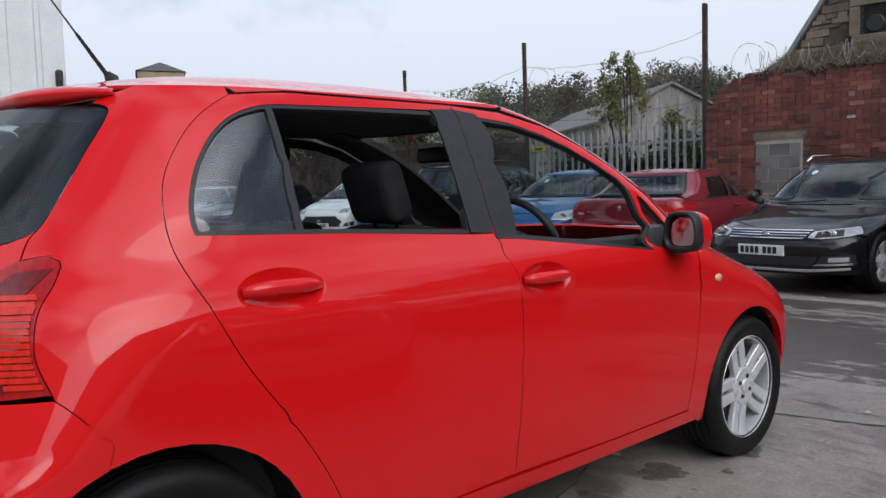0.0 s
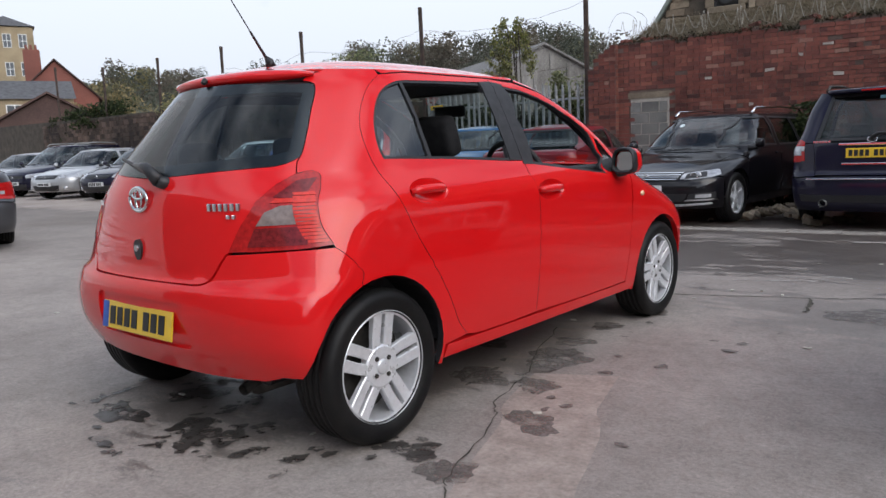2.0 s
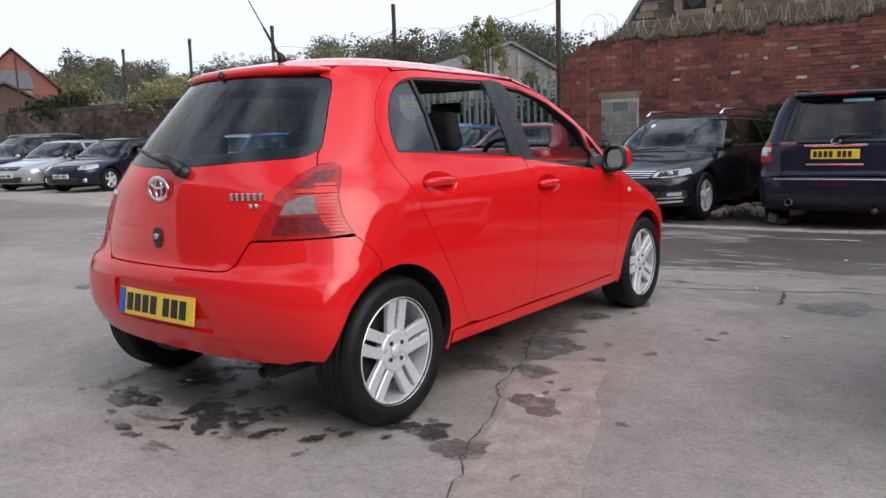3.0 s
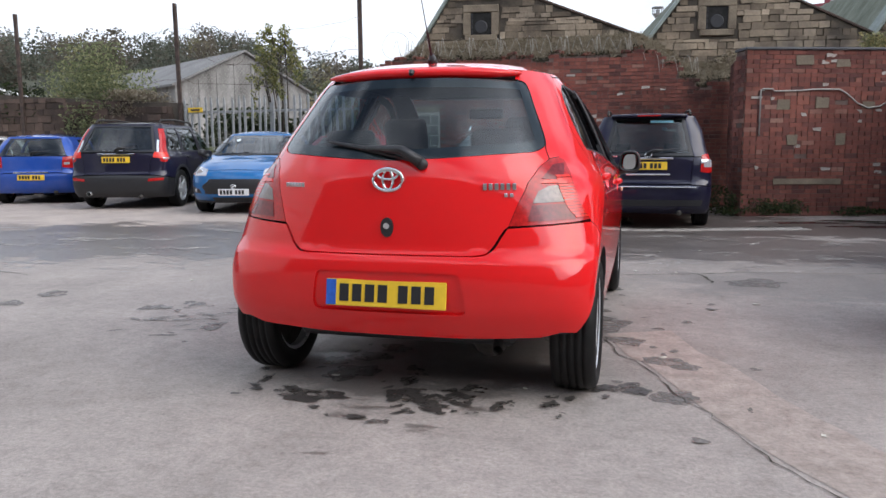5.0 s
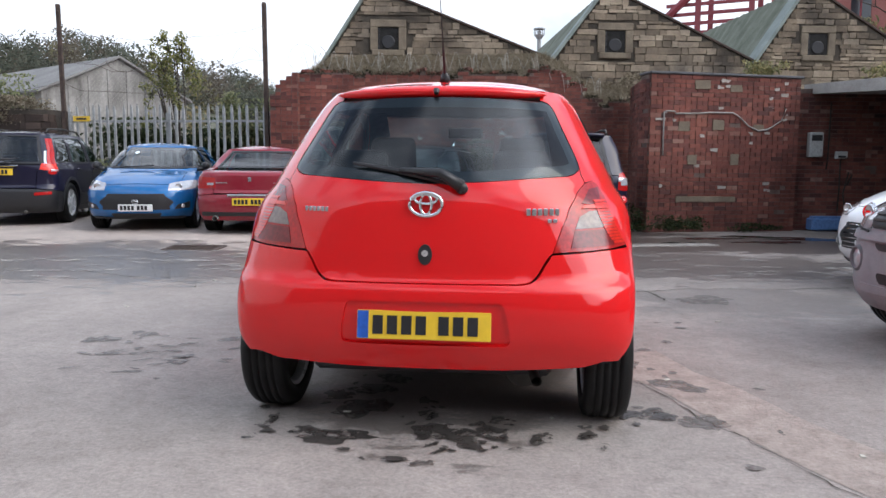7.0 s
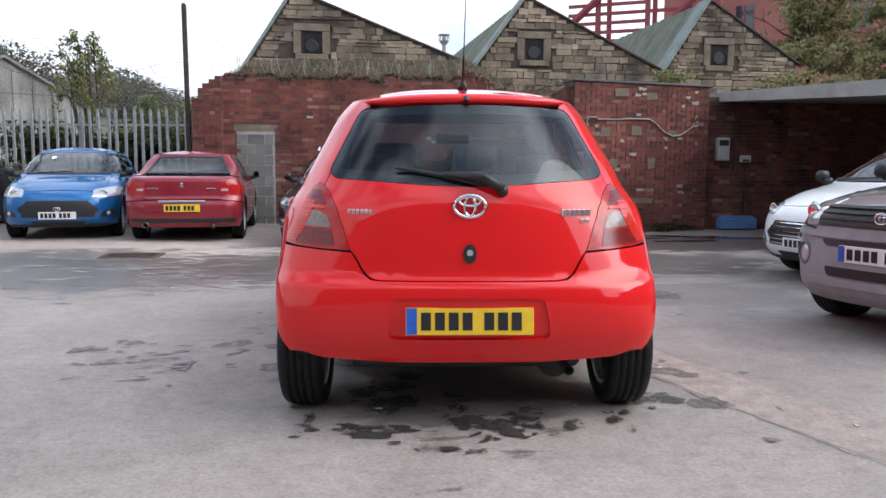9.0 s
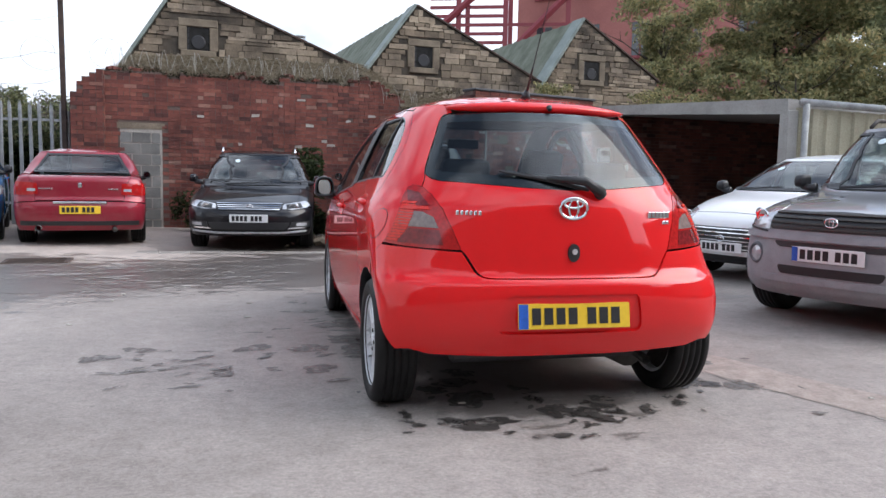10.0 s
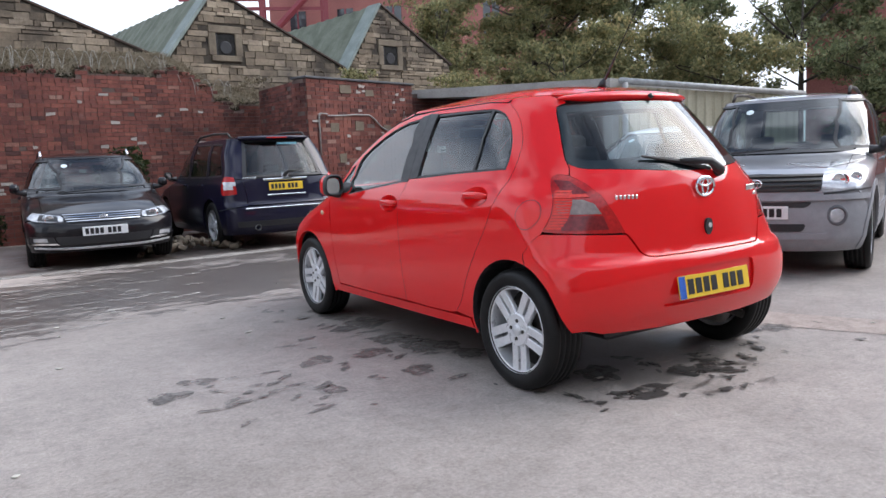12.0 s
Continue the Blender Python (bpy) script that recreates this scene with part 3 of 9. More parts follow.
def mirror(parent, x, y, z, mat, flip, sc=1.0):
    """A door mirror on the right side, its glass to the rear: painted cap, black housing, glass, arm."""
    sg = -1 if flip else 1

    def loft(prof, close=True):
        bm = bmesh.new()
        rows = []
        for py, hx, hz in prof:
            row = []
            for a in np.linspace(0, 2 * math.pi, 29)[:-1]:
                c, s = math.cos(a), math.sin(a)
                k = (abs(c) ** 3.2 + abs(s) ** 3.2) ** (-1 / 3.2)
                zz = hz * k * s
                row.append(bm.verts.new((sg * sc * (0.062 + 0.72 * hx * k * c * (1 - 0.10 * zz / 0.08) + 0.10 * (py + 0.06)), sc * py, sc * zz)))
            rows.append(row)
        for r0, r1 in zip(rows, rows[1:]):
            for i in range(28):
                j = (i + 1) % 28
                bm.faces.new((r0[i], r0[j], r1[j], r1[i]))
        if close:
            bm.faces.new(rows[-1])
        bmesh.ops.recalc_face_normals(bm, faces=bm.faces)
        return bm

    b = part("door_mirror", loft([(-0.030, 0.1005, 0.0775), (0.0, 0.101, 0.077), (0.035, 0.092, 0.069), (0.062, 0.070, 0.052), (0.078, 0.035, 0.026), (0.082, 0.01, 0.008)]), mat, parent, smooth=True, m=pose(x * sg, y, z))
    part("mirror_housing", loft([(-0.045, 0.080, 0.058), (-0.064, 0.084, 0.062), (-0.070, 0.092, 0.070), (-0.062, 0.099, 0.077), (-0.030, 0.1025, 0.0795), (-0.020, 0.100, 0.077)], False), BLACK_TRIM, b, smooth=True)
    part("mirror_glass", loft([(-0.050, 0.081, 0.059), (-0.051, 0.078, 0.056)]), MIRROR, b, m=pose(0, -0.003, 0, 4, 0, 14 * sg))
    bm = bmesh.new()
    tube(bm, [(sg * -0.11 * sc, 0.02, -0.06), (sg * -0.04 * sc, 0.015, -0.06), (sg * 0.05 * sc, 0.0, -0.05)], [0.045, 0.035, 0.03], 8)
    part("mirror_arm", bm, BLACK_TRIM, b, smooth=True)
    return b


def wiper(parent, x, y, z, tip, mat=None):
    """A rear wiper: pivot boss, arm and blade from the pivot to the tip."""
    a, b = Vector((x, y, z)), Vector(tip)
    bm = bmesh.new()
    tube(bm, [a + Vector((0, 0.03, -0.02)), a + Vector((0, -0.035, 0))], [0.028, 0.022], 12)
    mid = a.lerp(b, 0.18) + Vector((0, -0.045, 0.035))
    tube(bm, [a + Vector((0, -0.03, 0)), mid, a.lerp(b, 0.55) + Vector((0, -0.035, 0.012))], [0.026, 0.020, 0.010], 8)
    w = part("wiper_arm", bm, BLACK_TRIM, parent, smooth=True)
    bm = bmesh.new()
    tube(bm, [a.lerp(b, 0.12) + Vector((0, -0.018, 0.0)), a.lerp(b, 0.5) + Vector((0, -0.024, 0.008)), b + Vector((0, -0.012, 0))], [0.008, 0.013, 0.006], 6)
    part("wiper_blade", bm, BLACK_TRIM, w)
    return w


# ---- the yard: ground, walls, sheds ----
def ground_z(x, y):
    k = min(1, max(0, (x + 5) / 4))
    return -0.012 * max(0, min(y, 14) - 3) * k


def tarmac_mat():
    m, n, l, b = shade("worn_concrete_yard")
    co = n.new("ShaderNodeTexCoord").outputs["Object"]
    big = noise_node(n, l, co, 0.35, 6, 0.62)
    mid = noise_node(n, l, co, 2.2, 6, 0.65)
    fine = noise_node(n, l, co, 55.0, 5, 0.75)
    grit = noise_node(n, l, co, 260.0, 3, 0.7)
    col = ramp_node(n, l, big, [(0.30, (0.215, 0.186, 0.168)), (0.52, (0.295, 0.259, 0.235)), (0.72, (0.368, 0.325, 0.296))])
    col = mix_node(n, l, 0.5, col, ramp_node(n, l, mid, [(0.25, (0.30, 0.30, 0.30)), (0.75, (0.66, 0.66, 0.66))]), "OVERLAY")
    col = mix_node(n, l, 0.55, col, ramp_node(n, l, fine, [(0.25, (0.2, 0.2, 0.2)), (0.75, (0.8, 0.8, 0.8))]), "OVERLAY")
    col = mix_node(n, l, 0.45, col, ramp_node(n, l, grit, [(0.3, (0.25, 0.25, 0.25)), (0.7, (0.75, 0.75, 0.75))]), "OVERLAY")
    pits = noise_node(n, l, co, 13.0, 6, 0.75)
    col = mix_node(n, l, 0.45, col, ramp_node(n, l, pits, [(0.30, (0.28, 0.28, 0.28)), (0.50, (0.52, 0.52, 0.52)), (0.72, (0.66, 0.66, 0.66))]), "OVERLAY")
    speck = n.new("ShaderNodeTexVoronoi")
    speck.inputs["Scale"].default_value = 34.0
    l.new(co, speck.inputs["Vector"])
    col = mix_node(n, l, ramp_node(n, l, speck.outputs["Distance"], [(0.05, (0.55, 0.55, 0.55)), (0.13, (0, 0, 0))]), col, (0.42, 0.39, 0.36))
    # damp ground: broad worn-in areas with ragged edges, darker and smoother
    sep = n.new("ShaderNodeSeparateXYZ")
    l.new(co, sep.inputs[0])
    rag = noise_node(n, l, co, 1.1, 7, 0.7)
    rag2 = noise_node(n, l, co, 4.5, 5, 0.7, (0.45, 1.6, 1.0))

    def math_node(op, a, c):
        k = n.new("ShaderNodeMath")
        k.operation = op
        for i, v in enumerate((a, c)):
            if isinstance(v, (int, float)):
                k.inputs[i].default_value = v
            else:
                l.new(v, k.inputs[i])
        return k.outputs[0]

    old = n.new("ShaderNodeMapRange")
    old.interpolation_type = "SMOOTHSTEP"
    old.inputs[1].default_value, old.inputs[2].default_value = 2.4, 5.2
    l.new(math_node("ADD", sep.outputs[1], math_node("MULTIPLY", math_node("SUBTRACT", rag, 0.5), 4.0)), old.inputs[0])
    col = mix_node(n, l, math_node("MULTIPLY", old.outputs[0], 0.75), col, mix_node(n, l, 1.0, col, (0.66, 0.64, 0.63), "MULTIPLY"))
    # paler apron where the row of cars stands
    apron, side = n.new("ShaderNodeMapRange"), n.new("ShaderNodeMapRange")
    for k, src, lo, hi in ((apron, math_node("ADD", sep.outputs[1], math_node("MULTIPLY", math_node("SUBTRACT", rag2, 0.5), 2.2)), 5.6, 6.1), (side, math_node("ADD", sep.outputs[0], math_node("MULTIPLY", math_node("SUBTRACT", rag, 0.5), 3.0)), -1.2, -2.6)):
        k.interpolation_type = "SMOOTHSTEP"
        k.inputs[1].default_value, k.inputs[2].default_value = lo, hi
        l.new(src, k.inputs[0])
    pale = math_node("MULTIPLY", apron.outputs[0], side.outputs[0])
    col = mix_node(n, l, pale, col, mix_node(n, l, 1.0, col, (1.75, 1.72, 1.68), "MULTIPLY"))
    wet = None
    # the ellipse at (0.0, 0.9) darkens and smooths the ground under the red car
    for cx, cy, rx, ry, amt in ((-5.0, 4.7, 3.4, 2.2, 1.0), (-1.3, 5.1, 2.8, 1.7, 1.0), (4.0, 8.3, 3.4, 1.7, 1.0), (2.0, 5.6, 2.6, 1.6, 0.9), (0.6, 7.6, 3.6, 1.2, 0.9), (0.0, 0.9, 0.75, 1.6, 0.8), (2.1, 3.0, 1.3, 0.7, 0.6), (0.4, 9.4, 3.0, 1.9, 1.0)):
        dx = math_node("DIVIDE", math_node("SUBTRACT", sep.outputs[0], cx), rx)
        dy = math_node("DIVIDE", math_node("SUBTRACT", sep.outputs[1], cy), ry)
        d = math_node("SQRT", math_node("ADD", math_node("MULTIPLY", dx, dx), math_node("MULTIPLY", dy, dy)), 0)
        d = math_node("ADD", d, math_node("MULTIPLY", math_node("SUBTRACT", rag, 0.5), 1.6))
        d = math_node("ADD", d, math_node("MULTIPLY", math_node("SUBTRACT", rag2, 0.5), 2.0))
        k = n.new("ShaderNodeMapRange")
        k.interpolation_type = "SMOOTHSTEP"
        k.inputs[1].default_value, k.inputs[2].default_value, k.inputs[3].default_value, k.inputs[4].default_value = 0.84, 0.92, amt, 0.0
        l.new(d, k.inputs[0])
        wet = k.outputs[0] if wet is None else math_node("MAXIMUM", wet, k.outputs[0])
    col = mix_node(n, l, wet, col, mix_node(n, l, 1.0, col, (0.47, 0.455, 0.45), "MULTIPLY"))
    l.new(col, b.inputs["Base Color"])
    r = n.new("ShaderNodeMapRange")
    l.new(wet, r.inputs[0])
    r.inputs[3].default_value, r.inputs[4].default_value = 0.85, 0.30
    l.new(r.outputs[0], b.inputs["Roughness"])
    h = mix_node(n, l, 0.5, fine, grit)
    bump_node(n, l, b, h, 0.35, 0.006)
    return m


YARD = tarmac_mat()


def ground_sheet():
    ax = [-900, -400, -200, -100, -60] + list(np.arange(-40, 24.1, 1.0)) + [30, 45, 80, 160, 400, 900]
    ay = [-900, -400, -200, -100, -50, -30, -20] + list(np.arange(-12, 24.1, 1.0)) + [32, 50, 100, 200, 400, 900]
    vs = [(x, y, ground_z(x, y)) for y in ay for x in ax]
    w = len(ax)
    fs = [(j * w + i, j * w + i + 1, (j + 1) * w + i + 1, (j + 1) * w + i) for j in range(len(ay) - 1) for i in range(w - 1)]
    g = piece("ground", mesh_of("ground", vs, fs, YARD, True))
    return tagged(g, "worn grey concrete yard with damp patches and cracks", "ground", "", "structure")


GROUND = ground_sheet()

BRICK_CORE = rough_mat("old_mortar", (0.075, 0.052, 0.044), (0.17, 0.125, 0.105), 3, 60, 0.95, 0.5, 0.01)


def brick_mat(name, vary, soot_amount=0.85, tone=1.0):
    """Old handmade brick: each one its own firing, soot in broad streaks, bloom in small patches."""
    m, n, l, b = shade(name)
    co = n.new("ShaderNodeTexCoord").outputs["Object"]
    pos = n.new("ShaderNodeNewGeometry").outputs["Position"]
    src = n.new("ShaderNodeObjectInfo").outputs["Random"] if vary == "piece" else n.new("ShaderNodeNewGeometry").outputs["Random Per Island"]
    col = ramp_node(n, l, src, [(0.0, (0.090, 0.038, 0.033)), (0.12, (0.150, 0.054, 0.044)), (0.45, (0.198, 0.066, 0.050)), (0.80, (0.236, 0.079, 0.058)), (0.95, (0.270, 0.099, 0.070)), (1.0, (0.31, 0.18, 0.14))])
    # a tone under 1 paints in the shade inside the open shed
    if tone < 1:
        col = mix_node(n, l, 1.0, col, (tone, tone * 1.06, tone * 1.1), "MULTIPLY")
    grain = noise_node(n, l, co, 40.0, 5, 0.7)
    col = mix_node(n, l, 0.5, col, ramp_node(n, l, grain, [(0.25, (0.22, 0.22, 0.22)), (0.75, (0.76, 0.76, 0.76))]), "OVERLAY")
    soot = ramp_node(n, l, noise_node(n, l, pos, 0.9, 7, 0.68, (1.0, 1.0, 0.7)), [(0.36, (0.34, 0.33, 0.34)), (0.58, (1.0, 1.0, 1.0))])
    col = mix_node(n, l, soot_amount, col, soot, "MULTIPLY")
    bloom = ramp_node(n, l, noise_node(n, l, pos, 2.6, 7, 0.75), [(0.60, (0, 0, 0)), (0.80, (0.30, 0.30, 0.30))])
    col = mix_node(n, l, bloom, col, (0.36, 0.30, 0.27))
    l.new(col, b.inputs["Base Color"])
    b.inputs["Roughness"].default_value = 0.92
    bump_node(n, l, b, grain, 0.55, 0.006)
    return m


BRICK = brick_mat("red_brick", "piece")
BRICK_REST = brick_mat("red_brick_bulk", "island")
STONE = rough_mat("gritstone", (0.075, 0.060, 0.046), (0.32, 0.25, 0.175), 1.1, 22, 0.92, 0.7, 0.014, vary="piece", spread=0.50)
STONE_REST = rough_mat("gritstone_bulk", (0.075, 0.060, 0.046), (0.32, 0.25, 0.175), 1.1, 22, 0.92, 0.7, 0.014, vary="island", spread=0.50)
STONE_CORE = rough_mat("stone_joint", (0.035, 0.029, 0.023), (0.10, 0.082, 0.062), 3, 50, 0.95, 0.4, 0.01)
CONCRETE = rough_mat("grey_concrete", (0.27, 0.26, 0.24), (0.40, 0.385, 0.36), 2.0, 60, 0.9, 0.3, 0.006)
BLOCKWORK = rough_mat("grey_block", (0.13, 0.13, 0.122), (0.22, 0.215, 0.20), 3.0, 60, 0.95, 0.4, 0.006, vary="piece", spread=0.2)
ROOF_GREEN = rough_mat("mossy_roof_sheet", (0.075, 0.085, 0.055), (0.175, 0.19, 0.145), 1.6, 40, 0.85, 0.3, 0.006)
ROOF_EDGE = rough_mat("pale_green_flashing", (0.15, 0.18, 0.165), (0.25, 0.29, 0.265), 3, 40, 0.7, 0.2, 0.004)
GALV = rough_mat("galvanised_steel", (0.24, 0.245, 0.24), (0.40, 0.405, 0.40), 6, 80, 0.6, 0.15, 0.002, metal=0.3)
RUST = rough_mat("rusty_dark_steel", (0.035, 0.025, 0.020), (0.085, 0.055, 0.042), 8, 90, 0.85, 0.3, 0.003)
SHED_SHEET = rough_mat("ribbed_buff_sheet", (0.30, 0.28, 0.20), (0.42, 0.39, 0.29), 2, 50, 0.75, 0.2, 0.003, stretch=(1, 1, 0.25))
WHITE_CLAD = rough_mat("white_cladding", (0.62, 0.64, 0.65), (0.76, 0.78, 0.79), 1.5, 40, 0.55, 0.1, 0.002)
DARK = plain_mat("dark_void", (0.012, 0.011, 0.010), 0.9)
SLATE = rough_mat("slate_roof", (0.06, 0.06, 0.065), (0.12, 0.12, 0.125), 3, 50, 0.8, 0.3, 0.01)

WALL_A, WALL_B = Vector((-4.26, 12.03, 0)), Vector((2.62, 12.93, 0))
OUT_A, OUT_B = Vector((2.56, 10.36, 0)), Vector((5.40, 11.34, 0))
GAB_A, GAB_B = Vector((-4.20, 13.31, 0)), Vector((9.0, 15.25, 0))


def along(a, b):
    """A frame at a whose x runs to b and whose -y faces the yard."""
    d = b - a
    return pose(a.x, a.y, a.z, 0, 0, math.degrees(math.atan2(d.y, d.x))), d.length


def wall_core(name, a, b, z0, top, mat, label, thick=0.34, parent=None):
    m, ln = along(a, b)
    bm = bmesh.new()
    slab(bm, [(0, z0), (ln, z0)] + [(x, z) for x, z in top[::-1]], thick)
    ob = part(name, bm, mat, parent, m=m if parent is None else None)
    return tagged(ob, label, "wall", "", "structure"), m, ln


MAIN_TOP = [(0.0, 2.94), (4.6, 3.05), (5.1, 3.08), (5.5, 2.90), (6.1, 2.45), (6.94, 2.42)]


def crumbled(knots, ln, seed, most=2):
    """A broken wall top: steps of half bricks under the line of the knots."""
    rnd = random.Random(seed)
    out, x = [], 0.0
    while x < ln - 0.01:
        e = min(ln, x + rnd.choice((0.1125, 0.225, 0.34)))
        z = float(np.interp((x + e) / 2, [k[0] for k in knots], [k[1] for k in knots])) - 0.075 * rnd.choice((0, 0, 1, 1, most))
        out += [(x + 0.001, z), (e, z)]
        x = e
    return out


CORE_TOP = crumbled(MAIN_TOP, 6.939, 15)


def main_top(x):
    return float(np.interp(x, [p[0] for p in CORE_TOP], [p[1] for p in CORE_TOP])) + 0.02


wall_main, M_MAIN, LEN_MAIN = wall_core("wall_brick", WALL_A, WALL_B, -0.3, CORE_TOP, BRICK_CORE, "old red brick yard wall with a blocked-up doorway")
wall_out, M_OUT, LEN_OUT = wall_core("wall_brick_outer", OUT_A, OUT_B, -0.3, [(0, 2.70), (3.0, 2.70)], BRICK_CORE, "red brick wall standing forward of the yard wall", 0.34)
wall_return, M_RET, LEN_RET = wall_core("wall_brick_return", Vector((2.548, 12.85, 0)), Vector((2.548, 10.378, 0)), -0.3, [(0, 2.695), (2.472, 2.695)], BRICK_CORE, "short red brick return wall", 0.03)
wall_end, M_END, LEN_END = wall_core("wall_brick_end", Vector((2.434, 10.705, 0)), Vector((2.552, 10.363, 0)), -0.3, [(0, 2.69), (0.361, 2.69)], BRICK_CORE, "brick end of the forward yard wall", 0.02)
wall_pier, M_PIER, LEN_PIER = wall_core("wall_pier", Vector((-4.83, 11.86, 0)), Vector((-4.27, 11.93, 0)), -0.3, [(0, 2.50), (0.11, 2.50), (0.112, 2.64), (0.20, 2.64), (0.202, 2.79), (0.33, 2.79), (0.332, 2.87), (0.45, 2.87), (0.452, 2.94), (0.565, 2.94)], BRICK_CORE, "red brick pier at the end of the yard wall", 0.5)
wall_pier_return, M_PRET, LEN_PRET = wall_core("wall_pier_return", Vector((-4.268, 11.93, 0)), Vector((-4.262, 12.03, 0)), -0.3, [(0, 2.94), (0.1, 2.94)], BRICK_CORE, "narrow brick return of the pier", 0.02)
wall_bay, M_BAY, LEN_BAY = wall_core("wall_shed_back", Vector((5.45, 11.62, 0)), Vector((14.0, 12.5, 0)), -0.3, [(0, 2.55), (8.7, 2.55)], BRICK_CORE, "brick back wall of an open-fronted shed, shade put in its colour", 0.3)

bm = bmesh.new()
box(bm, -0.03, -0.04, 2.70, LEN_OUT + 0.05, 0.40, 2.745, 0.01)
tagged(part("coping", bm, SLATE, None, m=M_OUT), "thin dark stone coping on the brick wall", "coping", "", "structure")


# saw-tooth stone gables behind the wall, each with a steep north slope
def gables():
    m, ln = along(GAB_A, GAB_B)
    spans = ((0.0, 1.18, 5.24, 4.95), (5.24, 6.42, 9.86, 5.02), (9.86, 10.98, 13.34, 5.14))
    made = []
    for i, (x0, xa, x1, za) in enumerate(spans):
        zb, zr = (3.10 if i == 0 else 3.42), 3.42 if i < 2 else 3.72
        g = thing("workshop_gable", m, "weathered gritstone gable of a saw-tooth roofed workshop", "gable", "saw-tooth gables", "")
        bm = bmesh.new()
        slab(bm, [(x0, 1.5), (x1, 1.5), (x1, zr), (xa, za), (x0, zb)], 0.4)
        part("gable_wall", bm, STONE_CORE, g)
        wx = (xa + (0.36, 0.20, 0.28)[i])
        wz = 3.86
        # dressed window surround and a louvred opening, its unlit depth a flat dark sheet
        for name, a, c, d, e, y in (("lintel", -0.40, 0.24, 0.40, 0.40, -0.05), ("sill", -0.36, -0.38, 0.36, -0.25, -0.07), ("jamb", -0.40, -0.25, -0.23, 0.24, -0.045), ("jamb", 0.23, -0.25, 0.40, 0.24, -0.045)):
            bm = bmesh.new()
            box(bm, wx + a, y, wz + c, wx + d, 0.02, wz + e, 0.012)
            part(name, bm, DRESSED, g)
        bm = bmesh.new()
        box(bm, wx - 0.23, -0.012, wz - 0.25, wx + 0.23, 0.0, wz + 0.24)
        w = part("window_opening", bm, DARK, g)
        bm = bmesh.new()
        for k in range(4):
            box(bm, wx - 0.22, -0.02, wz - 0.23 + 0.12 * k, wx - 0.205 + 0.02, -0.012, wz - 0.14 + 0.12 * k)
        tube(bm, [(wx, -0.02, wz - 0.08), (wx, -0.035, wz - 0.08)], [0.15, 0.13], 18)
        part("fan_ring", bm, BLACK_TRIM, w)
        # raking copings
        for (xa0, za0, xb0, zb0), nm in (((x0 - 0.05, zb - 0.05, xa, za), "verge"), ((xa, za, x1 + 0.06, zr - 0.03), "verge")):
            bm = bmesh.new()
            d = Vector((xb0 - xa0, 0, zb0 - za0))
            k = math.degrees(math.atan2(d.z, d.x))
            steep = xa0 < xa - 0.01
            box(bm, 0, -0.10 if steep else -0.05, 0, d.length, 0.45, 0.07 if steep else 0.05, 0.008)
            part(nm, bm, ROOF_EDGE if steep else RUST, g, m=pose(xa0, 0, za0, 0, -k))
        # roof sheets: ribbed, both slopes, running back
        for xs0, zs0, xs1, zs1 in ((x0, zb, xa, za), (xa, za, x1, zr)):
            bm = bmesh.new()
            nrib = 70
            depth = 16.0
            rows = []
            for k in range(nrib + 1):
                y = 0.42 + depth * k / nrib
                lift = 0.03 * (k % 2)
                rows.append((bm.verts.new((xs0, y, zs0 + lift)), bm.verts.new((xs1, y, zs1 + lift))))
            for r0, r1 in zip(rows, rows[1:]):
                bm.faces.new((r0[0], r0[1], r1[1], r1[0]))
            part("roof_slope", bm, ROOF_GREEN, g)
        made.append((g, (x0, xa, x1, zb, za, zr), (wx, wz)))
    return m, made


DRESSED = rough_mat("dressed_stone", (0.12, 0.095, 0.068), (0.24, 0.195, 0.14), 2.5, 40, 0.9, 0.35, 0.005)
M_GAB, GABLES = gables()


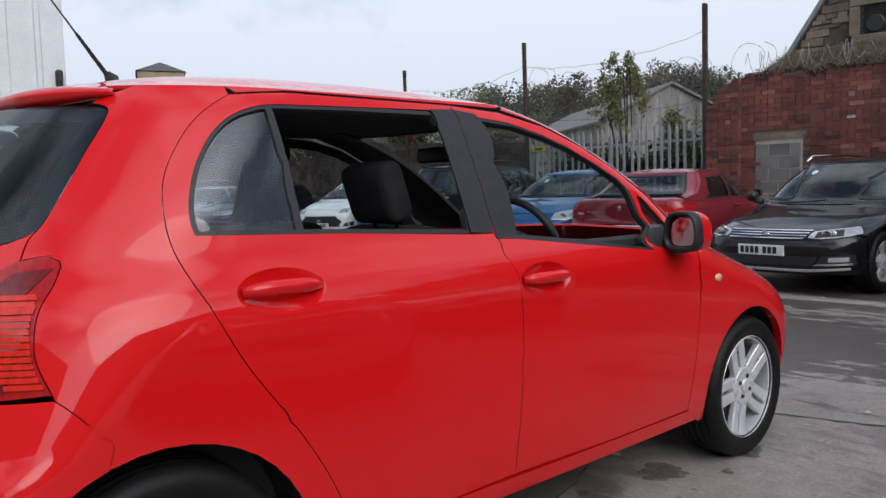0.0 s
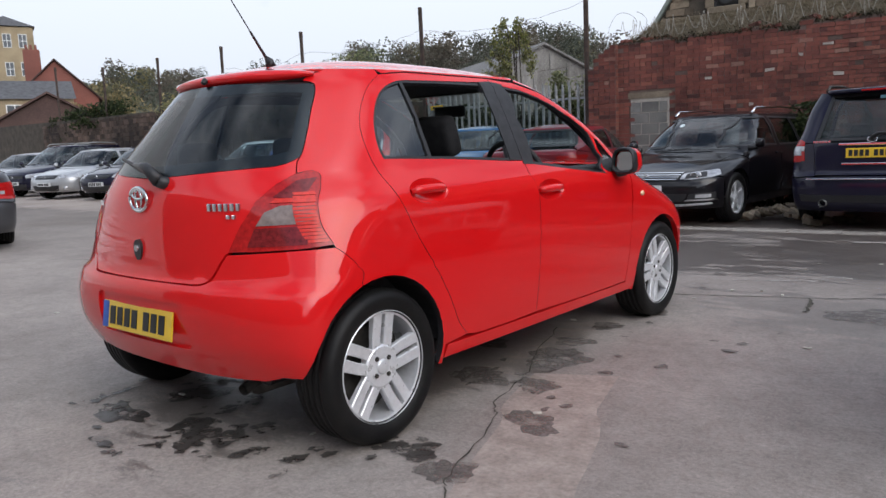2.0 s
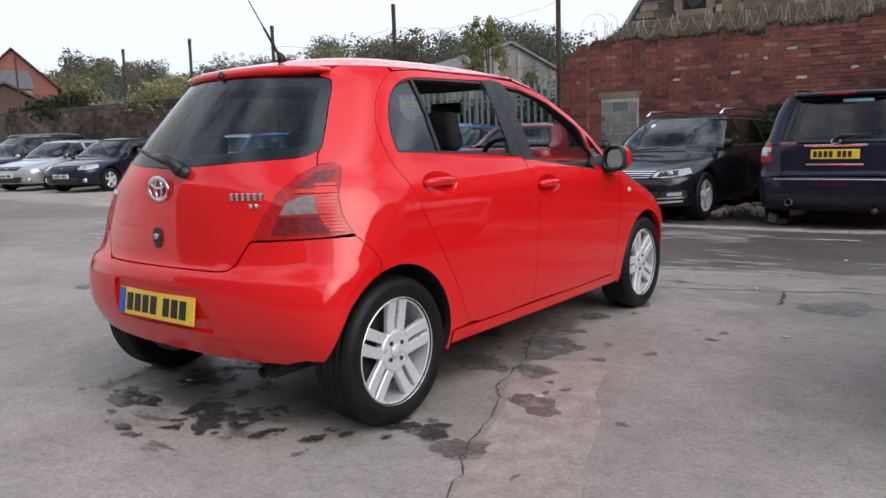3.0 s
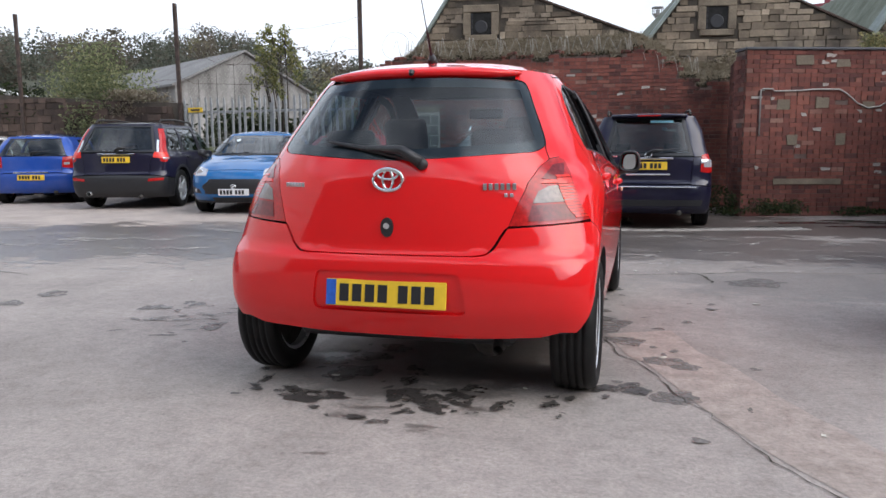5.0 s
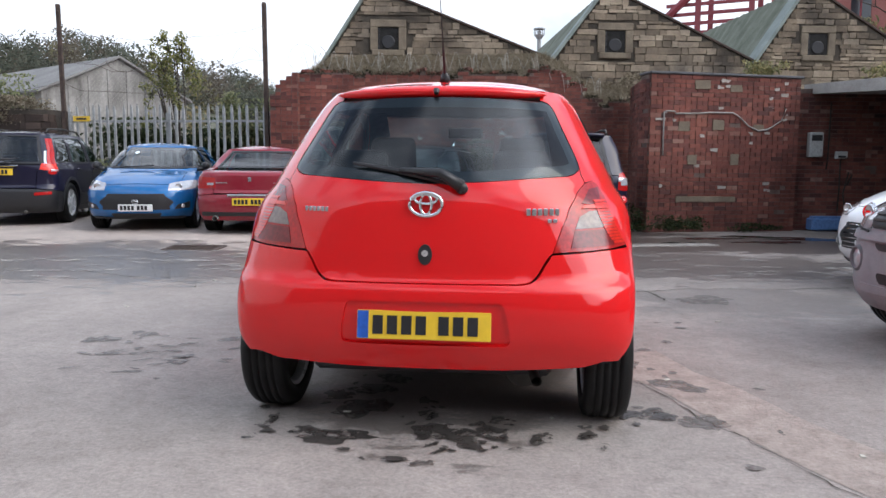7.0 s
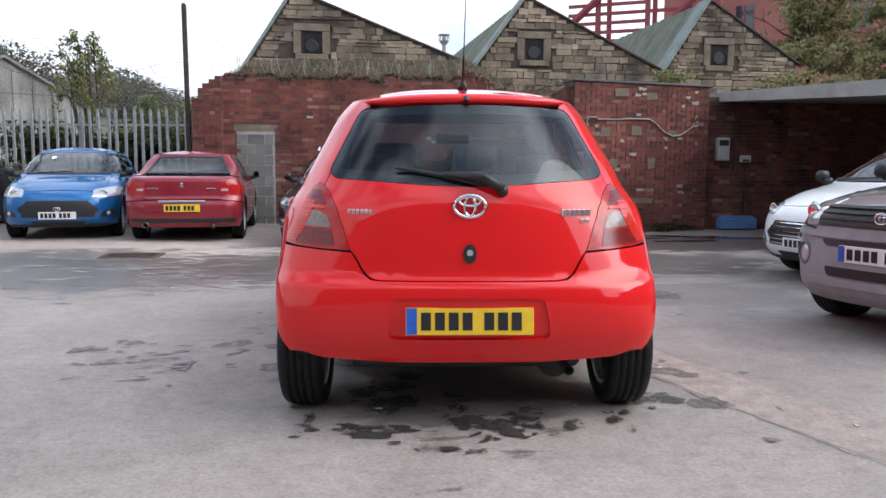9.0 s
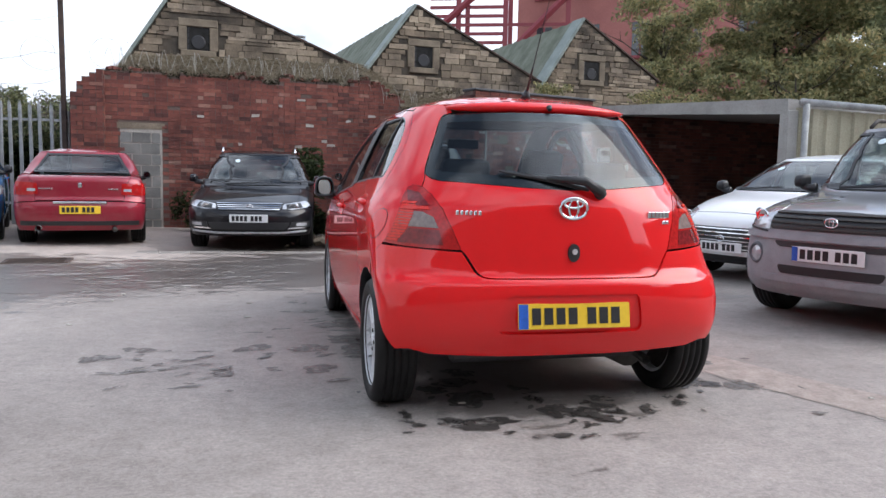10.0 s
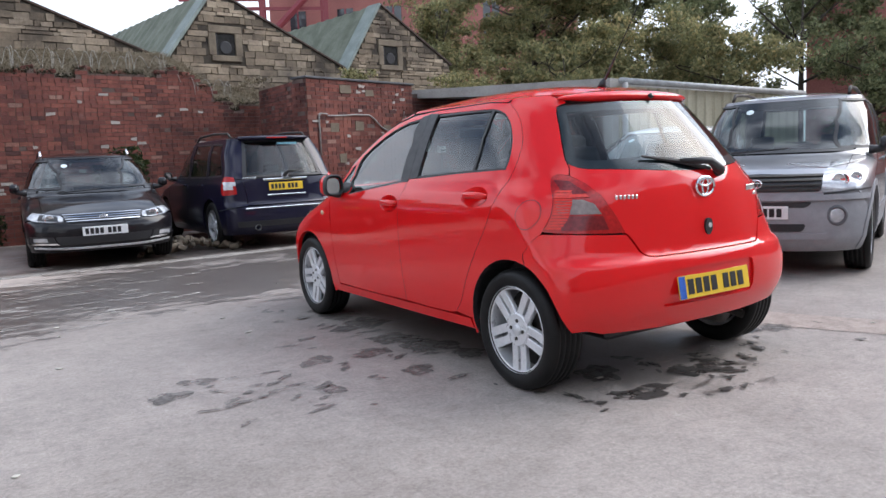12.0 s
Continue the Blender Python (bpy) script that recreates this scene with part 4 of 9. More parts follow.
# open-fronted shed with a concrete roof slab, its side clad with ribbed sheet
def open_shed():
    s = thing("open_shed", pose(0, 0, 0), "low open-fronted shed with concrete roof slab and ribbed sheet side", "shed")
    a, b = Vector((5.75, 12.0, 0)), Vector((6.32, 6.33, 0))
    m, ln = along(a, b)
    bm = bmesh.new()
    vs = []
    for z0, z1, x, yb in ((2.48, 2.66, 0, 7.0), (2.10, 2.33, ln, 5.2)):
        vs.append([bm.verts.new(p) for p in ((x, -0.06, z0), (x, -0.06, z1), (x, yb, z1 - (0.0 if x == 0 else 0.20)), (x, yb, z0 - (0.0 if x == 0 else 0.20)))])
    for i in range(4):
        bm.faces.new((vs[0][i], vs[0][(i + 1) % 4], vs[1][(i + 1) % 4], vs[1][i]))
    bm.faces.new(vs[0])
    bm.faces.new(vs[1][::-1])
    bmesh.ops.recalc_face_normals(bm, faces=bm.faces)
    part("roof_slab", bm, CONCRETE, s, "stained concrete roof slab", m=m)
    bm = bmesh.new()
    box(bm, 6.26, 6.30, -0.1, 6.44, 6.50, 2.16, 0.01)
    part("corner_post", bm, CONCRETE, s)
    bm = bmesh.new()
    tube(bm, [(6.50, 6.22, -0.1), (6.50, 6.22, 2.25)], 0.05, 10)
    part("downpipe", bm, GALV, s, smooth=True)
    # ribbed side
    bm = bmesh.new()
    rows, x, k = [], 6.42, 0
    while x < 11.4:
        y = 6.34 - (x - 6.42) * 0.03 - (0.0 if k % 4 in (0, 3) else 0.035)
        zt = 2.20 - (x - 6.42) * 0.030
        rows.append((bm.verts.new((x, y, -0.15)), bm.verts.new((x, y, zt))))
        x += (0.03, 0.09, 0.03, 0.09)[k % 4]
        k += 1
    for r0, r1 in zip(rows, rows[1:]):
        bm.faces.new((r0[0], r1[0], r1[1], r0[1]))
    part("ribbed_side", bm, SHED_SHEET, s)
    bm = bmesh.new()
    tube(bm, [(6.42, 6.24, 2.28), (11.45, 6.10, 2.10)], 0.055, 8)
    part("gutter", bm, GALV, s, smooth=True)
    bm = bmesh.new()
    box(bm, 11.2, 6.3, -0.2, 11.35, 12.3, 2.0)
    part("end_wall", bm, CONCRETE, s)
    return s


open_shed()


# tall white-clad building by the left of the yard
def clad_building():
    s = thing("clad_building", pose(-11.1, 2.95, 0, 0, 0, 83), "tall building in white horizontal cladding with a pale corner column", "building")
    # local x runs from the corner back towards the south, -y faces the yard
    bm = bmesh.new()
    box(bm, -14.0, 0.10, -0.2, -0.05, 9.0, 8.6)
    part("wall", bm, WHITE_CLAD, s)
    z = 0.0
    k = 0
    while z < 8.5:
        bm = bmesh.new()
        vs = [bm.verts.new(p) for p in ((-13.9, 0.0, z), (-0.95, 0.0, z), (-0.95, 0.045, z + 0.245), (-13.9, 0.045, z + 0.245), (-13.9, 0.12, z), (-0.95, 0.12, z))]
        bm.faces.new((vs[0], vs[1], vs[2], vs[3]))
        bm.faces.new((vs[4], vs[5], vs[1], vs[0]))
        part("cladding_board", bm, WHITE_CLAD, s)
        z += 0.25
    for x0, x1, y0 in ((-0.95, -0.80, -0.06), (-0.80, -0.42, -0.02), (-0.42, -0.34, -0.05), (-0.34, 0.0, -0.02)):
        bm = bmesh.new()
        box(bm, x0, y0, -0.2, x1, 0.4, 8.6, 0.01)
        part("corner_column", bm, WHITE_CLAD, s)
    bm = bmesh.new()
    box(bm, -0.16, -0.16, 3.05, -0.06, -0.02, 3.25, 0.02)
    tube(bm, [(-0.11, -0.09, 3.05), (-0.11, -0.10, 2.97)], [0.06, 0.045], 10)
    part("wall_lamp", bm, DARK_METAL, s)
    return s


clad_building()


# ---- fence, posts, wires, left-hand stone wall, kerb, wall fittings ----
def palisade():
    f = thing("palisade_fence", pose(-9.55, 12.33, -0.05, 0, 0, -3.0), "grey galvanised steel palisade fence with pointed pales", "fence")
    for z in (0.45, 2.02):
        bm = bmesh.new()
        box(bm, 0, 0.02, z - 0.025, 4.62, 0.06, z + 0.025, 0.004)
        part("rail", bm, GALV, f)
    loop = [(-0.034, 0.05), (0.034, 0.05), (0.034, 2.24), (0.022, 2.36), (0.012, 2.28), (0.0, 2.40), (-0.012, 2.28), (-0.022, 2.36), (-0.034, 2.24)]
    bm = bmesh.new()
    v0 = [bm.verts.new((a, 0.010 if abs(a) > 0.03 else -0.012, b)) for a, b in loop]
    v1 = [bm.verts.new((a, 0.016 if abs(a) > 0.03 else -0.006, b)) for a, b in loop]
    bm.faces.new(v0)
    bm.faces.new(v1[::-1])
    for i in range(len(loop)):
        j = (i + 1) % len(loop)
        bm.faces.new((v0[j], v0[i], v1[i], v1[j]))
    bmesh.ops.recalc_face_normals(bm, faces=bm.faces)
    pale = bm_mesh("pale", bm, GALV)
    rnd = random.Random(4)
    for i in range(26):
        piece("pale", pale, f, pose(0.06 + i * 0.178, 0, rnd.uniform(-0.02, 0.02), 0, rnd.uniform(-0.8, 0.8), 0))
    for x in (0.0, 2.3, 4.6):
        bm = bmesh.new()
        box(bm, x - 0.04, 0.06, -0.1, x + 0.04, 0.14, 2.2, 0.005)
        part("fence_post", bm, GALV, f)
    return f


palisade()

SIGN_YELLOW = plain_mat("yellow_sign", (0.75, 0.48, 0.03), 0.5, 0, 0, 30, 0.15)
bm = bmesh.new()
box(bm, -0.20, -0.006, -0.055, 0.20, 0.006, 0.055, 0.003)
sign = tagged(part("warning_sign", bm, SIGN_YELLOW, None, m=pose(-9.20, 12.27, 2.02, 0, 0, -3)), "small yellow sign with a dark bar, fixed to the fence", "sign")
bm = bmesh.new()
box(bm, -0.12, -0.010, -0.018, 0.12, -0.005, 0.018)
part("sign_bar", bm, PLATE_INK, sign)


def tall_posts():
    rnd = random.Random(7)
    bm = bmesh.new()
    box(bm, -0.045, -0.03, -0.2, 0.045, 0.03, 4.45, 0.006)
    box(bm, -0.030, -0.05, 4.30, 0.030, 0.05, 4.47, 0.006)
    me = bm_mesh("steel_post", bm, RUST)
    for i, (x, y, h) in enumerate(((-4.98, 12.10, 4.36), (-9.63, 12.36, 4.44), (-14.32, 12.5, 4.46), (-18.6, 12.7, 4.55), (-22.85, 12.9, 4.64), (-27.3, 13.1, 4.75), (-32.0, 13.3, 5.2))):
        p = piece("steel_post", me, None, pose(x, y, 0, rnd.uniform(-0.6, 0.6), rnd.uniform(-0.6, 0.6), 0) @ Matrix.Diagonal((1, 1, h / 4.45, 1)))
        tagged(p, "tall dark rusty steel post behind the yard fence", "post", "tall steel posts")


tall_posts()


RAZOR = plain_mat("weathered_wire", (0.36, 0.34, 0.30), 0.6)


def wires():
    rnd = random.Random(12)
    bm = bmesh.new()
    posts = [(-4.98, 12.10), (-9.63, 12.36), (-14.32, 12.5), (-18.6, 12.7)]
    for (x0, y0), (x1, y1) in zip(posts, posts[1:]):
        for z in (2.75, 3.25, 3.9):
            pts = []
            for k in range(13):
                t = k / 12
                sag = 0.25 * math.sin(math.pi * t)
                pts.append((x0 + (x1 - x0) * t, y0 + (y1 - y0) * t + rnd.uniform(-0.03, 0.03), z - sag + rnd.uniform(-0.06, 0.06)))
            tube(bm, pts, 0.0035, 4, False)
    for x0, z0 in ((-9.2, 3.5), (-8.3, 3.3), (-5.5, 3.2), (-4.3, 3.25)):
        pts = [(x0 + 0.35 * math.cos(a) + 0.10 * a / 3, 12.2 + 0.05 * math.sin(3 * a), z0 + 0.30 * math.sin(a)) for a in np.linspace(0, 7.5, 26)]
        tube(bm, pts, 0.0035, 4, False)
    tagged(part("barbed_wire", bm, RUST), "loose strands of barbed wire between the posts", "wire", "", "stuff")
    # chain-link netting over the palisade
    net = bmesh.new()
    for i in range(-12, 47):
        x = -9.55 + 0.1 * i
        for sg in (1, -1):
            a, b = (x, 2.30), (x + 1.05, 3.35)
            if sg < 0:
                a, b = (x + 1.05, 2.30), (x, 3.35)
            lo, hi = -9.55, -5.02
            if min(a[0], b[0]) < lo - 0.001 or max(a[0], b[0]) > hi:
                continue
            tube(net, [(a[0], 12.40 - (a[0] + 9.55) * 0.05, a[1]), (b[0], 12.40 - (b[0] + 9.55) * 0.05, b[1])], 0.0016, 3, False)
    tagged(part("chain_link", net, RAZOR), "thin grey chain-link netting over the fence", "netting", "", "stuff")
    # razor coils along the top of the brick wall
    bm = bmesh.new()
    n = 40 * 14
    pts = []
    for i in range(n):
        a = 2 * math.pi * i / 14
        s = 6.4 * i / n
        r = 0.15 + 0.05 * math.sin(i * 0.137)
        pts.append((s + 0.10 * math.sin(i * 0.11), 0.06 + r * math.cos(a) * 0.6, 3.20 + r * math.sin(a) - (0.45 if s > 5.4 else 0.45 * max(0, s - 4.9) / 0.5)))
    tube(bm, pts, 0.0045, 4, False)
    tagged(part("razor_wire", bm, RAZOR, None, m=M_MAIN), "coils of grey razor wire along the wall top", "wire", "", "stuff")


wires()


WORN_KERB = rough_mat("worn_kerb", (0.16, 0.142, 0.128), (0.32, 0.29, 0.262), 3.5, 40, 0.9, 0.6, 0.006)


def kerb_line():
    k = thing("kerb", pose(0, 0, 0), "worn flush concrete edging strip across the yard", "kerb", "", "structure")
    pts = [(-3.0, 7.20), (-1.9, 7.22), (-0.9, 7.28), (0.8, 7.40), (2.0, 7.75), (3.2, 8.15)]
    line = flow(pts, 3)
    rnd = random.Random(3)
    for a, b in zip(line, line[1:]):
        d = Vector((b[0] - a[0], b[1] - a[1]))
        bm = bmesh.new()
        z = ground_z(a[0], a[1])
        box(bm, 0.003, -0.12 - rnd.uniform(0, 0.05), -0.05, d.length - 0.003, 0.11 + rnd.uniform(0, 0.06), 0.007 + rnd.uniform(-0.003, 0.003), 0.005)
        part("kerb_stone", bm, WORN_KERB, k, m=pose(a[0], a[1], z, 0, 0, math.degrees(math.atan2(d.y, d.x)) + rnd.uniform(-1, 1)))


kerb_line()


def wall_fittings():
    # conduit over the outer wall
    bm = bmesh.new()
    y = -0.035
    tube(bm, [(0.25, y, 1.28), (0.25, y, 2.03), (0.29, y, 2.06), (0.46, y, 2.055), (0.48, y, 2.02), (0.95, y, 2.03), (1.15, y, 2.05), (1.62, y, 2.05), (1.75, y, 1.98), (1.95, y, 1.82), (2.15, y, 1.74), (2.35, y, 1.77), (2.62, y, 1.93), (2.70, y, 2.15)], 0.014, 8)
    tagged(part("conduit", bm, CONCRETE, None, smooth=True, m=M_OUT), "thin buff conduit pipe bent across the brick wall", "pipe")
    # meter cabinet
    c = thing("meter_cabinet", M_BAY @ pose(0.34, -0.02, 1.52), "pale grey meter cabinet with a small dark window on the wall", "cabinet")
    bm = bmesh.new()
    box(bm, -0.13, -0.14, -0.24, 0.13, 0, 0.22, 0.03, seg=2)
    body = part("cabinet_body", bm, PALE_BOX, c)
    bm = bmesh.new()
    box(bm, -0.10, -0.147, 0.06, 0.10, -0.138, 0.17, 0.004)
    part("meter_window", bm, BLACK_TRIM, body)
    c = thing("socket_box", M_BAY @ pose(0.86, -0.02, 1.32), "small grey outdoor socket box on the wall", "socket")
    bm = bmesh.new()
    box(bm, -0.11, -0.07, -0.07, 0.11, 0, 0.07, 0.012)
    s = part("socket_body", bm, PALE_BOX, c)
    bm = bmesh.new()
    box(bm, -0.07, -0.078, -0.045, 0.07, -0.068, -0.01, 0.003)
    part("socket_cover", bm, BLACK_TRIM, s)
    bm = bmesh.new()
    tube(bm, [(0.62, -0.04, 2.3), (0.62, -0.04, 1.25), (0.60, -0.04, 1.05)], 0.012, 6)
    tube(bm, [(0.86, -0.04, 1.25), (0.87, -0.04, 0.7), (0.85, -0.05, 0.25)], 0.012, 6)
    tube(bm, [(1.0, -0.06, 0.75), (1.08, -0.08, 0.95), (1.0, -0.10, 1.0), (0.92, -0.09, 0.6), (0.97, -0.10, 0.3), (1.05, -0.12, 0.05)], 0.012, 6)
    tagged(part("cable_run", bm, DARK_METAL, None, smooth=True, m=M_BAY), "cables hanging down the shed back wall", "cable")
    # trough and bits on the floor of the shed
    bm = bmesh.new()
    box(bm, -0.38, -0.25, 0, 0.38, 0.0, 0.22, 0.02)
    box(bm, -0.34, -0.21, 0.19, 0.34, -0.04, 0.26, 0.01)
    tagged(part("plastic_trough", bm, plain_mat("blue_plastic", (0.10, 0.20, 0.42), 0.5), None, m=M_BAY @ pose(0.62, -0.12, -0.08)), "low blue plastic trough at the foot of the wall", "trough")
    bm = bmesh.new()
    box(bm, -0.30, -0.03, 0, 0.30, 0.03, 0.42, 0.01)
    tagged(part("white_board", bm, WHITE_CLAD, None, m=M_BAY @ pose(1.85, -0.25, -0.08, -12)), "white board leaning against the shed wall", "board")


PALE_BOX = plain_mat("pale_grey_plastic", (0.42, 0.43, 0.42), 0.5)
wall_fittings()

# rubble stone wall along the far left of the yard
wall_left, M_LEFT, LEN_LEFT = wall_core("wall_stone", Vector((-42.0, 13.7, 0)), Vector((-9.72, 12.36, 0)), -0.3, [(0, 3.0), (12, 2.85), (24, 2.75), (28, 2.45), (32.3, 2.20)], STONE_CORE, "dark rubble stone wall along the edge of the yard", 0.4)

# unseen blocks added behind and to the right, closing the yard for reflections
RENDERED = rough_mat("dull_render", (0.24, 0.215, 0.19), (0.36, 0.32, 0.285), 0.6, 20, 0.9, 0.3, 0.01)
for nm, x0, y0, x1, y1, h in (("unseen_south", -26.0, -24.0, 18.0, -17.0, 11.0), ("unseen_east", 20.0, -24.0, 24.0, -3.0, 5.0)):
    bm = bmesh.new()
    box(bm, x0, y0, -0.2, x1, y1, h, 0.03)
    tagged(part(nm, bm, RENDERED), "unseen plain rendered block added for reflections", "wall", "", "structure")

# rubble heap by the brick wall, kept low
bm = bmesh.new()
rnd = random.Random(21)
for i in range(46):
    x, y = rnd.gauss(0, 0.45), rnd.gauss(0, 0.22)
    s = rnd.uniform(0.04, 0.11)
    box(bm, -s, -s * 0.6, -s * 0.4, s, s * 0.6, s * 0.4, s * 0.15, pose(x, y, max(0.02, 0.14 - 0.2 * abs(x)), rnd.uniform(0, 40), rnd.uniform(0, 40), rnd.uniform(0, 180)))
tagged(part("rubble", bm, STONE_REST, None, m=pose(-0.2, 8.6, -0.06)), "scattered broken bricks and stones on the ground", "rubble", "", "stuff")


# ---- marks on the ground: oil and water stains, cracks, litter ----
def soaked(m, scale, lo, hi):
    """Leaves the surface under a stain bare in ragged patches."""
    n, l = m.node_tree.nodes, m.node_tree.links
    co = n.new("ShaderNodeTexCoord").outputs["Object"]
    a = ramp_node(n, l, noise_node(n, l, co, scale, 7, 0.72), [(lo, (0, 0, 0)), (hi, (1, 1, 1))])
    l.new(a, n["Principled BSDF"].inputs["Alpha"])
    return m


STAIN = soaked(rough_mat("oily_stain", (0.035, 0.030, 0.027), (0.075, 0.066, 0.059), 6, 80, 0.45, 0.2, 0.002), 13.0, 0.40, 0.52)
DAMP = soaked(rough_mat("damp_stain", (0.115, 0.100, 0.090), (0.168, 0.149, 0.135), 4, 80, 0.5, 0.25, 0.003), 9.0, 0.36, 0.60)
PALE_STREAK = soaked(rough_mat("pale_streak", (0.30, 0.275, 0.25), (0.47, 0.44, 0.41), 5, 70, 0.85, 0.2, 0.002), 7.0, 0.42, 0.58)
PUDDLE = plain_mat("puddle_water", (0.035, 0.033, 0.032), 0.04, 0.0, 0.0, 3, 0.2)
CRACK = rough_mat("crack_dirt", (0.035, 0.032, 0.025), (0.075, 0.068, 0.05), 8, 60, 0.95, 0.4, 0.004)
NEW_CONCRETE = rough_mat("gritty_concrete_strip", (0.25, 0.205, 0.178), (0.40, 0.335, 0.295), 9, 48, 0.9, 1.0, 0.008)


def blot(bm, x, y, rx, ry, rnd, turn=0.0, z=0.003, k=30, rag=0.35):
    ph = [rnd.uniform(0, 6.28) for _ in range(5)]
    z += 0.00012 * (len(bm.faces) % 60)
    vs = []
    for i in range(k):
        a = 2 * math.pi * i / k
        r = 1 + rag * (0.5 * math.sin(2 * a + ph[0]) + 0.4 * math.sin(3 * a + ph[1]) + 0.35 * math.sin(5 * a + ph[2]) + 0.25 * math.sin(9 * a + ph[3])) + rnd.uniform(-0.08, 0.08)
        px, py = rx * r * math.cos(a), ry * r * math.sin(a)
        c, s = math.cos(turn), math.sin(turn)
        qx, qy = x + px * c - py * s, y + px * s + py * c
        vs.append(bm.verts.new((qx, qy, ground_z(qx, qy) + z)))
    bm.faces.new(vs)


def stains():
    rnd = random.Random(31)
    bm = bmesh.new()
    for x, y, rx, ry in ((-0.34, -0.07, 0.12, 0.13), (-0.49, 0.10, 0.08, 0.07), (-0.38, -0.44, 0.16, 0.075), (-0.52, -0.40, 0.06, 0.05), (0.06, -0.345, 0.125, 0.105), (0.27, -0.33, 0.065, 0.075), (0.17, -0.455, 0.075, 0.06), (0.285, -0.18, 0.037, 0.055), (0.46, -0.39, 0.05, 0.052), (0.655, -0.315, 0.035, 0.042),
                         (-0.09, -0.66, 0.055, 0.02), (-0.07, 0.05, 0.028, 0.05), (-0.035, -0.135, 0.036, 0.06), (-0.35, 0.21, 0.086, 0.075), (-0.27, 0.40, 0.09, 0.08), (-0.69, -0.28, 0.024, 0.06), (0.87, -0.02, 0.057, 0.054), (0.99, -0.01, 0.069, 0.08), (0.1, 1.3, 0.3, 0.2)):
        blot(bm, x, y, rx, ry, rnd)
        for _ in range(4):
            blot(bm, x + rnd.gauss(0, rx * 1.3), y + rnd.gauss(0, ry * 1.6), rnd.uniform(0.012, 0.035), rnd.uniform(0.010, 0.03), rnd, rnd.uniform(0, 3), 0.0035, 14)
    tagged(part("oil_stains", bm, STAIN), "dark oily drip stains on the concrete", "stain", "", "stuff")
    bm = bmesh.new()
    for x, y, rx, ry in ((1.17, -0.08, 0.095, 0.105), (1.16, 0.47, 0.14, 0.09), (0.93, 0.87, 0.10, 0.10), (0.78, 1.29, 0.16, 0.20), (0.69, 1.62, 0.10, 0.10), (0.62, 0.84, 0.15, 0.12), (1.29, 1.42, 0.035, 0.05), (1.89, 3.0, 0.22, 0.20), (0.68, 2.03, 0.08, 0.11), (0.74, 2.5, 0.12, 0.12),
                         (-0.69, 1.02, 0.18, 0.16), (-0.61, 0.72, 0.10, 0.10), (-0.76, 1.32, 0.16, 0.15), (-0.74, 1.86, 0.20, 0.18), (-1.53, 0.59, 0.06, 0.07), (-2.24, 1.02, 0.10, 0.09), (-2.05, 1.20, 0.09, 0.07), (-1.02, 0.61, 0.09, 0.09), (-1.38, 1.16, 0.12, 0.08), (-1.04, 1.11, 0.13, 0.09), (-3.32, 1.27, 0.12, 0.10), (-3.34, 0.89, 0.10, 0.09), (-0.72, 2.3, 0.16, 0.2)):
        blot(bm, x, y, rx, ry, rnd, rnd.uniform(-0.4, 0.4), 0.0025, 34, 0.3)
    for _ in range(30):
        blot(bm, rnd.gauss(-1.85, 0.33), rnd.gauss(0.85, 0.28), rnd.uniform(0.02, 0.06), rnd.uniform(0.012, 0.03), rnd, rnd.uniform(-0.5, 0.8), 0.0025, 16)
    for _ in range(24):
        blot(bm, rnd.uniform(-1.8, -0.7), rnd.uniform(0.3, 3.2), rnd.uniform(0.02, 0.09), rnd.uniform(0.012, 0.04), rnd, rnd.uniform(-0.5, 0.8), 0.0025, 16)
    for _ in range(25):
        blot(bm, rnd.uniform(0.6, 1.6), rnd.uniform(-0.6, 2.4), rnd.uniform(0.01, 0.04), rnd.uniform(0.008, 0.03), rnd, 0, 0.0025, 12)
    # pale ragged streaks round the damp ground
    dry = bmesh.new()
    for _ in range(110):
        x = rnd.uniform(-6.6, -1.0)
        blot(dry, x, rnd.gauss(4.1 + 0.22 * (x + 6.6), 0.75), rnd.uniform(0.05, 0.36), rnd.uniform(0.012, 0.05), rnd, rnd.uniform(-0.35, 0.55), 0.0022, 22, 0.5)
    for _ in range(40):
        blot(dry, rnd.uniform(0.9, 4.5), rnd.gauss(5.2, 0.9), rnd.uniform(0.05, 0.4), rnd.uniform(0.012, 0.05), rnd, rnd.uniform(-0.2, 0.4), 0.0022, 22, 0.5)
    tagged(part("pale_marks", dry, PALE_STREAK), "pale ragged streaks on the yard", "stain", "", "stuff")
    wet = bmesh.new()
    for x, y, rx, ry in ((4.2, 8.7, 0.5, 0.22), (5.1, 9.3, 0.6, 0.25), (3.4, 9.2, 0.45, 0.2), (4.4, 9.7, 0.7, 0.2), (2.9, 8.3, 0.35, 0.12)):
        blot(wet, x, y, rx, ry, rnd, rnd.uniform(-0.3, 0.3), 0.003, 40, 0.4)
    tagged(part("puddles", wet, PUDDLE), "shallow dark puddles on the yard by the shed", "puddle", "", "stuff")
    tagged(part("damp_stains", bm, DAMP), "brown damp blotches drying on the concrete", "stain", "", "stuff")


stains()


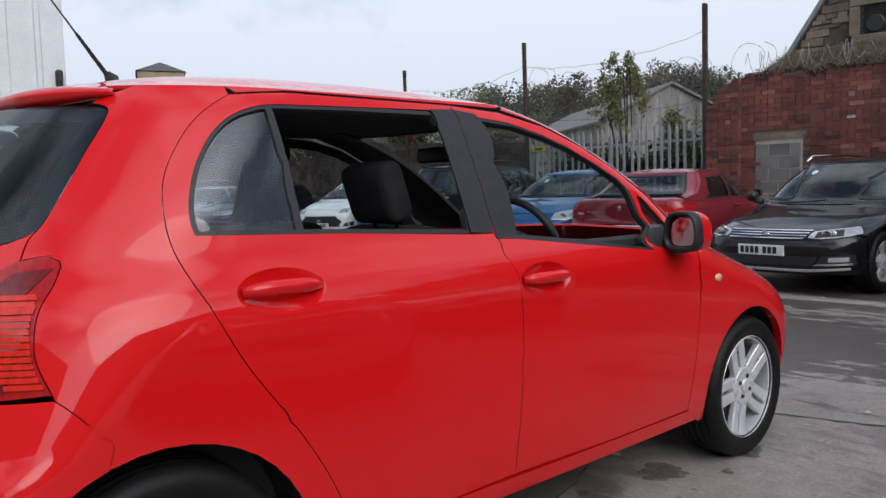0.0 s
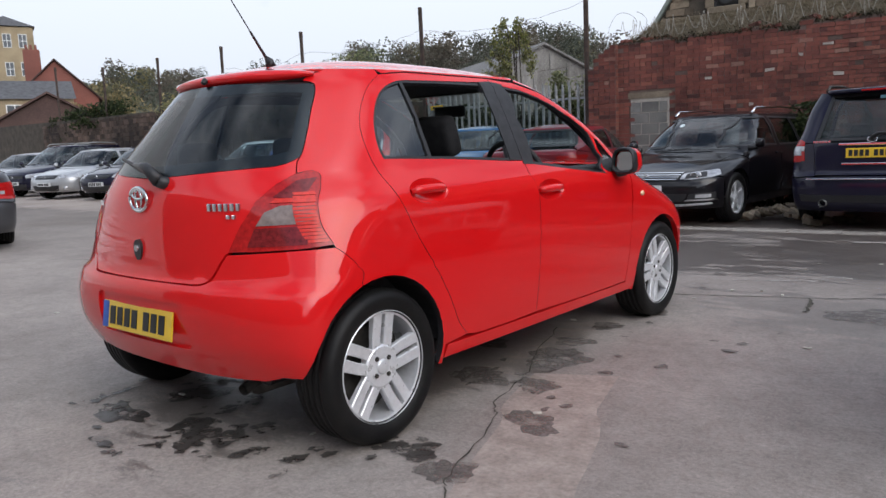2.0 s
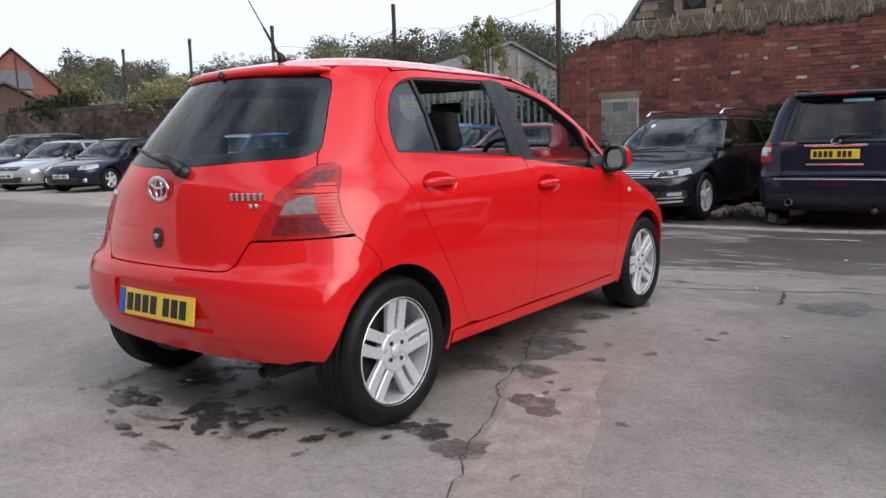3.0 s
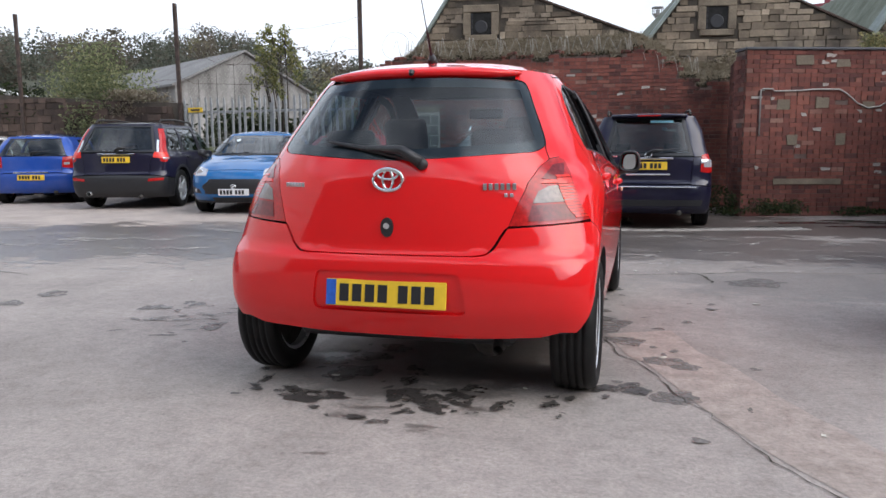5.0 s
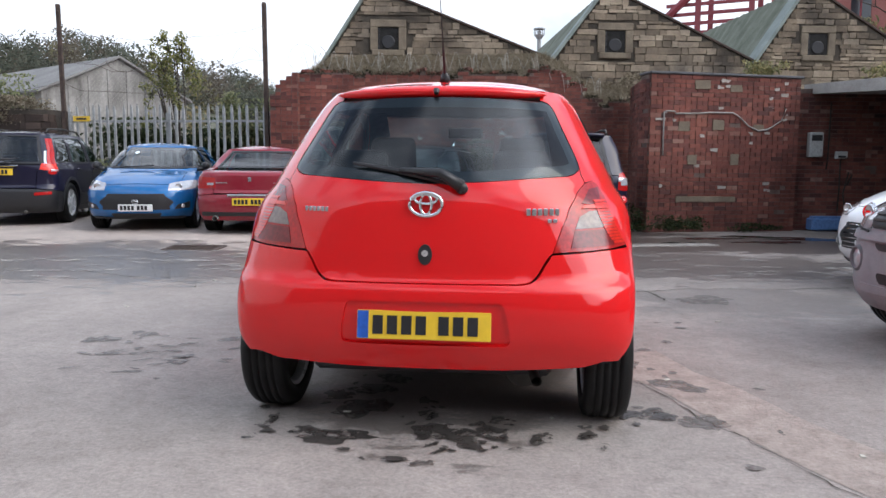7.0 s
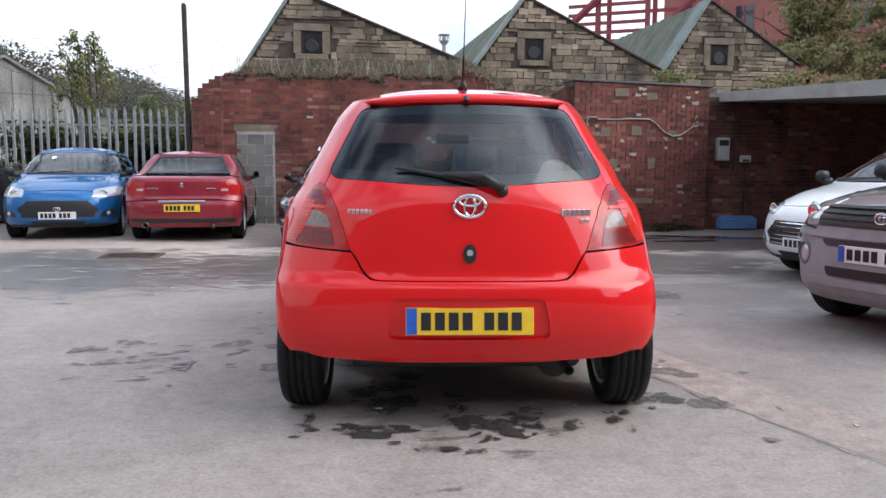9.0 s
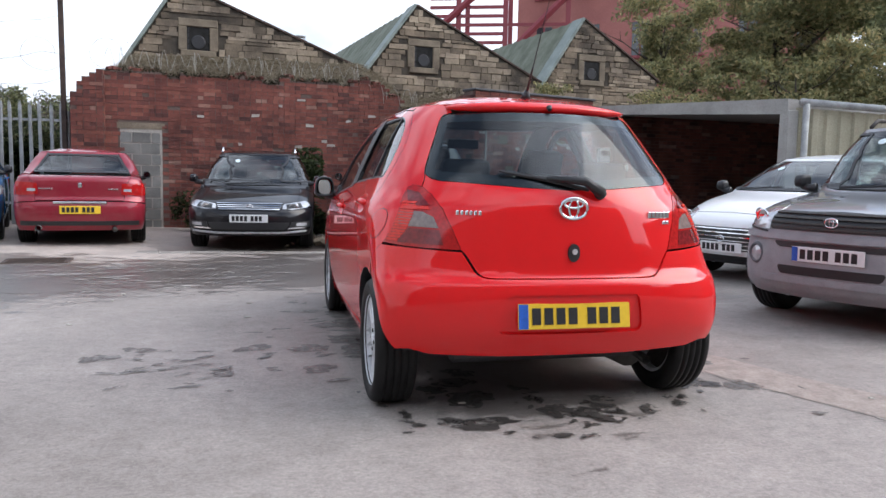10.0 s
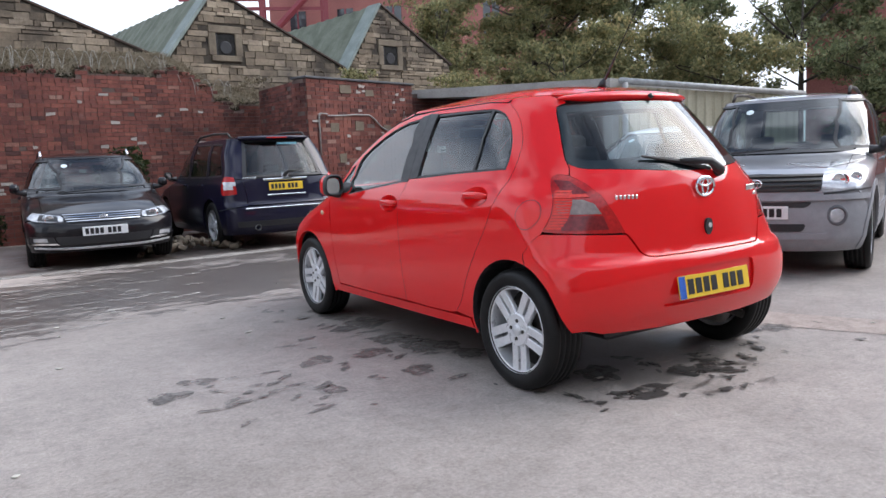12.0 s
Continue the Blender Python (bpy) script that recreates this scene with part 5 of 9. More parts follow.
def crack(bm, pts, w, rnd, z=0.004):
    line = flow(pts, 8)
    left, right = [], []
    for i, (x, y) in enumerate(line):
        a, b = line[max(0, i - 1)], line[min(len(line) - 1, i + 1)]
        d = Vector((b[0] - a[0], b[1] - a[1])).normalized()
        j = rnd.uniform(-0.012, 0.012)
        k = w * rnd.uniform(0.3, 1.2)
        left.append(bm.verts.new((x - d.y * (k + j), y + d.x * (k + j), ground_z(x, y) + z)))
        right.append(bm.verts.new((x + d.y * (k - j), y - d.x * (k - j), ground_z(x, y) + z)))
    for i in range(len(line) - 1):
        bm.faces.new((left[i], right[i], right[i + 1], left[i + 1]))


def cracks():
    rnd = random.Random(8)
    bm = bmesh.new()
    crack(bm, [(0.45, 1.85), (0.62, 1.37), (0.78, 1.02), (0.91, 0.57), (1.02, 0.42), (1.2, -0.10), (1.28, -0.22), (1.43, -0.62), (1.62, -0.93), (1.95, -1.45), (2.4, -2.2)], 0.0035, rnd)
    crack(bm, [(0.60, 3.08), (1.0, 3.22), (1.36, 3.36), (1.47, 3.38), (1.70, 3.50), (1.9, 3.6), (2.6, 3.7), (3.4, 3.9)], 0.008, rnd)
    crack(bm, [(1.47, 3.38), (1.52, 3.15), (1.55, 2.93)], 0.014, rnd)
    crack(bm, [(-4.2, 3.9), (-3.3, 3.5), (-2.6, 3.7), (-1.9, 3.3)], 0.007, rnd)
    crack(bm, [(-6.0, 1.8), (-5.0, 2.1), (-4.2, 1.95)], 0.008, rnd)
    tagged(part("cracks", bm, CRACK), "dirt-filled cracks in the concrete", "crack", "", "stuff")
    # a strip of grittier concrete beside the joint
    bm = bmesh.new()
    line = flow([(0.82, 1.02), (0.95, 0.57), (1.06, 0.40), (1.24, -0.10), (1.47, -0.62), (1.66, -0.93), (1.99, -1.45), (2.44, -2.2)], 4)
    lf = [bm.verts.new((x, y, 0.002)) for x, y in line]
    rt = [bm.verts.new((x + 0.36 + 0.006 * math.sin(9 * y) + rnd.uniform(-0.005, 0.005), y + 0.17, 0.002)) for x, y in line]
    for i in range(len(line) - 1):
        bm.faces.new((lf[i], rt[i], rt[i + 1], lf[i + 1]))
    tagged(part("concrete_strip", bm, NEW_CONCRETE), "gritty strip of patched concrete", "patch", "", "structure")
    # litter: scraps of paper and leaves
    bm = bmesh.new()
    for _ in range(26):
        x, y, s = rnd.uniform(-4, 3.4), rnd.uniform(-1.2, 5.5), rnd.uniform(0.008, 0.025)
        box(bm, -s, -s * 0.6, 0, s, s * 0.6, 0.004, 0, pose(x, y, ground_z(x, y) + 0.003, rnd.uniform(-8, 8), rnd.uniform(-8, 8), rnd.uniform(0, 180)))
    tagged(part("litter", bm, plain_mat("pale_litter", (0.5, 0.48, 0.42), 0.8)), "tiny pale scraps and grit on the yard", "litter", "", "stuff")
    # manhole cover
    bm = bmesh.new()
    box(bm, -0.36, -0.26, -0.02, 0.36, 0.26, 0.012, 0.01)
    mh = tagged(part("manhole_cover", bm, RUST, None, m=pose(-3.9, 6.05, ground_z(-3.9, 6.05), 0, 0, 8)), "rusty rectangular manhole cover set in the yard", "manhole cover")
    for i in range(6):
        bm = bmesh.new()
        box(bm, -0.30, -0.20 + i * 0.07, 0.012, 0.30, -0.175 + i * 0.07, 0.018)
        part("cover_rib", bm, RUST, mh)


cracks()


# ---- the red hatchback in the middle of the yard ----
def red_hatchback():
    car = thing("hatchback_car", pose(0, 0, 0), "glossy red five-door hatchback with two side windows wound down", "car")
    sh = Shell(
        w=[(0.18, 0.79), (0.30, 0.825), (0.48, 0.846), (0.66, 0.853), (0.84, 0.853), (0.885, 0.851), (0.905, 0.847), (0.94, 0.836), (0.965, 0.824), (1.02, 0.791), (1.10, 0.757), (1.20, 0.712), (1.30, 0.664), (1.39, 0.612), (1.45, 0.560)],
        yr=[(0.18, -0.36), (0.31, -0.455), (0.45, -0.520), (0.56, -0.535), (0.63, -0.528), (0.67, -0.496), (0.76, -0.488), (0.95, -0.462), (1.03, -0.432), (1.10, -0.385), (1.20, -0.305), (1.39, -0.140), (1.45, -0.085)],
        yf=[(0.18, 3.14), (0.35, 3.24), (0.52, 3.25), (0.65, 3.18), (0.74, 3.05), (0.84, 2.78), (0.93, 2.50), (0.99, 2.30), (1.07, 2.16), (1.206, 1.955), (1.336, 1.72), (1.412, 1.53), (1.45, 1.40)],
        lr=[(0.18, 0.20), (0.34, 0.21), (0.52, 0.26), (0.66, 0.35), (0.78, 0.46), (0.92, 0.58), (1.04, 0.66), (1.20, 0.66), (1.45, 0.60)],
        lf=[(0.18, 0.55), (0.6, 0.62), (0.84, 0.75), (0.95, 0.62), (1.02, 0.36), (1.2, 0.28), (1.45, 0.28)],
        n=2.25, nf=2.3, bow=0.035, mid=1.15)
    ZT = 1.435
    arch_r = [sh.spot(("y", y, z)) for y, z in ring_loop(0.0, 0.300, 0.345)]
    arch_f = [sh.spot(("y", y, z)) for y, z in ring_loop(2.46, 0.300, 0.340)]
    arches = (arch_r, arch_f)
    Y, R, F = (lambda a, z: ("y", a, z)), (lambda a, z: ("r", a, z)), (lambda a, z: ("f", a, z))

    # lines that the rear panels share
    glass_side = [R(*p) for p in flow([(0.435, 1.388), (0.474, 1.374), (0.500, 1.335), (0.530, 1.265), (0.566, 1.185), (0.592, 1.122), (0.597, 1.092), (0.576, 1.071)])]
    lamp_in = [R(0.490, 0.768), R(0.522, 0.86), R(0.552, 0.94), R(0.585, 1.00), R(0.618, 1.035)]
    lamp_top = [R(0.640, 1.042), R(0.652, 1.044), Y(-0.150, 1.041), Y(-0.136, 1.032)]
    lamp_side = [Y(*p) for p in flow([(-0.137, 1.020), (-0.158, 0.985), (-0.188, 0.945), (-0.205, 0.90), (-0.210, 0.845), (-0.194, 0.785)])]

    # doors, with the windows cut through
    rear_line = flow([(0.505, 0.315), (0.440, 0.38), (0.385, 0.484), (0.335, 0.568), (0.261, 0.679), (0.188, 0.783), (0.118, 0.912), (0.080, 1.002), (0.067, 1.09), (0.089, 1.195), (0.148, 1.289), (0.22, 1.362), (0.30, 1.412)])
    mid_line = flow([(1.020, 1.420), (1.010, 1.25), (1.008, 1.02), (1.045, 0.90), (1.055, 0.80), (1.052, 0.60), (1.035, 0.305)])
    rear_door = [Y(*p) for p in rear_line + [(0.45, 1.425)] + mid_line + [(0.80, 0.300), (0.56, 0.303)]]
    front_line = flow([(1.99, 0.295), (2.02, 0.55), (2.035, 0.80), (2.03, 0.95)])
    front_door = [Y(*p) for p in mid_line[::-1] + [(1.22, 1.405), (1.40, 1.364), (1.55, 1.302), (1.70, 1.218), (1.84, 1.115), (1.93, 1.018), (2.00, 0.965)] + front_line[::-1] + [(1.5, 0.295)]]
    rear_arc = flow([(0.122, 1.072), (0.119, 1.105), (0.130, 1.155), (0.163, 1.228), (0.220, 1.305), (0.285, 1.356), (0.36, 1.383), (0.42, 1.390)])
    rear_win = [Y(*p) for p in rear_arc + [(0.62, 1.394), (0.925, 1.394), (0.925, 1.25), (0.915, 1.035), (0.5, 1.058)]]
    front_win = [Y(*p) for p in [(1.085, 1.010), (1.092, 1.25), (1.10, 1.386), (1.24, 1.372), (1.37, 1.338), (1.48, 1.298), (1.60, 1.238), (1.70, 1.180), (1.738, 1.14), (1.75, 1.05), (1.752, 0.926), (1.5, 0.957)]]
    quarter_win = [Y(*p) for p in [(1.772, 1.120), (1.80, 1.112), (1.885, 1.015), (1.915, 0.962), (1.90, 0.935), (1.770, 0.940)]]
    rear_cut = rear_win[:len(rear_arc) + 1] + [Y(0.925, 1.400), Y(1.003, 1.402), Y(1.000, 1.028), Y(0.915, 1.030), Y(0.5, 1.056)]
    front_cut = [Y(1.020, 1.016), Y(1.022, 1.398)] + front_win[2:]
    for flip in (False, True):
        cups = [[sh.spot(("y", y0 + 0.112 * math.cos(a), zc + 0.050 * math.sin(a))) for a in np.linspace(0, 2 * math.pi, 33)[:-1]] for y0, zc in ((0.29, 0.940), (1.165, 0.884))]
        d1 = panel(sh, "rear_door", rear_door, RED_PAINT, car, (rear_cut, cups[0]), 0.03, 0.001, 0.02, lined=True, flip=flip)
        d2 = panel(sh, "front_door", front_door, RED_PAINT, car, (front_cut, quarter_win, cups[1]), 0.03, 0.001, 0.02, lined=True, flip=flip)
        # black window surrounds and the pillar between the doors
        rw = [sh.spot(p) for p in rear_win]
        fw = [sh.spot(p) for p in front_win]
        panel(sh, "window_seal", rear_win, BLACK_TRIM, d1, (shrink(resample(rw, 0.02), 0.010),), 0.02, -0.002, 0.016, -0.002, lined=True, flip=flip)
        panel(sh, "window_seal", front_win, BLACK_TRIM, d2, (shrink(resample(fw, 0.02), 0.012),), 0.02, -0.002, 0.016, -0.002, lined=True, flip=flip)
        panel(sh, "pillar_trim", [Y(0.918, 1.035), Y(0.928, 1.40), Y(1.0165, 1.405), Y(1.0075, 1.028)], BLACK_TRIM, d1, (), 0.03, 0.0, 0.006, 0.0025, flip=flip)
        panel(sh, "pillar_trim", [Y(1.0095, 1.012), Y(1.0185, 1.405), Y(1.105, 1.394), Y(1.088, 1.008)], BLACK_TRIM, d2, (), 0.03, 0.0, 0.006, 0.0025, flip=flip)
        panel(sh, "window_divider", [Y(0.368, 1.062), Y(0.378, 1.388), Y(0.396, 1.388), Y(0.388, 1.062)], BLACK_TRIM, d1, (), 0.03, 0.0, 0.012, -0.001, flip=flip)
        panel(sh, "quarter_glass", [Y(*p) for p in rear_arc[:-4]] + [Y(0.385, 1.380), Y(0.378, 1.066)], GLASS, d1, (), 0.04, 0.0, 0.0, -0.008, "tinted fixed glass", flip=flip)
        panel(sh, "corner_glass", quarter_win, GLASS, d2, (), 0.03, 0.0, 0.0, -0.006, flip=flip)
        panel(sh, "mirror_sail", [Y(1.770, 0.940), Y(1.772, 1.00), Y(1.865, 1.00), Y(1.898, 0.985), Y(1.915, 0.962), Y(1.90, 0.935)], BLACK_TRIM, d2, (), 0.03, -0.003, 0.008, 0.002, flip=flip)
        if flip:
            panel(sh, "window_glass", [Y(0.385, 1.062), Y(0.385, 1.386), Y(0.92, 1.394), Y(0.912, 1.036)], GLASS, d1, (), 0.06, 0.0, 0.0, -0.009, "closed window glass", flip=True)
            panel(sh, "window_glass", front_win, GLASS, d2, (), 0.05, 0.0, 0.0, -0.009, "closed window glass", flip=True)
        # recessed cups and pull handles
        for d, y0, zc in ((d1, 0.29, 0.940), (d2, 1.165, 0.884)):
            bm = bmesh.new()
            rows = []
            for q in (1.0, 0.93, 0.84, 0.70, 0.50, 0.25, 0.04):
                row = []
                for a in np.linspace(0, 2 * math.pi, 33)[:-1]:
                    y, z = y0 + 0.112 * q * math.cos(a), zc + 0.050 * q * math.sin(a)
                    u = sh.back(sh.spot(("y", y, z))[0])
                    v = Vector(sh.at(u, z)) - sh.normal(u, z) * (0.030 * (1 - q ** 2.5) - 0.0005)
                    row.append(bm.verts.new((-v.x if flip else v.x, v.y, v.z)))
                rows.append(row)
            for r0, r1 in zip(rows, rows[1:]):
                for e in range(32):
                    bm.faces.new((r0[e], r0[(e + 1) % 32], r1[(e + 1) % 32], r1[e]))
            bm.faces.new(rows[-1])
            bmesh.ops.recalc_face_normals(bm, faces=bm.faces)
            part("handle_cup", bm, RED_PAINT, d, smooth=True)
            pts = []
            for k in np.linspace(0, 1, 9):
                y = y0 - 0.098 + 0.196 * k
                u = sh.back(sh.spot(("y", y, zc + 0.004))[0])
                p = Vector(sh.at(u, zc + 0.004)) + sh.normal(u, zc + 0.004) * (-0.004 + 0.018 * math.sin(math.pi * min(1, max(0, k))) ** 0.5)
                pts.append(Vector((-p.x if flip else p.x, p.y, p.z)))
            bm = bmesh.new()
            tube(bm, pts, [0.012, 0.016, 0.018, 0.018, 0.018, 0.018, 0.018, 0.016, 0.012], 10)
            part("door_handle", bm, RED_PAINT, d, smooth=True)
        # quarter panel, front wing, sill
        quarter = [Y(0.36, 0.215), Y(0.36, 0.30)] + [Y(*p) for p in rear_line] + [Y(0.30, ZT), Y(0.05, ZT), R(0.46, ZT), R(0.435, 1.405)] + glass_side[:-5] + [R(0.602, 1.075), R(0.619, 1.037)] + lamp_top + lamp_side + [Y(-0.192, 0.775), Y(-0.105, 0.685), Y(-0.10, 0.30)]
        panel(sh, "quarter_panel", quarter, RED_PAINT, car, arches, 0.03, 0.0008, 0.03, lined=True, flip=flip)
        panel(sh, "roof_rail", [Y(0.32, 1.418), Y(0.46, 1.431), Y(1.02, 1.426), Y(1.22, 1.421), Y(1.27, ZT), Y(0.30, ZT)], RED_PAINT, car, (), 0.03, 0.0, 0.012, lined=True, flip=flip)
        wing = [Y(*q) for q in front_line[:-1]] + [Y(2.03, 0.95), Y(2.05, 0.975), F(0.60, 0.965), F(0.62, 0.86), F(0.60, 0.76), Y(2.98, 0.62), Y(2.85, 0.45), Y(2.7, 0.25), Y(2.1, 0.22)]
        panel(sh, "front_wing", wing, RED_PAINT, car, arches, 0.035, 0.0025, 0.03, flip=flip)
        panel(sh, "windscreen_pillar", [Y(1.24, 1.415), Y(1.41, 1.372), Y(1.56, 1.309), Y(1.71, 1.224), Y(1.85, 1.121), Y(1.945, 1.018), Y(2.04, 0.968), F(0.60, 0.975), F(0.555, 1.20), F(0.50, 1.40), F(0.49, ZT), Y(1.27, ZT)], RED_PAINT, car, (), 0.03, 0.0, 0.02, lined=True, flip=flip)
        panel(sh, "sill", [Y(0.365, 0.238), Y(0.38, 0.295), Y(1.0, 0.292), Y(2.02, 0.287), Y(2.10, 0.232)], RED_PAINT, car, arches, 0.04, 0.001, 0.05, -0.001, flip=flip)
        panel(sh, "seam_flange", [Y(-0.215, 0.765), Y(-0.13, 0.715), Y(-0.02, 0.70), Y(-0.02, 0.60), Y(-0.16, 0.56), Y(-0.20, 0.66)], RED_PAINT, car, arches, 0.03, 0.0, 0.0, -0.003, flip=flip)
        # lamps
        tl = panel(sh, "tail_lamp", lamp_in + lamp_top + lamp_side + [R(0.72, 0.776), R(0.60, 0.771)], LAMP_RED, car, (), 0.02, 0.001, 0.02, 0.002, "red and smoked tail lamp", flip=flip)
        panel(sh, "clear_lens", [R(0.575, 0.858), R(0.592, 0.905), R(0.630, 0.925), R(0.715, 0.930), R(0.725, 0.862)], LAMP_SMOKE, tl, (), 0.02, 0.0, 0.004, 0.0045, "smoked clear lens", flip=flip)
        panel(sh, "fog_lens", [R(0.560, 0.786), R(0.573, 0.850), R(0.727, 0.854), R(0.735, 0.790)], LAMP_DEEP, tl, (), 0.02, 0.0, 0.004, 0.0045, "dark red lower lens", flip=flip)
        panel(sh, "upper_lens", [R(0.600, 0.955), R(0.632, 1.010), R(0.672, 1.018), R(0.680, 0.955), R(0.65, 0.948)], LAMP_DEEP, tl, (), 0.02, 0.0, 0.004, 0.0045, "dark red upper lens", flip=flip)
        panel(sh, "brake_strip", [R(0.600, 0.935), R(0.610, 0.950), R(0.710, 0.948), R(0.712, 0.936)], LAMP_BRIGHT, tl, (), 0.02, 0.0, 0.004, 0.006, flip=flip)
        for i in range(14):
            z = 0.795 + i * 0.0125
            y1 = (-0.204, -0.209, -0.212, -0.214, -0.215, -0.215, -0.214, -0.213, -0.211, -0.208, -0.204, -0.199, -0.193, -0.187)[i]
            panel(sh, "lens_rib", [Y(y1 - 0.058, z), Y(y1 - 0.058, z + 0.0098), Y(y1, z + 0.0108), Y(y1, z + 0.001)], LAMP_BRIGHT, tl, (), 0.04, 0.0, 0.003, 0.0065, flip=flip)
        rep_u = sh.back(sh.spot(("y", 2.17, 0.79))[0])
        bm = bmesh.new()
        bmesh.ops.create_uvsphere(bm, u_segments=14, v_segments=8, radius=1.0, matrix=Matrix.Diagonal((0.010, 0.026, 0.016, 1)))
        p = Vector(sh.at(rep_u, 0.79))
        part("side_repeater", bm, AMBER, car, smooth=True, m=pose(-p.x if flip else p.x, p.y, p.z))
        mirror(car, 0.845, 1.865, 0.990, RED_PAINT, flip, 0.92)
        # dark wheel housings
        for cy, r in ((0.0, 0.352), (2.46, 0.347)):
            bm = bmesh.new()
            prof = [(r * math.cos(a), r * math.sin(a)) for a in np.linspace(0.06, math.pi - 0.06, 20)]
            for x0, x1 in ((0.52, 0.828),):
                a0 = [bm.verts.new((x0, cy + c, 0.30 + s)) for c, s in prof]
                a1 = [bm.verts.new((sh.at(sh.back(sh.spot(("y", cy + c, 0.30 + s))[0]), 0.30 + s)[0] - 0.016, cy + c, 0.30 + s)) for c, s in prof]
                for i in range(len(prof) - 1):
                    bm.faces.new((a0[i], a0[i + 1], a1[i + 1], a1[i]))
                bm.faces.new(a0)
            if flip:
                bmesh.ops.transform(bm, matrix=Matrix.Diagonal((-1, 1, 1, 1)), verts=bm.verts)
            part("wheel_housing", bm, BLACK_TRIM, car, smooth=False)
    # fuel flap on the left
    flap = [sh.spot(("y", -0.108 + 0.060 * math.cos(a), 0.862 + 0.066 * math.sin(a))) for a in np.linspace(0, 2 * math.pi, 40)[:-1]]
    ring = [sh.spot(("y", -0.108 + 0.063 * math.cos(a), 0.862 + 0.069 * math.sin(a))) for a in np.linspace(0, 2 * math.pi, 40)[:-1]]
    panel(sh, "fuel_flap_gap", ring, BLACK_TRIM, car, (flap,), 0.02, 0.0, 0.0, 0.001, flip=True)
    panel(sh, "fuel_flap", flap, RED_PAINT, car, (), 0.025, 0.0, 0.001, 0.0015, flip=True)

    # tail: bumper with a plate recess, tailgate, window, spoiler
    recess = soften([(-0.335, 0.440), (-0.325, 0.412), (-0.29, 0.408), (0.29, 0.408), (0.325, 0.412), (0.335, 0.440), (0.312, 0.555), (0.302, 0.578), (0.275, 0.584), (-0.275, 0.584), (-0.302, 0.578), (-0.312, 0.555)], 2)
    recess_s = [sh.spot(R(x, z)) for x, z in recess]
    half = [R(*p) for p in flow([(0.36, 0.6495), (0.405, 0.655), (0.438, 0.680), (0.464, 0.724), (0.487, 0.760)], 3)] + [ R(0.60, 0.766), R(0.72, 0.772), Y(-0.192, 0.775), Y(-0.105, 0.685), Y(-0.12, 0.30), Y(-0.30, 0.285), Y(-0.345, 0.33), R(0.70, 0.335), R(0.62, 0.312), R(0.30, 0.300)]
    bumper = half + [(k, -a, z) if k == "r" else (-sh.spot((k, a, z))[0], z) for k, a, z in half[::-1]]
    bump = panel(sh, "rear_bumper", bumper, RED_PAINT, car, (recess_s, arch_r, [(-a, b) for a, b in arch_r]), 0.03, 0.0008, 0.03)
    panel(sh, "plate_recess", recess_s, RED_PAINT, bump, (), 0.03, -0.004, 0.0, -0.012)
    gate_half = [R(*p) for p in flow([(0.35, 0.6535), (0.400, 0.6595), (0.431, 0.684), (0.457, 0.728), (0.478, 0.758)], 3)] + lamp_in + [R(0.600, 1.076)] + glass_side[-5:]
    low_edge = [(0.55, 1.063), (0.40, 1.054), (0.20, 1.040), (0.0, 1.033)]
    gate = gate_half + [R(*p) for p in low_edge] + [R(-x, z) for x, z in low_edge[::-1]][1:] + [("r", -a, z) for k, a, z in gate_half[::-1]]
    tg = panel(sh, "tailgate", gate, RED_PAINT, car, (), 0.03, 0.0008, 0.025)
    glass = [R(*p) for p in low_edge] + [R(-x, z) for x, z in low_edge[::-1]][1:] + [("r", -q[1], q[2]) for q in glass_side[::-1][1:]] + [R(-0.30, 1.392), R(0.0, 1.395), R(0.30, 1.392)] + glass_side[:-1]
    gs = [sh.spot(p) for p in glass]
    rg = panel(sh, "rear_window", glass, REAR_GLASS, car, (), 0.04, 0.002, 0.004, -0.002, "large dark rear window")
    panel(sh, "black_border", glass, BLACK_TRIM, rg, (shrink(resample(gs, 0.03), 0.045),), 0.03, 0.004, 0.0, -0.004)
    # spoiler lip over the rear window
    bm = bmesh.new()
    rows = []
    for k in np.linspace(-1, 1, 25):
        x = 0.476 * k
        y0 = -0.136 + 0.126 * abs(k) ** 2.3
        fade = max(0.0, (abs(k) - 0.55) / 0.45) ** 2
        tip = Vector((0.468 if k > 0 else -0.468, 0.045, 1.415))
        rows.append([bm.verts.new(Vector(p).lerp(tip, fade)) for p in ((x, y0 + 0.12, 1.436 + 0.022 * (1 - k * k)), (x, y0 + 0.05, 1.430 + 0.013 * (1 - k * k)), (x, y0 + 0.012, 1.421 + 0.006 * (1 - k * k)), (x, y0 + 0.004, 1.409 + 0.002 * (1 - k * k)), (x, y0 + 0.028, 1.389), (x, y0 + 0.12, 1.397))])
    for r0, r1 in zip(rows, rows[1:]):
        for i in range(6):
            bm.faces.new((r0[i], r1[i], r1[(i + 1) % 6], r0[(i + 1) % 6]))
    bm.faces.new(rows[0])
    bm.faces.new(rows[-1][::-1])
    bmesh.ops.recalc_face_normals(bm, faces=bm.faces)
    sp = part("spoiler", bm, RED_PAINT, car, smooth=True)
    bm = bmesh.new()
    tube(bm, [(0.0, -0.146, 1.406), (0.0, -0.132, 1.420)], [0.010, 0.014], 10)
    part("washer_jet", bm, BLACK_TRIM, sp)
    wiper(car, 0.135, -0.428, 1.025, (-0.31, -0.345, 1.112))
    # badges: an oval ring with a cross stroke, and plain bars for the lettering
    bm = bmesh.new()
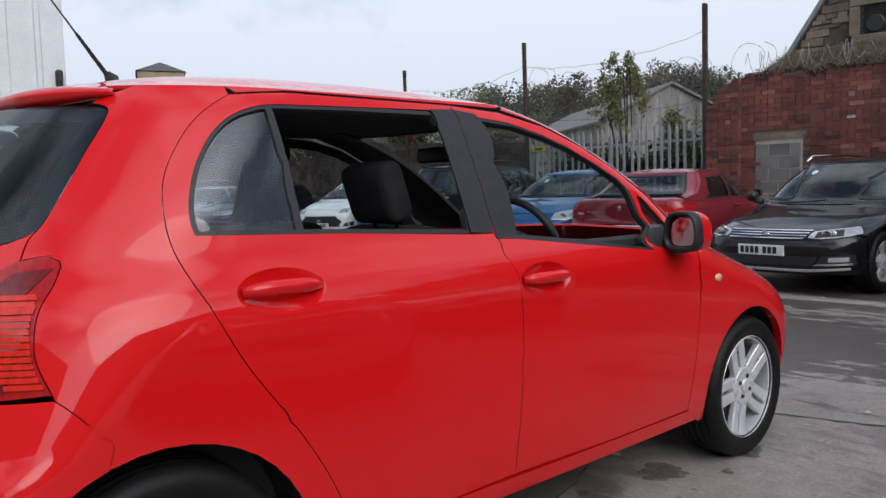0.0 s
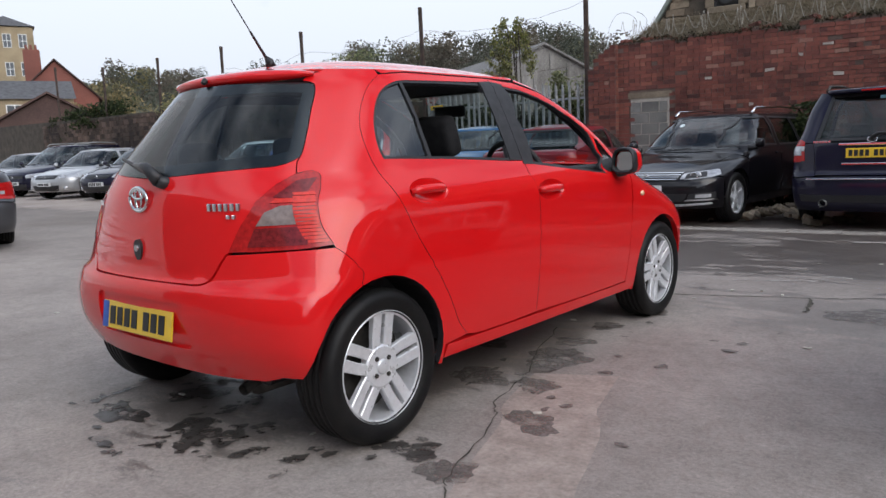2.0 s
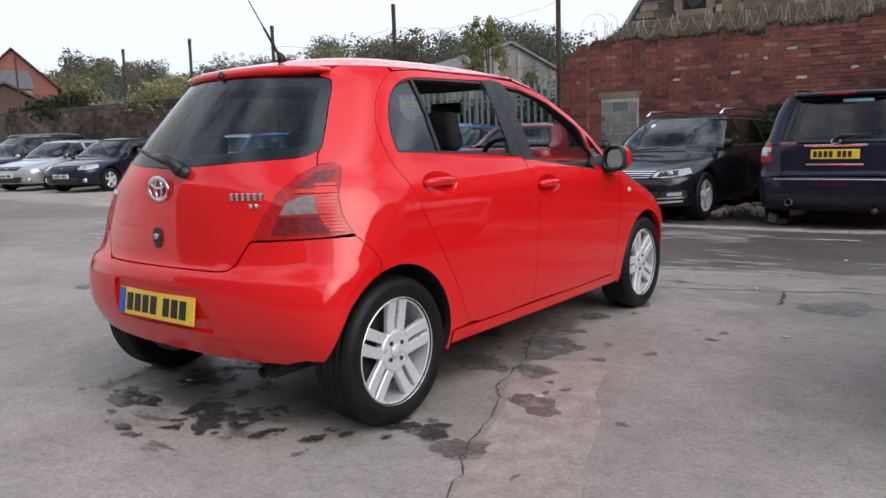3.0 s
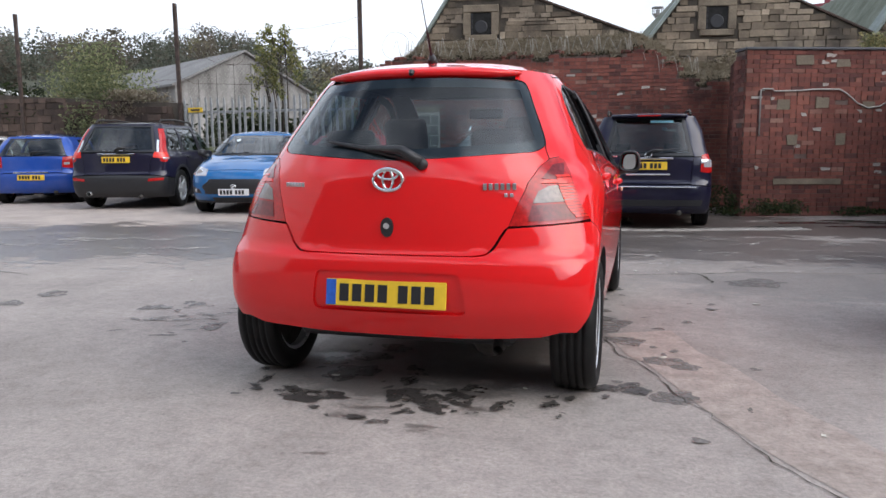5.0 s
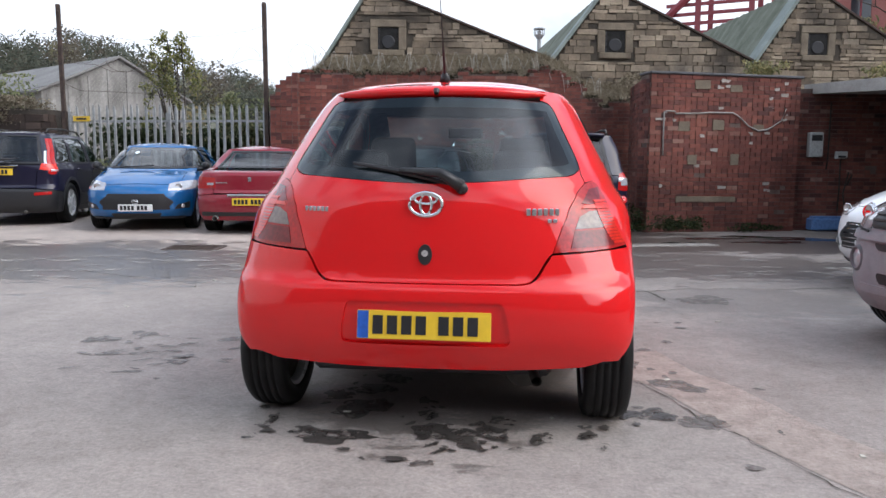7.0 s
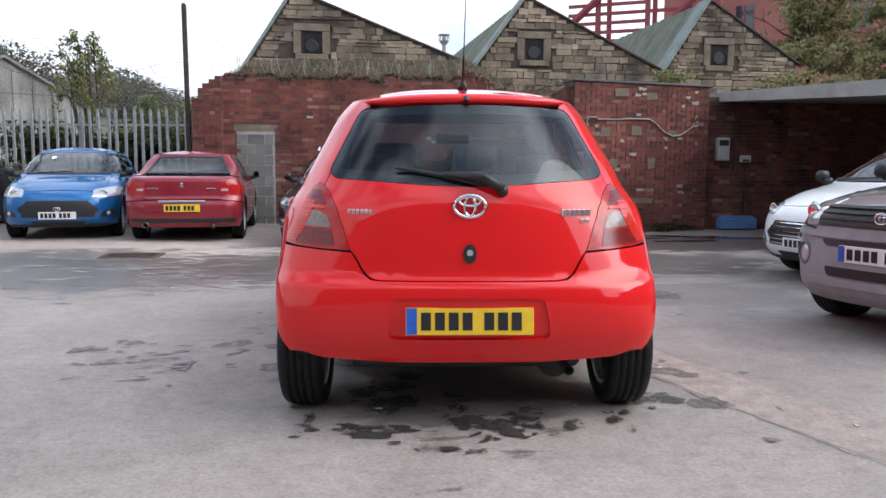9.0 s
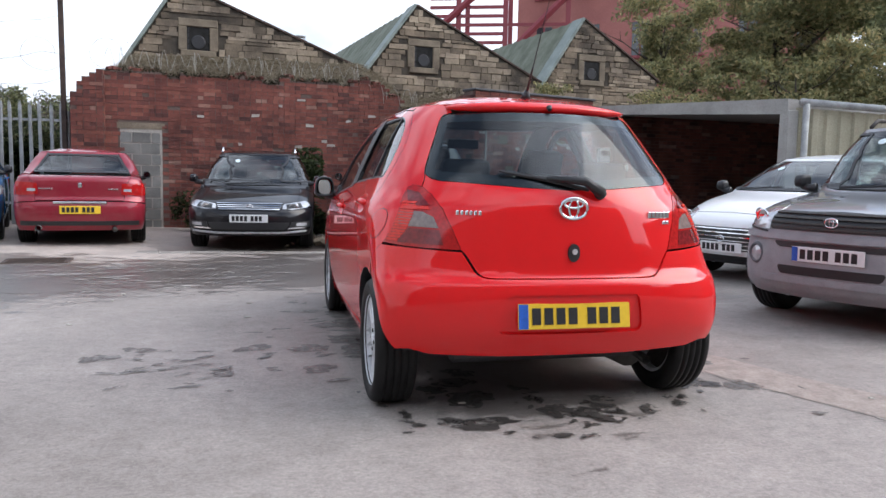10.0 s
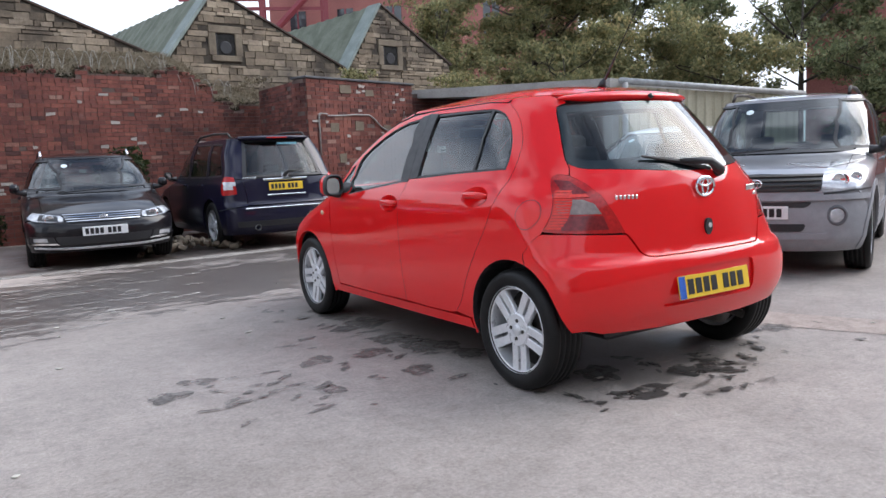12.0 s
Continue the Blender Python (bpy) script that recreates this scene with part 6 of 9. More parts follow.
    for rx, rz in ((0.064, 0.045), (0.022, 0.040)):
        pts = [(rx * math.cos(a), -0.472, 0.955 + rz * math.sin(a)) for a in np.linspace(0, 2 * math.pi, 33)]
        tube(bm, pts, 0.0075 if rx > 0.05 else 0.006, 8, False)
    pts = [(0.044 * math.cos(a), -0.472, 0.975 + 0.018 * math.sin(a)) for a in np.linspace(0, 2 * math.pi, 25)]
    tube(bm, pts, 0.006, 8, False)
    part("oval_badge", bm, CHROME, car, "plain chrome oval badge", smooth=True)
    for x0, x1, z0, z1 in ((-0.505, -0.395, 0.918, 0.938), (0.385, 0.520, 0.912, 0.940), (0.468, 0.512, 0.884, 0.900)):
        bars = 6 if x1 - x0 > 0.1 else 2
        for i in range(bars):
            bm = bmesh.new()
            a = x0 + (x1 - x0) * i / bars
            u = sh.back(sh.spot(("r", a, z0))[0])
            yy = sh.at(u, (z0 + z1) / 2)[1]
            box(bm, a, yy - 0.008, z0, a + (x1 - x0) / bars * 0.72, yy + 0.004, z1, 0.002)
            part("badge_bar", bm, CHROME, car)
    bm = bmesh.new()
    loop = [(0.027 * math.cos(a), 0.040 * math.sin(a)) for a in np.linspace(0, 2 * math.pi, 25)[:-1]]
    slab(bm, loop, 0.02, Matrix.Translation((0, -0.497, 0.762)))
    lk = part("lock_surround", bm, BLACK_TRIM, car)
    bm = bmesh.new()
    lathe(bm, [(0.001, 0), (0.013, 0.0), (0.014, -0.006)], 16, pose(0, -0.503, 0.768, 0, 0, -90))
    part("lock_cylinder", bm, CHROME, lk)
    plate(car, pose(0, -0.531, 0.492, -9), PLATE_YELLOW)

    # roof, bonnet, windscreen, front bumper
    top, high = roof_panel(sh, "roof", ZT, 0.078, RED_PAINT, car, 2.6, 3.0)
    bm = bmesh.new()
    tube(bm, [(0, 0.205, 1.49), (0, 0.20, 1.515), (0, 0.185, 1.53)], [0.030, 0.020, 0.010], 10)
    an = part("aerial", bm, BLACK_TRIM, car, smooth=True)
    bm = bmesh.new()
    a, b = Vector((0, 0.19, 1.52)), Vector((0, -0.09, 1.92))
    tube(bm, [a, a.lerp(b, 0.28), a.lerp(b, 0.30), b], [0.007, 0.005, 0.0028, 0.0016], 6)
    part("aerial_rod", bm, BLACK_TRIM, an)
    screen = [F(0.58, 0.985), F(0.548, 1.20), F(0.50, 1.40), F(0.0, 1.425), F(-0.50, 1.40), F(-0.548, 1.20), F(-0.58, 0.985), F(0, 0.985)]
    panel(sh, "windscreen", screen, GLASS, car, (), 0.06, 0.0, 0.0, -0.003, fine=2.0)
    panel(sh, "bonnet", [F(0.60, 0.77), F(0.62, 0.86), F(0.60, 0.965), F(0.0, 0.98), F(-0.60, 0.965), F(-0.62, 0.86), F(-0.60, 0.77), F(0, 0.74)], RED_PAINT, car, (), 0.05, 0.003, 0.01, fine=2.5)
    fb = [Y(2.70, 0.25), Y(2.85, 0.45), Y(2.98, 0.62), F(0.60, 0.755), F(0.0, 0.735)]
    fbm = [sh.spot(p) for p in fb]
    fbm = fbm + [(2 * sh.dom(3) - a, b) for a, b in fbm[:-1][::-1]]
    panel(sh, "front_bumper", fbm, RED_PAINT, car, (arch_f, [(2 * sh.dom(3) - a, b) for a, b in arch_f]), 0.05, 0.003, 0.02)

    # wheels
    wm = wheel_meshes(0.298, 0.213, 0.185, 5, True, ALLOY)
    for x, y, spin in ((0.826, 0.0, -6), (-0.826, 0.0, 40), (0.822, 2.46, 20), (-0.822, 2.46, 25)):
        put_wheel(wm, car, x, y, 0.296, 0, spin)

    # underside, exhaust, rear axle
    bm = bmesh.new()
    box(bm, -0.50, -0.30, 0.24, 0.50, 3.0, 0.30, 0.02)
    box(bm, -0.70, 0.42, 0.22, 0.70, 2.05, 0.30, 0.02)
    part("underbody", bm, BLACK_TRIM, car)
    bm = bmesh.new()
    tube(bm, [(-0.72, 0.0, 0.29), (0.72, 0.0, 0.29)], 0.035, 8)
    part("rear_axle", bm, DARK_METAL, car, smooth=True)
    bm = bmesh.new()
    tube(bm, [(0.36, 0.30, 0.27), (0.38, -0.02, 0.27), (0.39, -0.28, 0.27)], [0.06, 0.085, 0.08], 14)
    ex = part("silencer", bm, DARK_METAL, car, smooth=True)
    bm = bmesh.new()
    tube(bm, [(0.42, -0.25, 0.265), (0.43, -0.31, 0.255), (0.44, -0.37, 0.240)], 0.022, 12, False)
    part("tailpipe", bm, DARK_METAL, ex, smooth=True)

    # cabin
    bm = bmesh.new()
    box(bm, -0.60, -0.28, 0.30, 0.60, 2.2, 0.36, 0.01)
    box(bm, -0.72, 0.40, 0.30, 0.72, 2.05, 0.35, 0.01)
    box(bm, -0.74, 1.95, 0.36, 0.74, 2.3, 0.80, 0.03)
    for sx in (-1, 1):
        box(bm, sx * 0.76 - 0.02, 0.42, 0.36, sx * 0.76 + 0.02, 1.95, 0.98, 0.01)
        box(bm, sx * 0.60 - 0.05, -0.12, 0.36, sx * 0.60 + 0.05, 0.42, 1.0, 0.03)
    box(bm, -0.40, -0.37, 0.36, 0.40, -0.33, 0.98, 0.01)
    part("cabin_trim", bm, CABIN, car)
    bm = bmesh.new()
    box(bm, -0.70, 1.62, 0.72, 0.70, 2.10, 0.93, 0.06, seg=3)
    box(bm, -0.18, 1.60, 0.45, 0.18, 1.95, 0.90, 0.04, seg=2)
    dash = part("dashboard", bm, CABIN, car, smooth=True)
    bm = bmesh.new()
    m = pose(0.36, 1.58, 0.95, -65)
    pts = [m @ Vector((0.18 * math.cos(a), 0.18 * math.sin(a), 0)) for a in np.linspace(0, 2 * math.pi, 33)]
    tube(bm, pts, 0.015, 8, False)
    tube(bm, [m @ Vector((-0.17, 0, 0)), m @ Vector((0.17, 0, 0))], 0.018, 6)
    tube(bm, [m @ Vector((0, 0, 0.0)), m @ Vector((0, 0, -0.25))], [0.05, 0.03], 8)
    part("steering_wheel", bm, CABIN, car, smooth=True)
    for sx in (-0.36, 0.36):
        seat(car, sx, 1.18, 0.42, 0.50, 0.62, 18)
    bm = bmesh.new()
    box(bm, -0.62, 0.10, 0.40, 0.62, 0.62, 0.62, 0.06, seg=3)
    box(bm, -0.62, -0.02, 0.55, 0.62, 0.12, 1.03, 0.05, seg=3)
    rs = part("rear_bench", bm, SEAT_CLOTH, car, smooth=True)
    for sx in (-0.36, 0.36):
        bm = bmesh.new()
        box(bm, sx - 0.12, -0.02, 1.02, sx + 0.12, 0.07, 1.17, 0.04, seg=3)
        part("headrest", bm, SEAT_CLOTH, rs, smooth=True)
    roof_panel(sh, "roof_lining", ZT - 0.03, 0.07, LINING, car, 2.6, 3.0, 0.02)
    bm = bmesh.new()
    box(bm, -0.11, 1.44, 1.27, 0.11, 1.47, 1.335, 0.015, seg=2)
    part("rear_view_mirror", bm, BLACK_TRIM, car, smooth=True)
    return car


red_hatchback()


# ---- the other cars ----
WHEELS = {}


def other_car(m, name, label, paint, L, W, H, wb, fo, wheel=0.32, belt=0.93, hood=0.92, nose=0.70, cowl=None, screen=None, tail="hatch", lean=0.28, yB=None, yC=None, third=True,
              lamp_f=(0.60, 0.74, 0.52, 0.55), lamp_r=(0.72, 0.95, 0.62, 0.30), grille=(0.60, 0.70, 0.40), intake=(0.26, 0.42, 0.55), slats=0, chrome_strip=False, rails=None, lower=None, plate_f=0.45, plate_r=0.80,
              band=False, gtop=1.12, tall=False, spokes=5, roof_paint=None, glass=None, wip=True, deck=0.97, pw=0.52, fog=True, group="parked cars", turn=0.0, mirror_mat=None, bar_mat=None, near=False, extra=None, rear_w=0.80, cab=0.68):
    """A parked car by its main sizes; local origin on the ground under the rear axle, forward +y. m is its pose."""
    car = thing(name, m, label, "car", group)
    ro = L - wb - fo
    R0, F0, hw = -ro, wb + fo, W / 2
    zt = H - 0.075
    cowl = cowl if cowl else wb - 0.30
    screen = screen if screen else cowl - 0.75
    yB = yB if yB else wb * 0.44
    yC = yC if yC else wb * 0.09
    glass = glass or PARKED_GLASS
    lower = lower or paint
    b = belt
    if tail == "saloon":
        yrb, yrt = R0 + 0.62, R0 + 1.15
        yr = [(0.18, R0 + 0.16), (0.32, R0 + 0.03), (0.50, R0), (0.62, R0 + 0.02), (0.70, R0 + 0.06), (deck - 0.07, R0 + 0.08), (deck - 0.02, R0 + 0.14), (deck + 0.03, yrb), (zt, yrt)]
    else:
        yrb, yrt = R0 + 0.12, R0 + 0.12 + lean
        yr = [(0.18, R0 + 0.16), (0.32, R0 + 0.03), (0.50, R0), (0.62, R0 + 0.01), (0.68, R0 + 0.05), (b, R0 + 0.09), (b + 0.05, yrb), (zt, yrt)]
    sh = Shell(
        w=[(0.18, 0.93 * hw), (0.35, 0.98 * hw), (0.60, hw), (b - 0.10, 0.985 * hw), (b, 0.945 * hw), (b + 0.12, (0.885 + 0.3 * (cab - 0.68)) * hw), ((b + zt) / 2 + 0.06, (0.81 + 0.7 * (cab - 0.68)) * hw), (zt, cab * hw)],
        yr=yr,
        yf=[(0.18, F0 - 0.14), (0.33, F0 - 0.01), (0.48, F0), (nose - 0.08, F0 - 0.03), (nose, F0 - 0.14), (nose + (hood - nose) * 0.55, (F0 - 0.14 + cowl) / 2 + 0.12), (hood, cowl + 0.06), (hood + 0.05, cowl - 0.06), ((hood + zt) / 2 + 0.03, (cowl + screen) / 2), (zt, screen)],
        lr=[(0.18, 0.30), (0.6, 0.30), (b, 0.26), (zt, 0.22)],
        lf=[(0.18, 0.55), (0.6, 0.60), (hood - 0.05, 0.80), (hood + 0.05, 0.50), (zt, 0.40)],
        n=2.7, nf=2.5, bow=0.03, mid=wb / 2)
    Y, R, F = (lambda a, z: ("y", a, z)), (lambda a, z: ("r", a, z)), (lambda a, z: ("f", a, z))
    rad = wheel + 0.055
    arch_r = [sh.spot(("y", y, z)) for y, z in ring_loop(0.0, wheel, rad, 28)]
    arch_f = [sh.spot(("y", y, z)) for y, z in ring_loop(wb, wheel, rad, 28)]
    mid2 = 2 * sh.dom(3)
    S = 0.06
    low = 0.22
    gx, gt = rear_w * sh.w(b), rear_w * sh.w(zt)
    zb = deck if tail == "saloon" else b
    wins = [[Y(yB + 0.06, b + 0.03), Y(yB + 0.06, zt - 0.04), Y(screen - 0.02, zt - 0.045), Y((screen + cowl) / 2 - 0.06, (b + zt) / 2 + 0.03), Y(cowl - 0.14, b + 0.04)]]
    if third != "coupe":
        wins.append([Y(yC + 0.02, b + 0.03), Y(yC + 0.10, zt - 0.05), Y(yB - 0.05, zt - 0.04), Y(yB - 0.05, b + 0.03)])
    else:
        wins.append([Y(yC + 0.05, b + 0.03), Y(yC + 0.32, zt - 0.08), Y(yB, zt - 0.045), Y(yB, b + 0.03)])
    if third is True:
        wins.append([Y(yrb + 0.30, b + 0.05), Y(yrt + 0.26, zt - 0.07), Y(yC + 0.03, zt - 0.05), Y(yC - 0.05, b + 0.03)])
    for flip in (False, True):
        upper = [R(gx, zb + 0.01), R(gt, zt), Y(yrt + 0.3, zt), Y(screen - 0.5, zt), F(gt, zt), F(0.82 * sh.w(hood + 0.05), hood + 0.03), Y(cowl - 0.05, b), Y(yB, b), Y(yC, b), Y(yrb + 0.25, b)]
        panel(sh, "cabin_frame", upper, roof_paint or paint, car, wins, 0.05, 0.0, 0.02, flip=flip)
        for w in wins:
            panel(sh, "side_window", w, glass, car, (), 0.12, -0.004, 0.0, -0.006, flip=flip)
        panel(sh, "rear_door" if third != "coupe" else "rear_side", [Y(yC - 0.02, b), Y(yB, b), Y(yB + 0.02, 0.30), Y(0.40, 0.30), Y(0.30, 0.55)], paint, car, (arch_r,), S, 0.003, 0.02, flip=flip)
        panel(sh, "front_door", [Y(yB, b), Y(cowl - 0.05, b), Y(cowl - 0.02, 0.55), Y(cowl - 0.04, 0.30), Y(yB + 0.02, 0.30)], paint, car, (arch_f,), S, 0.003, 0.02, flip=flip)
        q = [Y(yC - 0.02, b), Y(0.30, 0.55), Y(0.42, 0.30), Y(0.42, low), Y(-0.2, low), Y(-0.34, 0.58), R(0.64 * hw, 0.64), R(0.66 * hw, b - 0.1), R(gx, zb)] + ([Y(yrb + 0.2, b)] if tail == "saloon" else [Y(yrb + 0.2, b)])
        panel(sh, "quarter_panel", q, paint, car, (arch_r,), S, 0.002, 0.02, flip=flip)
        panel(sh, "front_wing", [Y(cowl - 0.05, b), F(0.74 * hw, hood + 0.01), F(0.74 * hw, (nose + hood) / 2), F(0.72 * hw, nose), Y(wb + 0.42, 0.62), Y(wb + 0.36, low), Y(cowl - 0.2, low), Y(cowl - 0.04, 0.30), Y(cowl - 0.02, 0.55)], paint, car, (arch_f,), S, 0.002, 0.02, flip=flip, fine=1.5)
        panel(sh, "sill", [Y(0.30, 0.20), Y(0.42, 0.30), Y(cowl - 0.04, 0.30), Y(wb - 0.30, 0.20)], lower, car, (arch_r, arch_f), 0.1, 0.001, 0.03, flip=flip)
        if lower is not paint:
            panel(sh, "door_moulding", [Y(rad + 0.03, 0.32), Y(rad + 0.03, 0.52), Y(wb - rad - 0.02, 0.52), Y(wb - rad - 0.02, 0.32)], lower, car, (), 0.1, 0.0, 0.01, 0.012, flip=flip)
            for cy in (0.0, wb):
                ring_o = [sh.spot(("y", y, max(0.24, z))) for y, z in ring_loop(cy, wheel, rad + 0.055, 28)]
                panel(sh, "arch_moulding", ring_o, lower, car, (arch_r if cy == 0 else arch_f,), 0.05, 0.0, 0.02, 0.008, flip=flip)
        if tall:
            up = [(0.86, 1.02), (0.87, 1.14), (0.88, 1.28), (0.88, zt - 0.09)]
            panel(sh, "pillar_lamp", [R(a * sh.w(z), z) for a, z in up] + [R(0.975 * sh.w(z), z) for a, z in up[::-1]], LAMP_RED, car, (), 0.05, 0.0, 0.01, 0.008, "tall red lamp beside the window", flip=flip)
            panel(sh, "clear_strip", [R((a - 0.05) * sh.w(z), z) for a, z in up[:3]] + [R((a - 0.01) * sh.w(z), z) for a, z in up[:3][::-1]], LAMP_CLEAR, car, (), 0.05, 0.0, 0.01, 0.007, flip=flip)
        z0, z1, xi, wrap = lamp_r
        tl = panel(sh, "tail_lamp", [R(xi * hw, z0), R(xi * hw * 1.02, z1), Y(R0 + wrap * 0.9 + (yrb - R0) * 0.6, z1), Y(R0 + wrap, z0)], LAMP_RED, car, (), 0.05, 0.0, 0.01, 0.006, flip=flip, rounds=1)
        panel(sh, "clear_lens", [R(xi * hw * 1.06, z0 + (z1 - z0) * 0.3), R(xi * hw * 1.06, z0 + (z1 - z0) * 0.5), R(xi * hw * 1.06 + 0.10, z0 + (z1 - z0) * 0.5), R(xi * hw * 1.06 + 0.10, z0 + (z1 - z0) * 0.3)], LAMP_CLEAR, tl, (), 0.06, 0.0, 0.004, 0.010, flip=flip)
        z0, z1, xi, wrap = lamp_f
        hl = panel(sh, "head_lamp", [F(xi * hw, z0), F(xi * hw, z1 - 0.02), F(0.80 * hw, z1 + 0.02), Y(F0 - wrap, z1 + 0.03), Y(F0 - wrap + 0.10, z0 + 0.05)], LAMP_CLEAR, car, (), 0.05, 0.0, 0.012, 0.006, "clear head lamp", flip=flip, rounds=1)
        bm = bmesh.new()
        p = Vector(sh.at(sh.back(sh.spot(F((xi + 0.16) * hw, (z0 + z1) / 2))[0]), (z0 + z1) / 2))
        lathe(bm, [(0.001, 0.0), (0.035, 0.004), (0.05, 0.016), (0.055, 0.012)], 16, pose(-p.x if flip else p.x, p.y + 0.002, p.z, 0, 0, 90))
        part("lamp_bowl", bm, CHROME, hl, smooth=True)
        mirror(car, 0.945 * hw + 0.035, cowl - 0.24, b + 0.075, mirror_mat or paint, flip, 0.80)
        for d, y in (("front", yB + 0.14), ("rear", yC + 0.16)):
            if d == "rear" and third == "coupe":
                continue
            p = Vector(sh.at(sh.back(sh.spot(Y(y, b - 0.08))[0]), b - 0.08))
            bm = bmesh.new()
            box(bm, -0.005, -0.10, -0.012, 0.030, 0.10, 0.014, 0.01, seg=2)
            part("door_handle", bm, paint, car, smooth=True, m=pose(-p.x if flip else p.x, p.y, p.z, 0, 0, 180 if flip else 0))
        for cy in (0.0, wb):
            bm = bmesh.new()
            prof = [((rad + 0.004) * math.cos(a), (rad + 0.004) * math.sin(a)) for a in np.linspace(0.05, math.pi - 0.05, 14)]
            a0 = [bm.verts.new((hw * 0.58, cy + c, wheel + s)) for c, s in prof]
            a1 = [bm.verts.new((hw * 0.965, cy + c, wheel + s)) for c, s in prof]
            for i in range(len(prof) - 1):
                bm.faces.new((a0[i], a0[i + 1], a1[i + 1], a1[i]))
            bm.faces.new(a0)
            if flip:
                bmesh.ops.transform(bm, matrix=Matrix.Diagonal((-1, 1, 1, 1)), verts=bm.verts)
            part("wheel_housing", bm, BLACK_TRIM, car)
        if rails:
            bm = bmesh.new()
            x = (0.64 * hw) * (-1 if flip else 1)
            zr = zt + 0.035
            tube(bm, [(x, yrt + 0.22, zr - 0.01), (x, yrt + 0.32, zr + 0.05), (x, (yrt + screen) / 2, zr + 0.075), (x, screen - 0.28, zr + 0.05), (x, screen - 0.15, zr - 0.02)], 0.018, 8)
            part("roof_rail", bm, rails, car, smooth=True)
    # tail
    bl = [Y(-0.26, low), Y(-0.34, 0.57), R(0.66 * hw, 0.63), R(0.0, 0.64)]
    bl = [sh.spot(p) for p in bl]
    panel(sh, "rear_bumper", bl + [(-a, z) for a, z in bl[:-1][::-1]], paint if lower is paint else lower, car, (arch_r, [(-a, z) for a, z in arch_r]), S, 0.003, 0.02)
    gate = [R(0.64 * hw, 0.65), R(0.66 * hw, b - 0.1), R(gx, zb), R(-gx, zb), R(-0.66 * hw, b - 0.1), R(-0.64 * hw, 0.65)]
    panel(sh, "boot_lid" if tail == "saloon" else "tailgate", gate, paint, car, (), S, 0.003, 0.02, fine=1.5)
    rz = zb + (0.035 if tail == "saloon" else 0.02)
    rw = panel(sh, "rear_window", [R(gx - 0.01, rz), R(gt + 0.01, zt - 0.03), R(-gt - 0.01, zt - 0.03), R(-gx + 0.01, rz)], glass, car, (), 0.08, 0.0, 0.0, -0.003, fine=1.5)
    panel(sh, "roof_header", [R(gt, zt - 0.035), R(gt, zt), R(-gt, zt), R(-gt, zt - 0.035)], roof_paint or paint, car, (), 0.08, 0.0, 0.01)
    panel(sh, "screen_header", [F(gt, zt - 0.03), F(gt, zt), F(-gt, zt), F(-gt, zt - 0.03)], roof_paint or paint, car, (), 0.08, 0.0, 0.01)
    roof_panel(sh, "roof", zt, 0.07, roof_paint or paint, car, 3.0, 2.6)
    roof_panel(sh, "roof_lining", zt - 0.03, 0.06, LINING, car, 3.0, 2.6, 0.02)
    if wip and tail != "saloon":
        wiper(car, 0.0, yrb - 0.02, b + 0.05, (0.36, yrb + 0.02, b + 0.12))
    bm = bmesh.new()
    box(bm, -0.34, -0.012, -0.015, 0.34, 0.012, 0.015, 0.006)
    part("tail_trim", bm, CHROME, car, m=pose(0, sh.yr(plate_r + 0.10) - 0.008, plate_r + 0.10))
    plate(car, pose(0, sh.yr(plate_r) - 0.014, plate_r, -4), PLATE_YELLOW, band, pw)
    bm = bmesh.new()
    tube(bm, [(0.42, R0 + 0.30, 0.25), (0.44, R0 + 0.02, 0.24)], 0.035, 12)
    part("tailpipe", bm, DARK_METAL, car, smooth=True)
    # nose
    fl = [Y(wb + 0.30, low), Y(wb + 0.40, 0.60), F(0.72 * hw, nose - 0.005), F(0.0, nose + 0.015)]
    fl = [sh.spot(p) for p in fl]
    panel(sh, "front_bumper", fl + [(mid2 - a, z) for a, z in fl[:-1][::-1]], paint if lower is paint else lower, car, (arch_f, [(mid2 - a, z) for a, z in arch_f]), S, 0.003, 0.02)
    panel(sh, "bonnet", [F(0.73 * hw, nose), F(0.74 * hw, (nose + hood) / 2), F(0.74 * hw, hood + 0.01), F(-0.74 * hw, hood + 0.01), F(-0.74 * hw, (nose + hood) / 2), F(-0.73 * hw, nose), F(0, nose + 0.02)], paint, car, (), 0.05, 0.003, 0.012, fine=2.5)
    panel(sh, "windscreen", [F(0.80 * sh.w(hood + 0.05), hood + 0.025), F(gt, zt - 0.03), F(-gt, zt - 0.03), F(-0.80 * sh.w(hood + 0.05), hood + 0.025)], PARKED_GLASS, car, (), 0.05, 0.0, 0.0, -0.003, fine=1.5)
    bm = bmesh.new()
    tube(bm, [(0.45, cowl + 0.03, hood + 0.035), (0.0, cowl + 0.01, hood + 0.06), (-0.10, cowl + 0.0, hood + 0.07)], [0.012, 0.010, 0.006], 6)
    part("wiper_arm", bm, BLACK_TRIM, car)
    z0, z1, gw = grille
    gr = panel(sh, "grille", [F(gw * hw, z0), F(gw * hw * gtop, z1), F(-gw * hw * gtop, z1), F(-gw * hw, z0)], BLACK_TRIM, car, (), 0.06, 0.0, 0.012, 0.005, "dark grille", rounds=1)
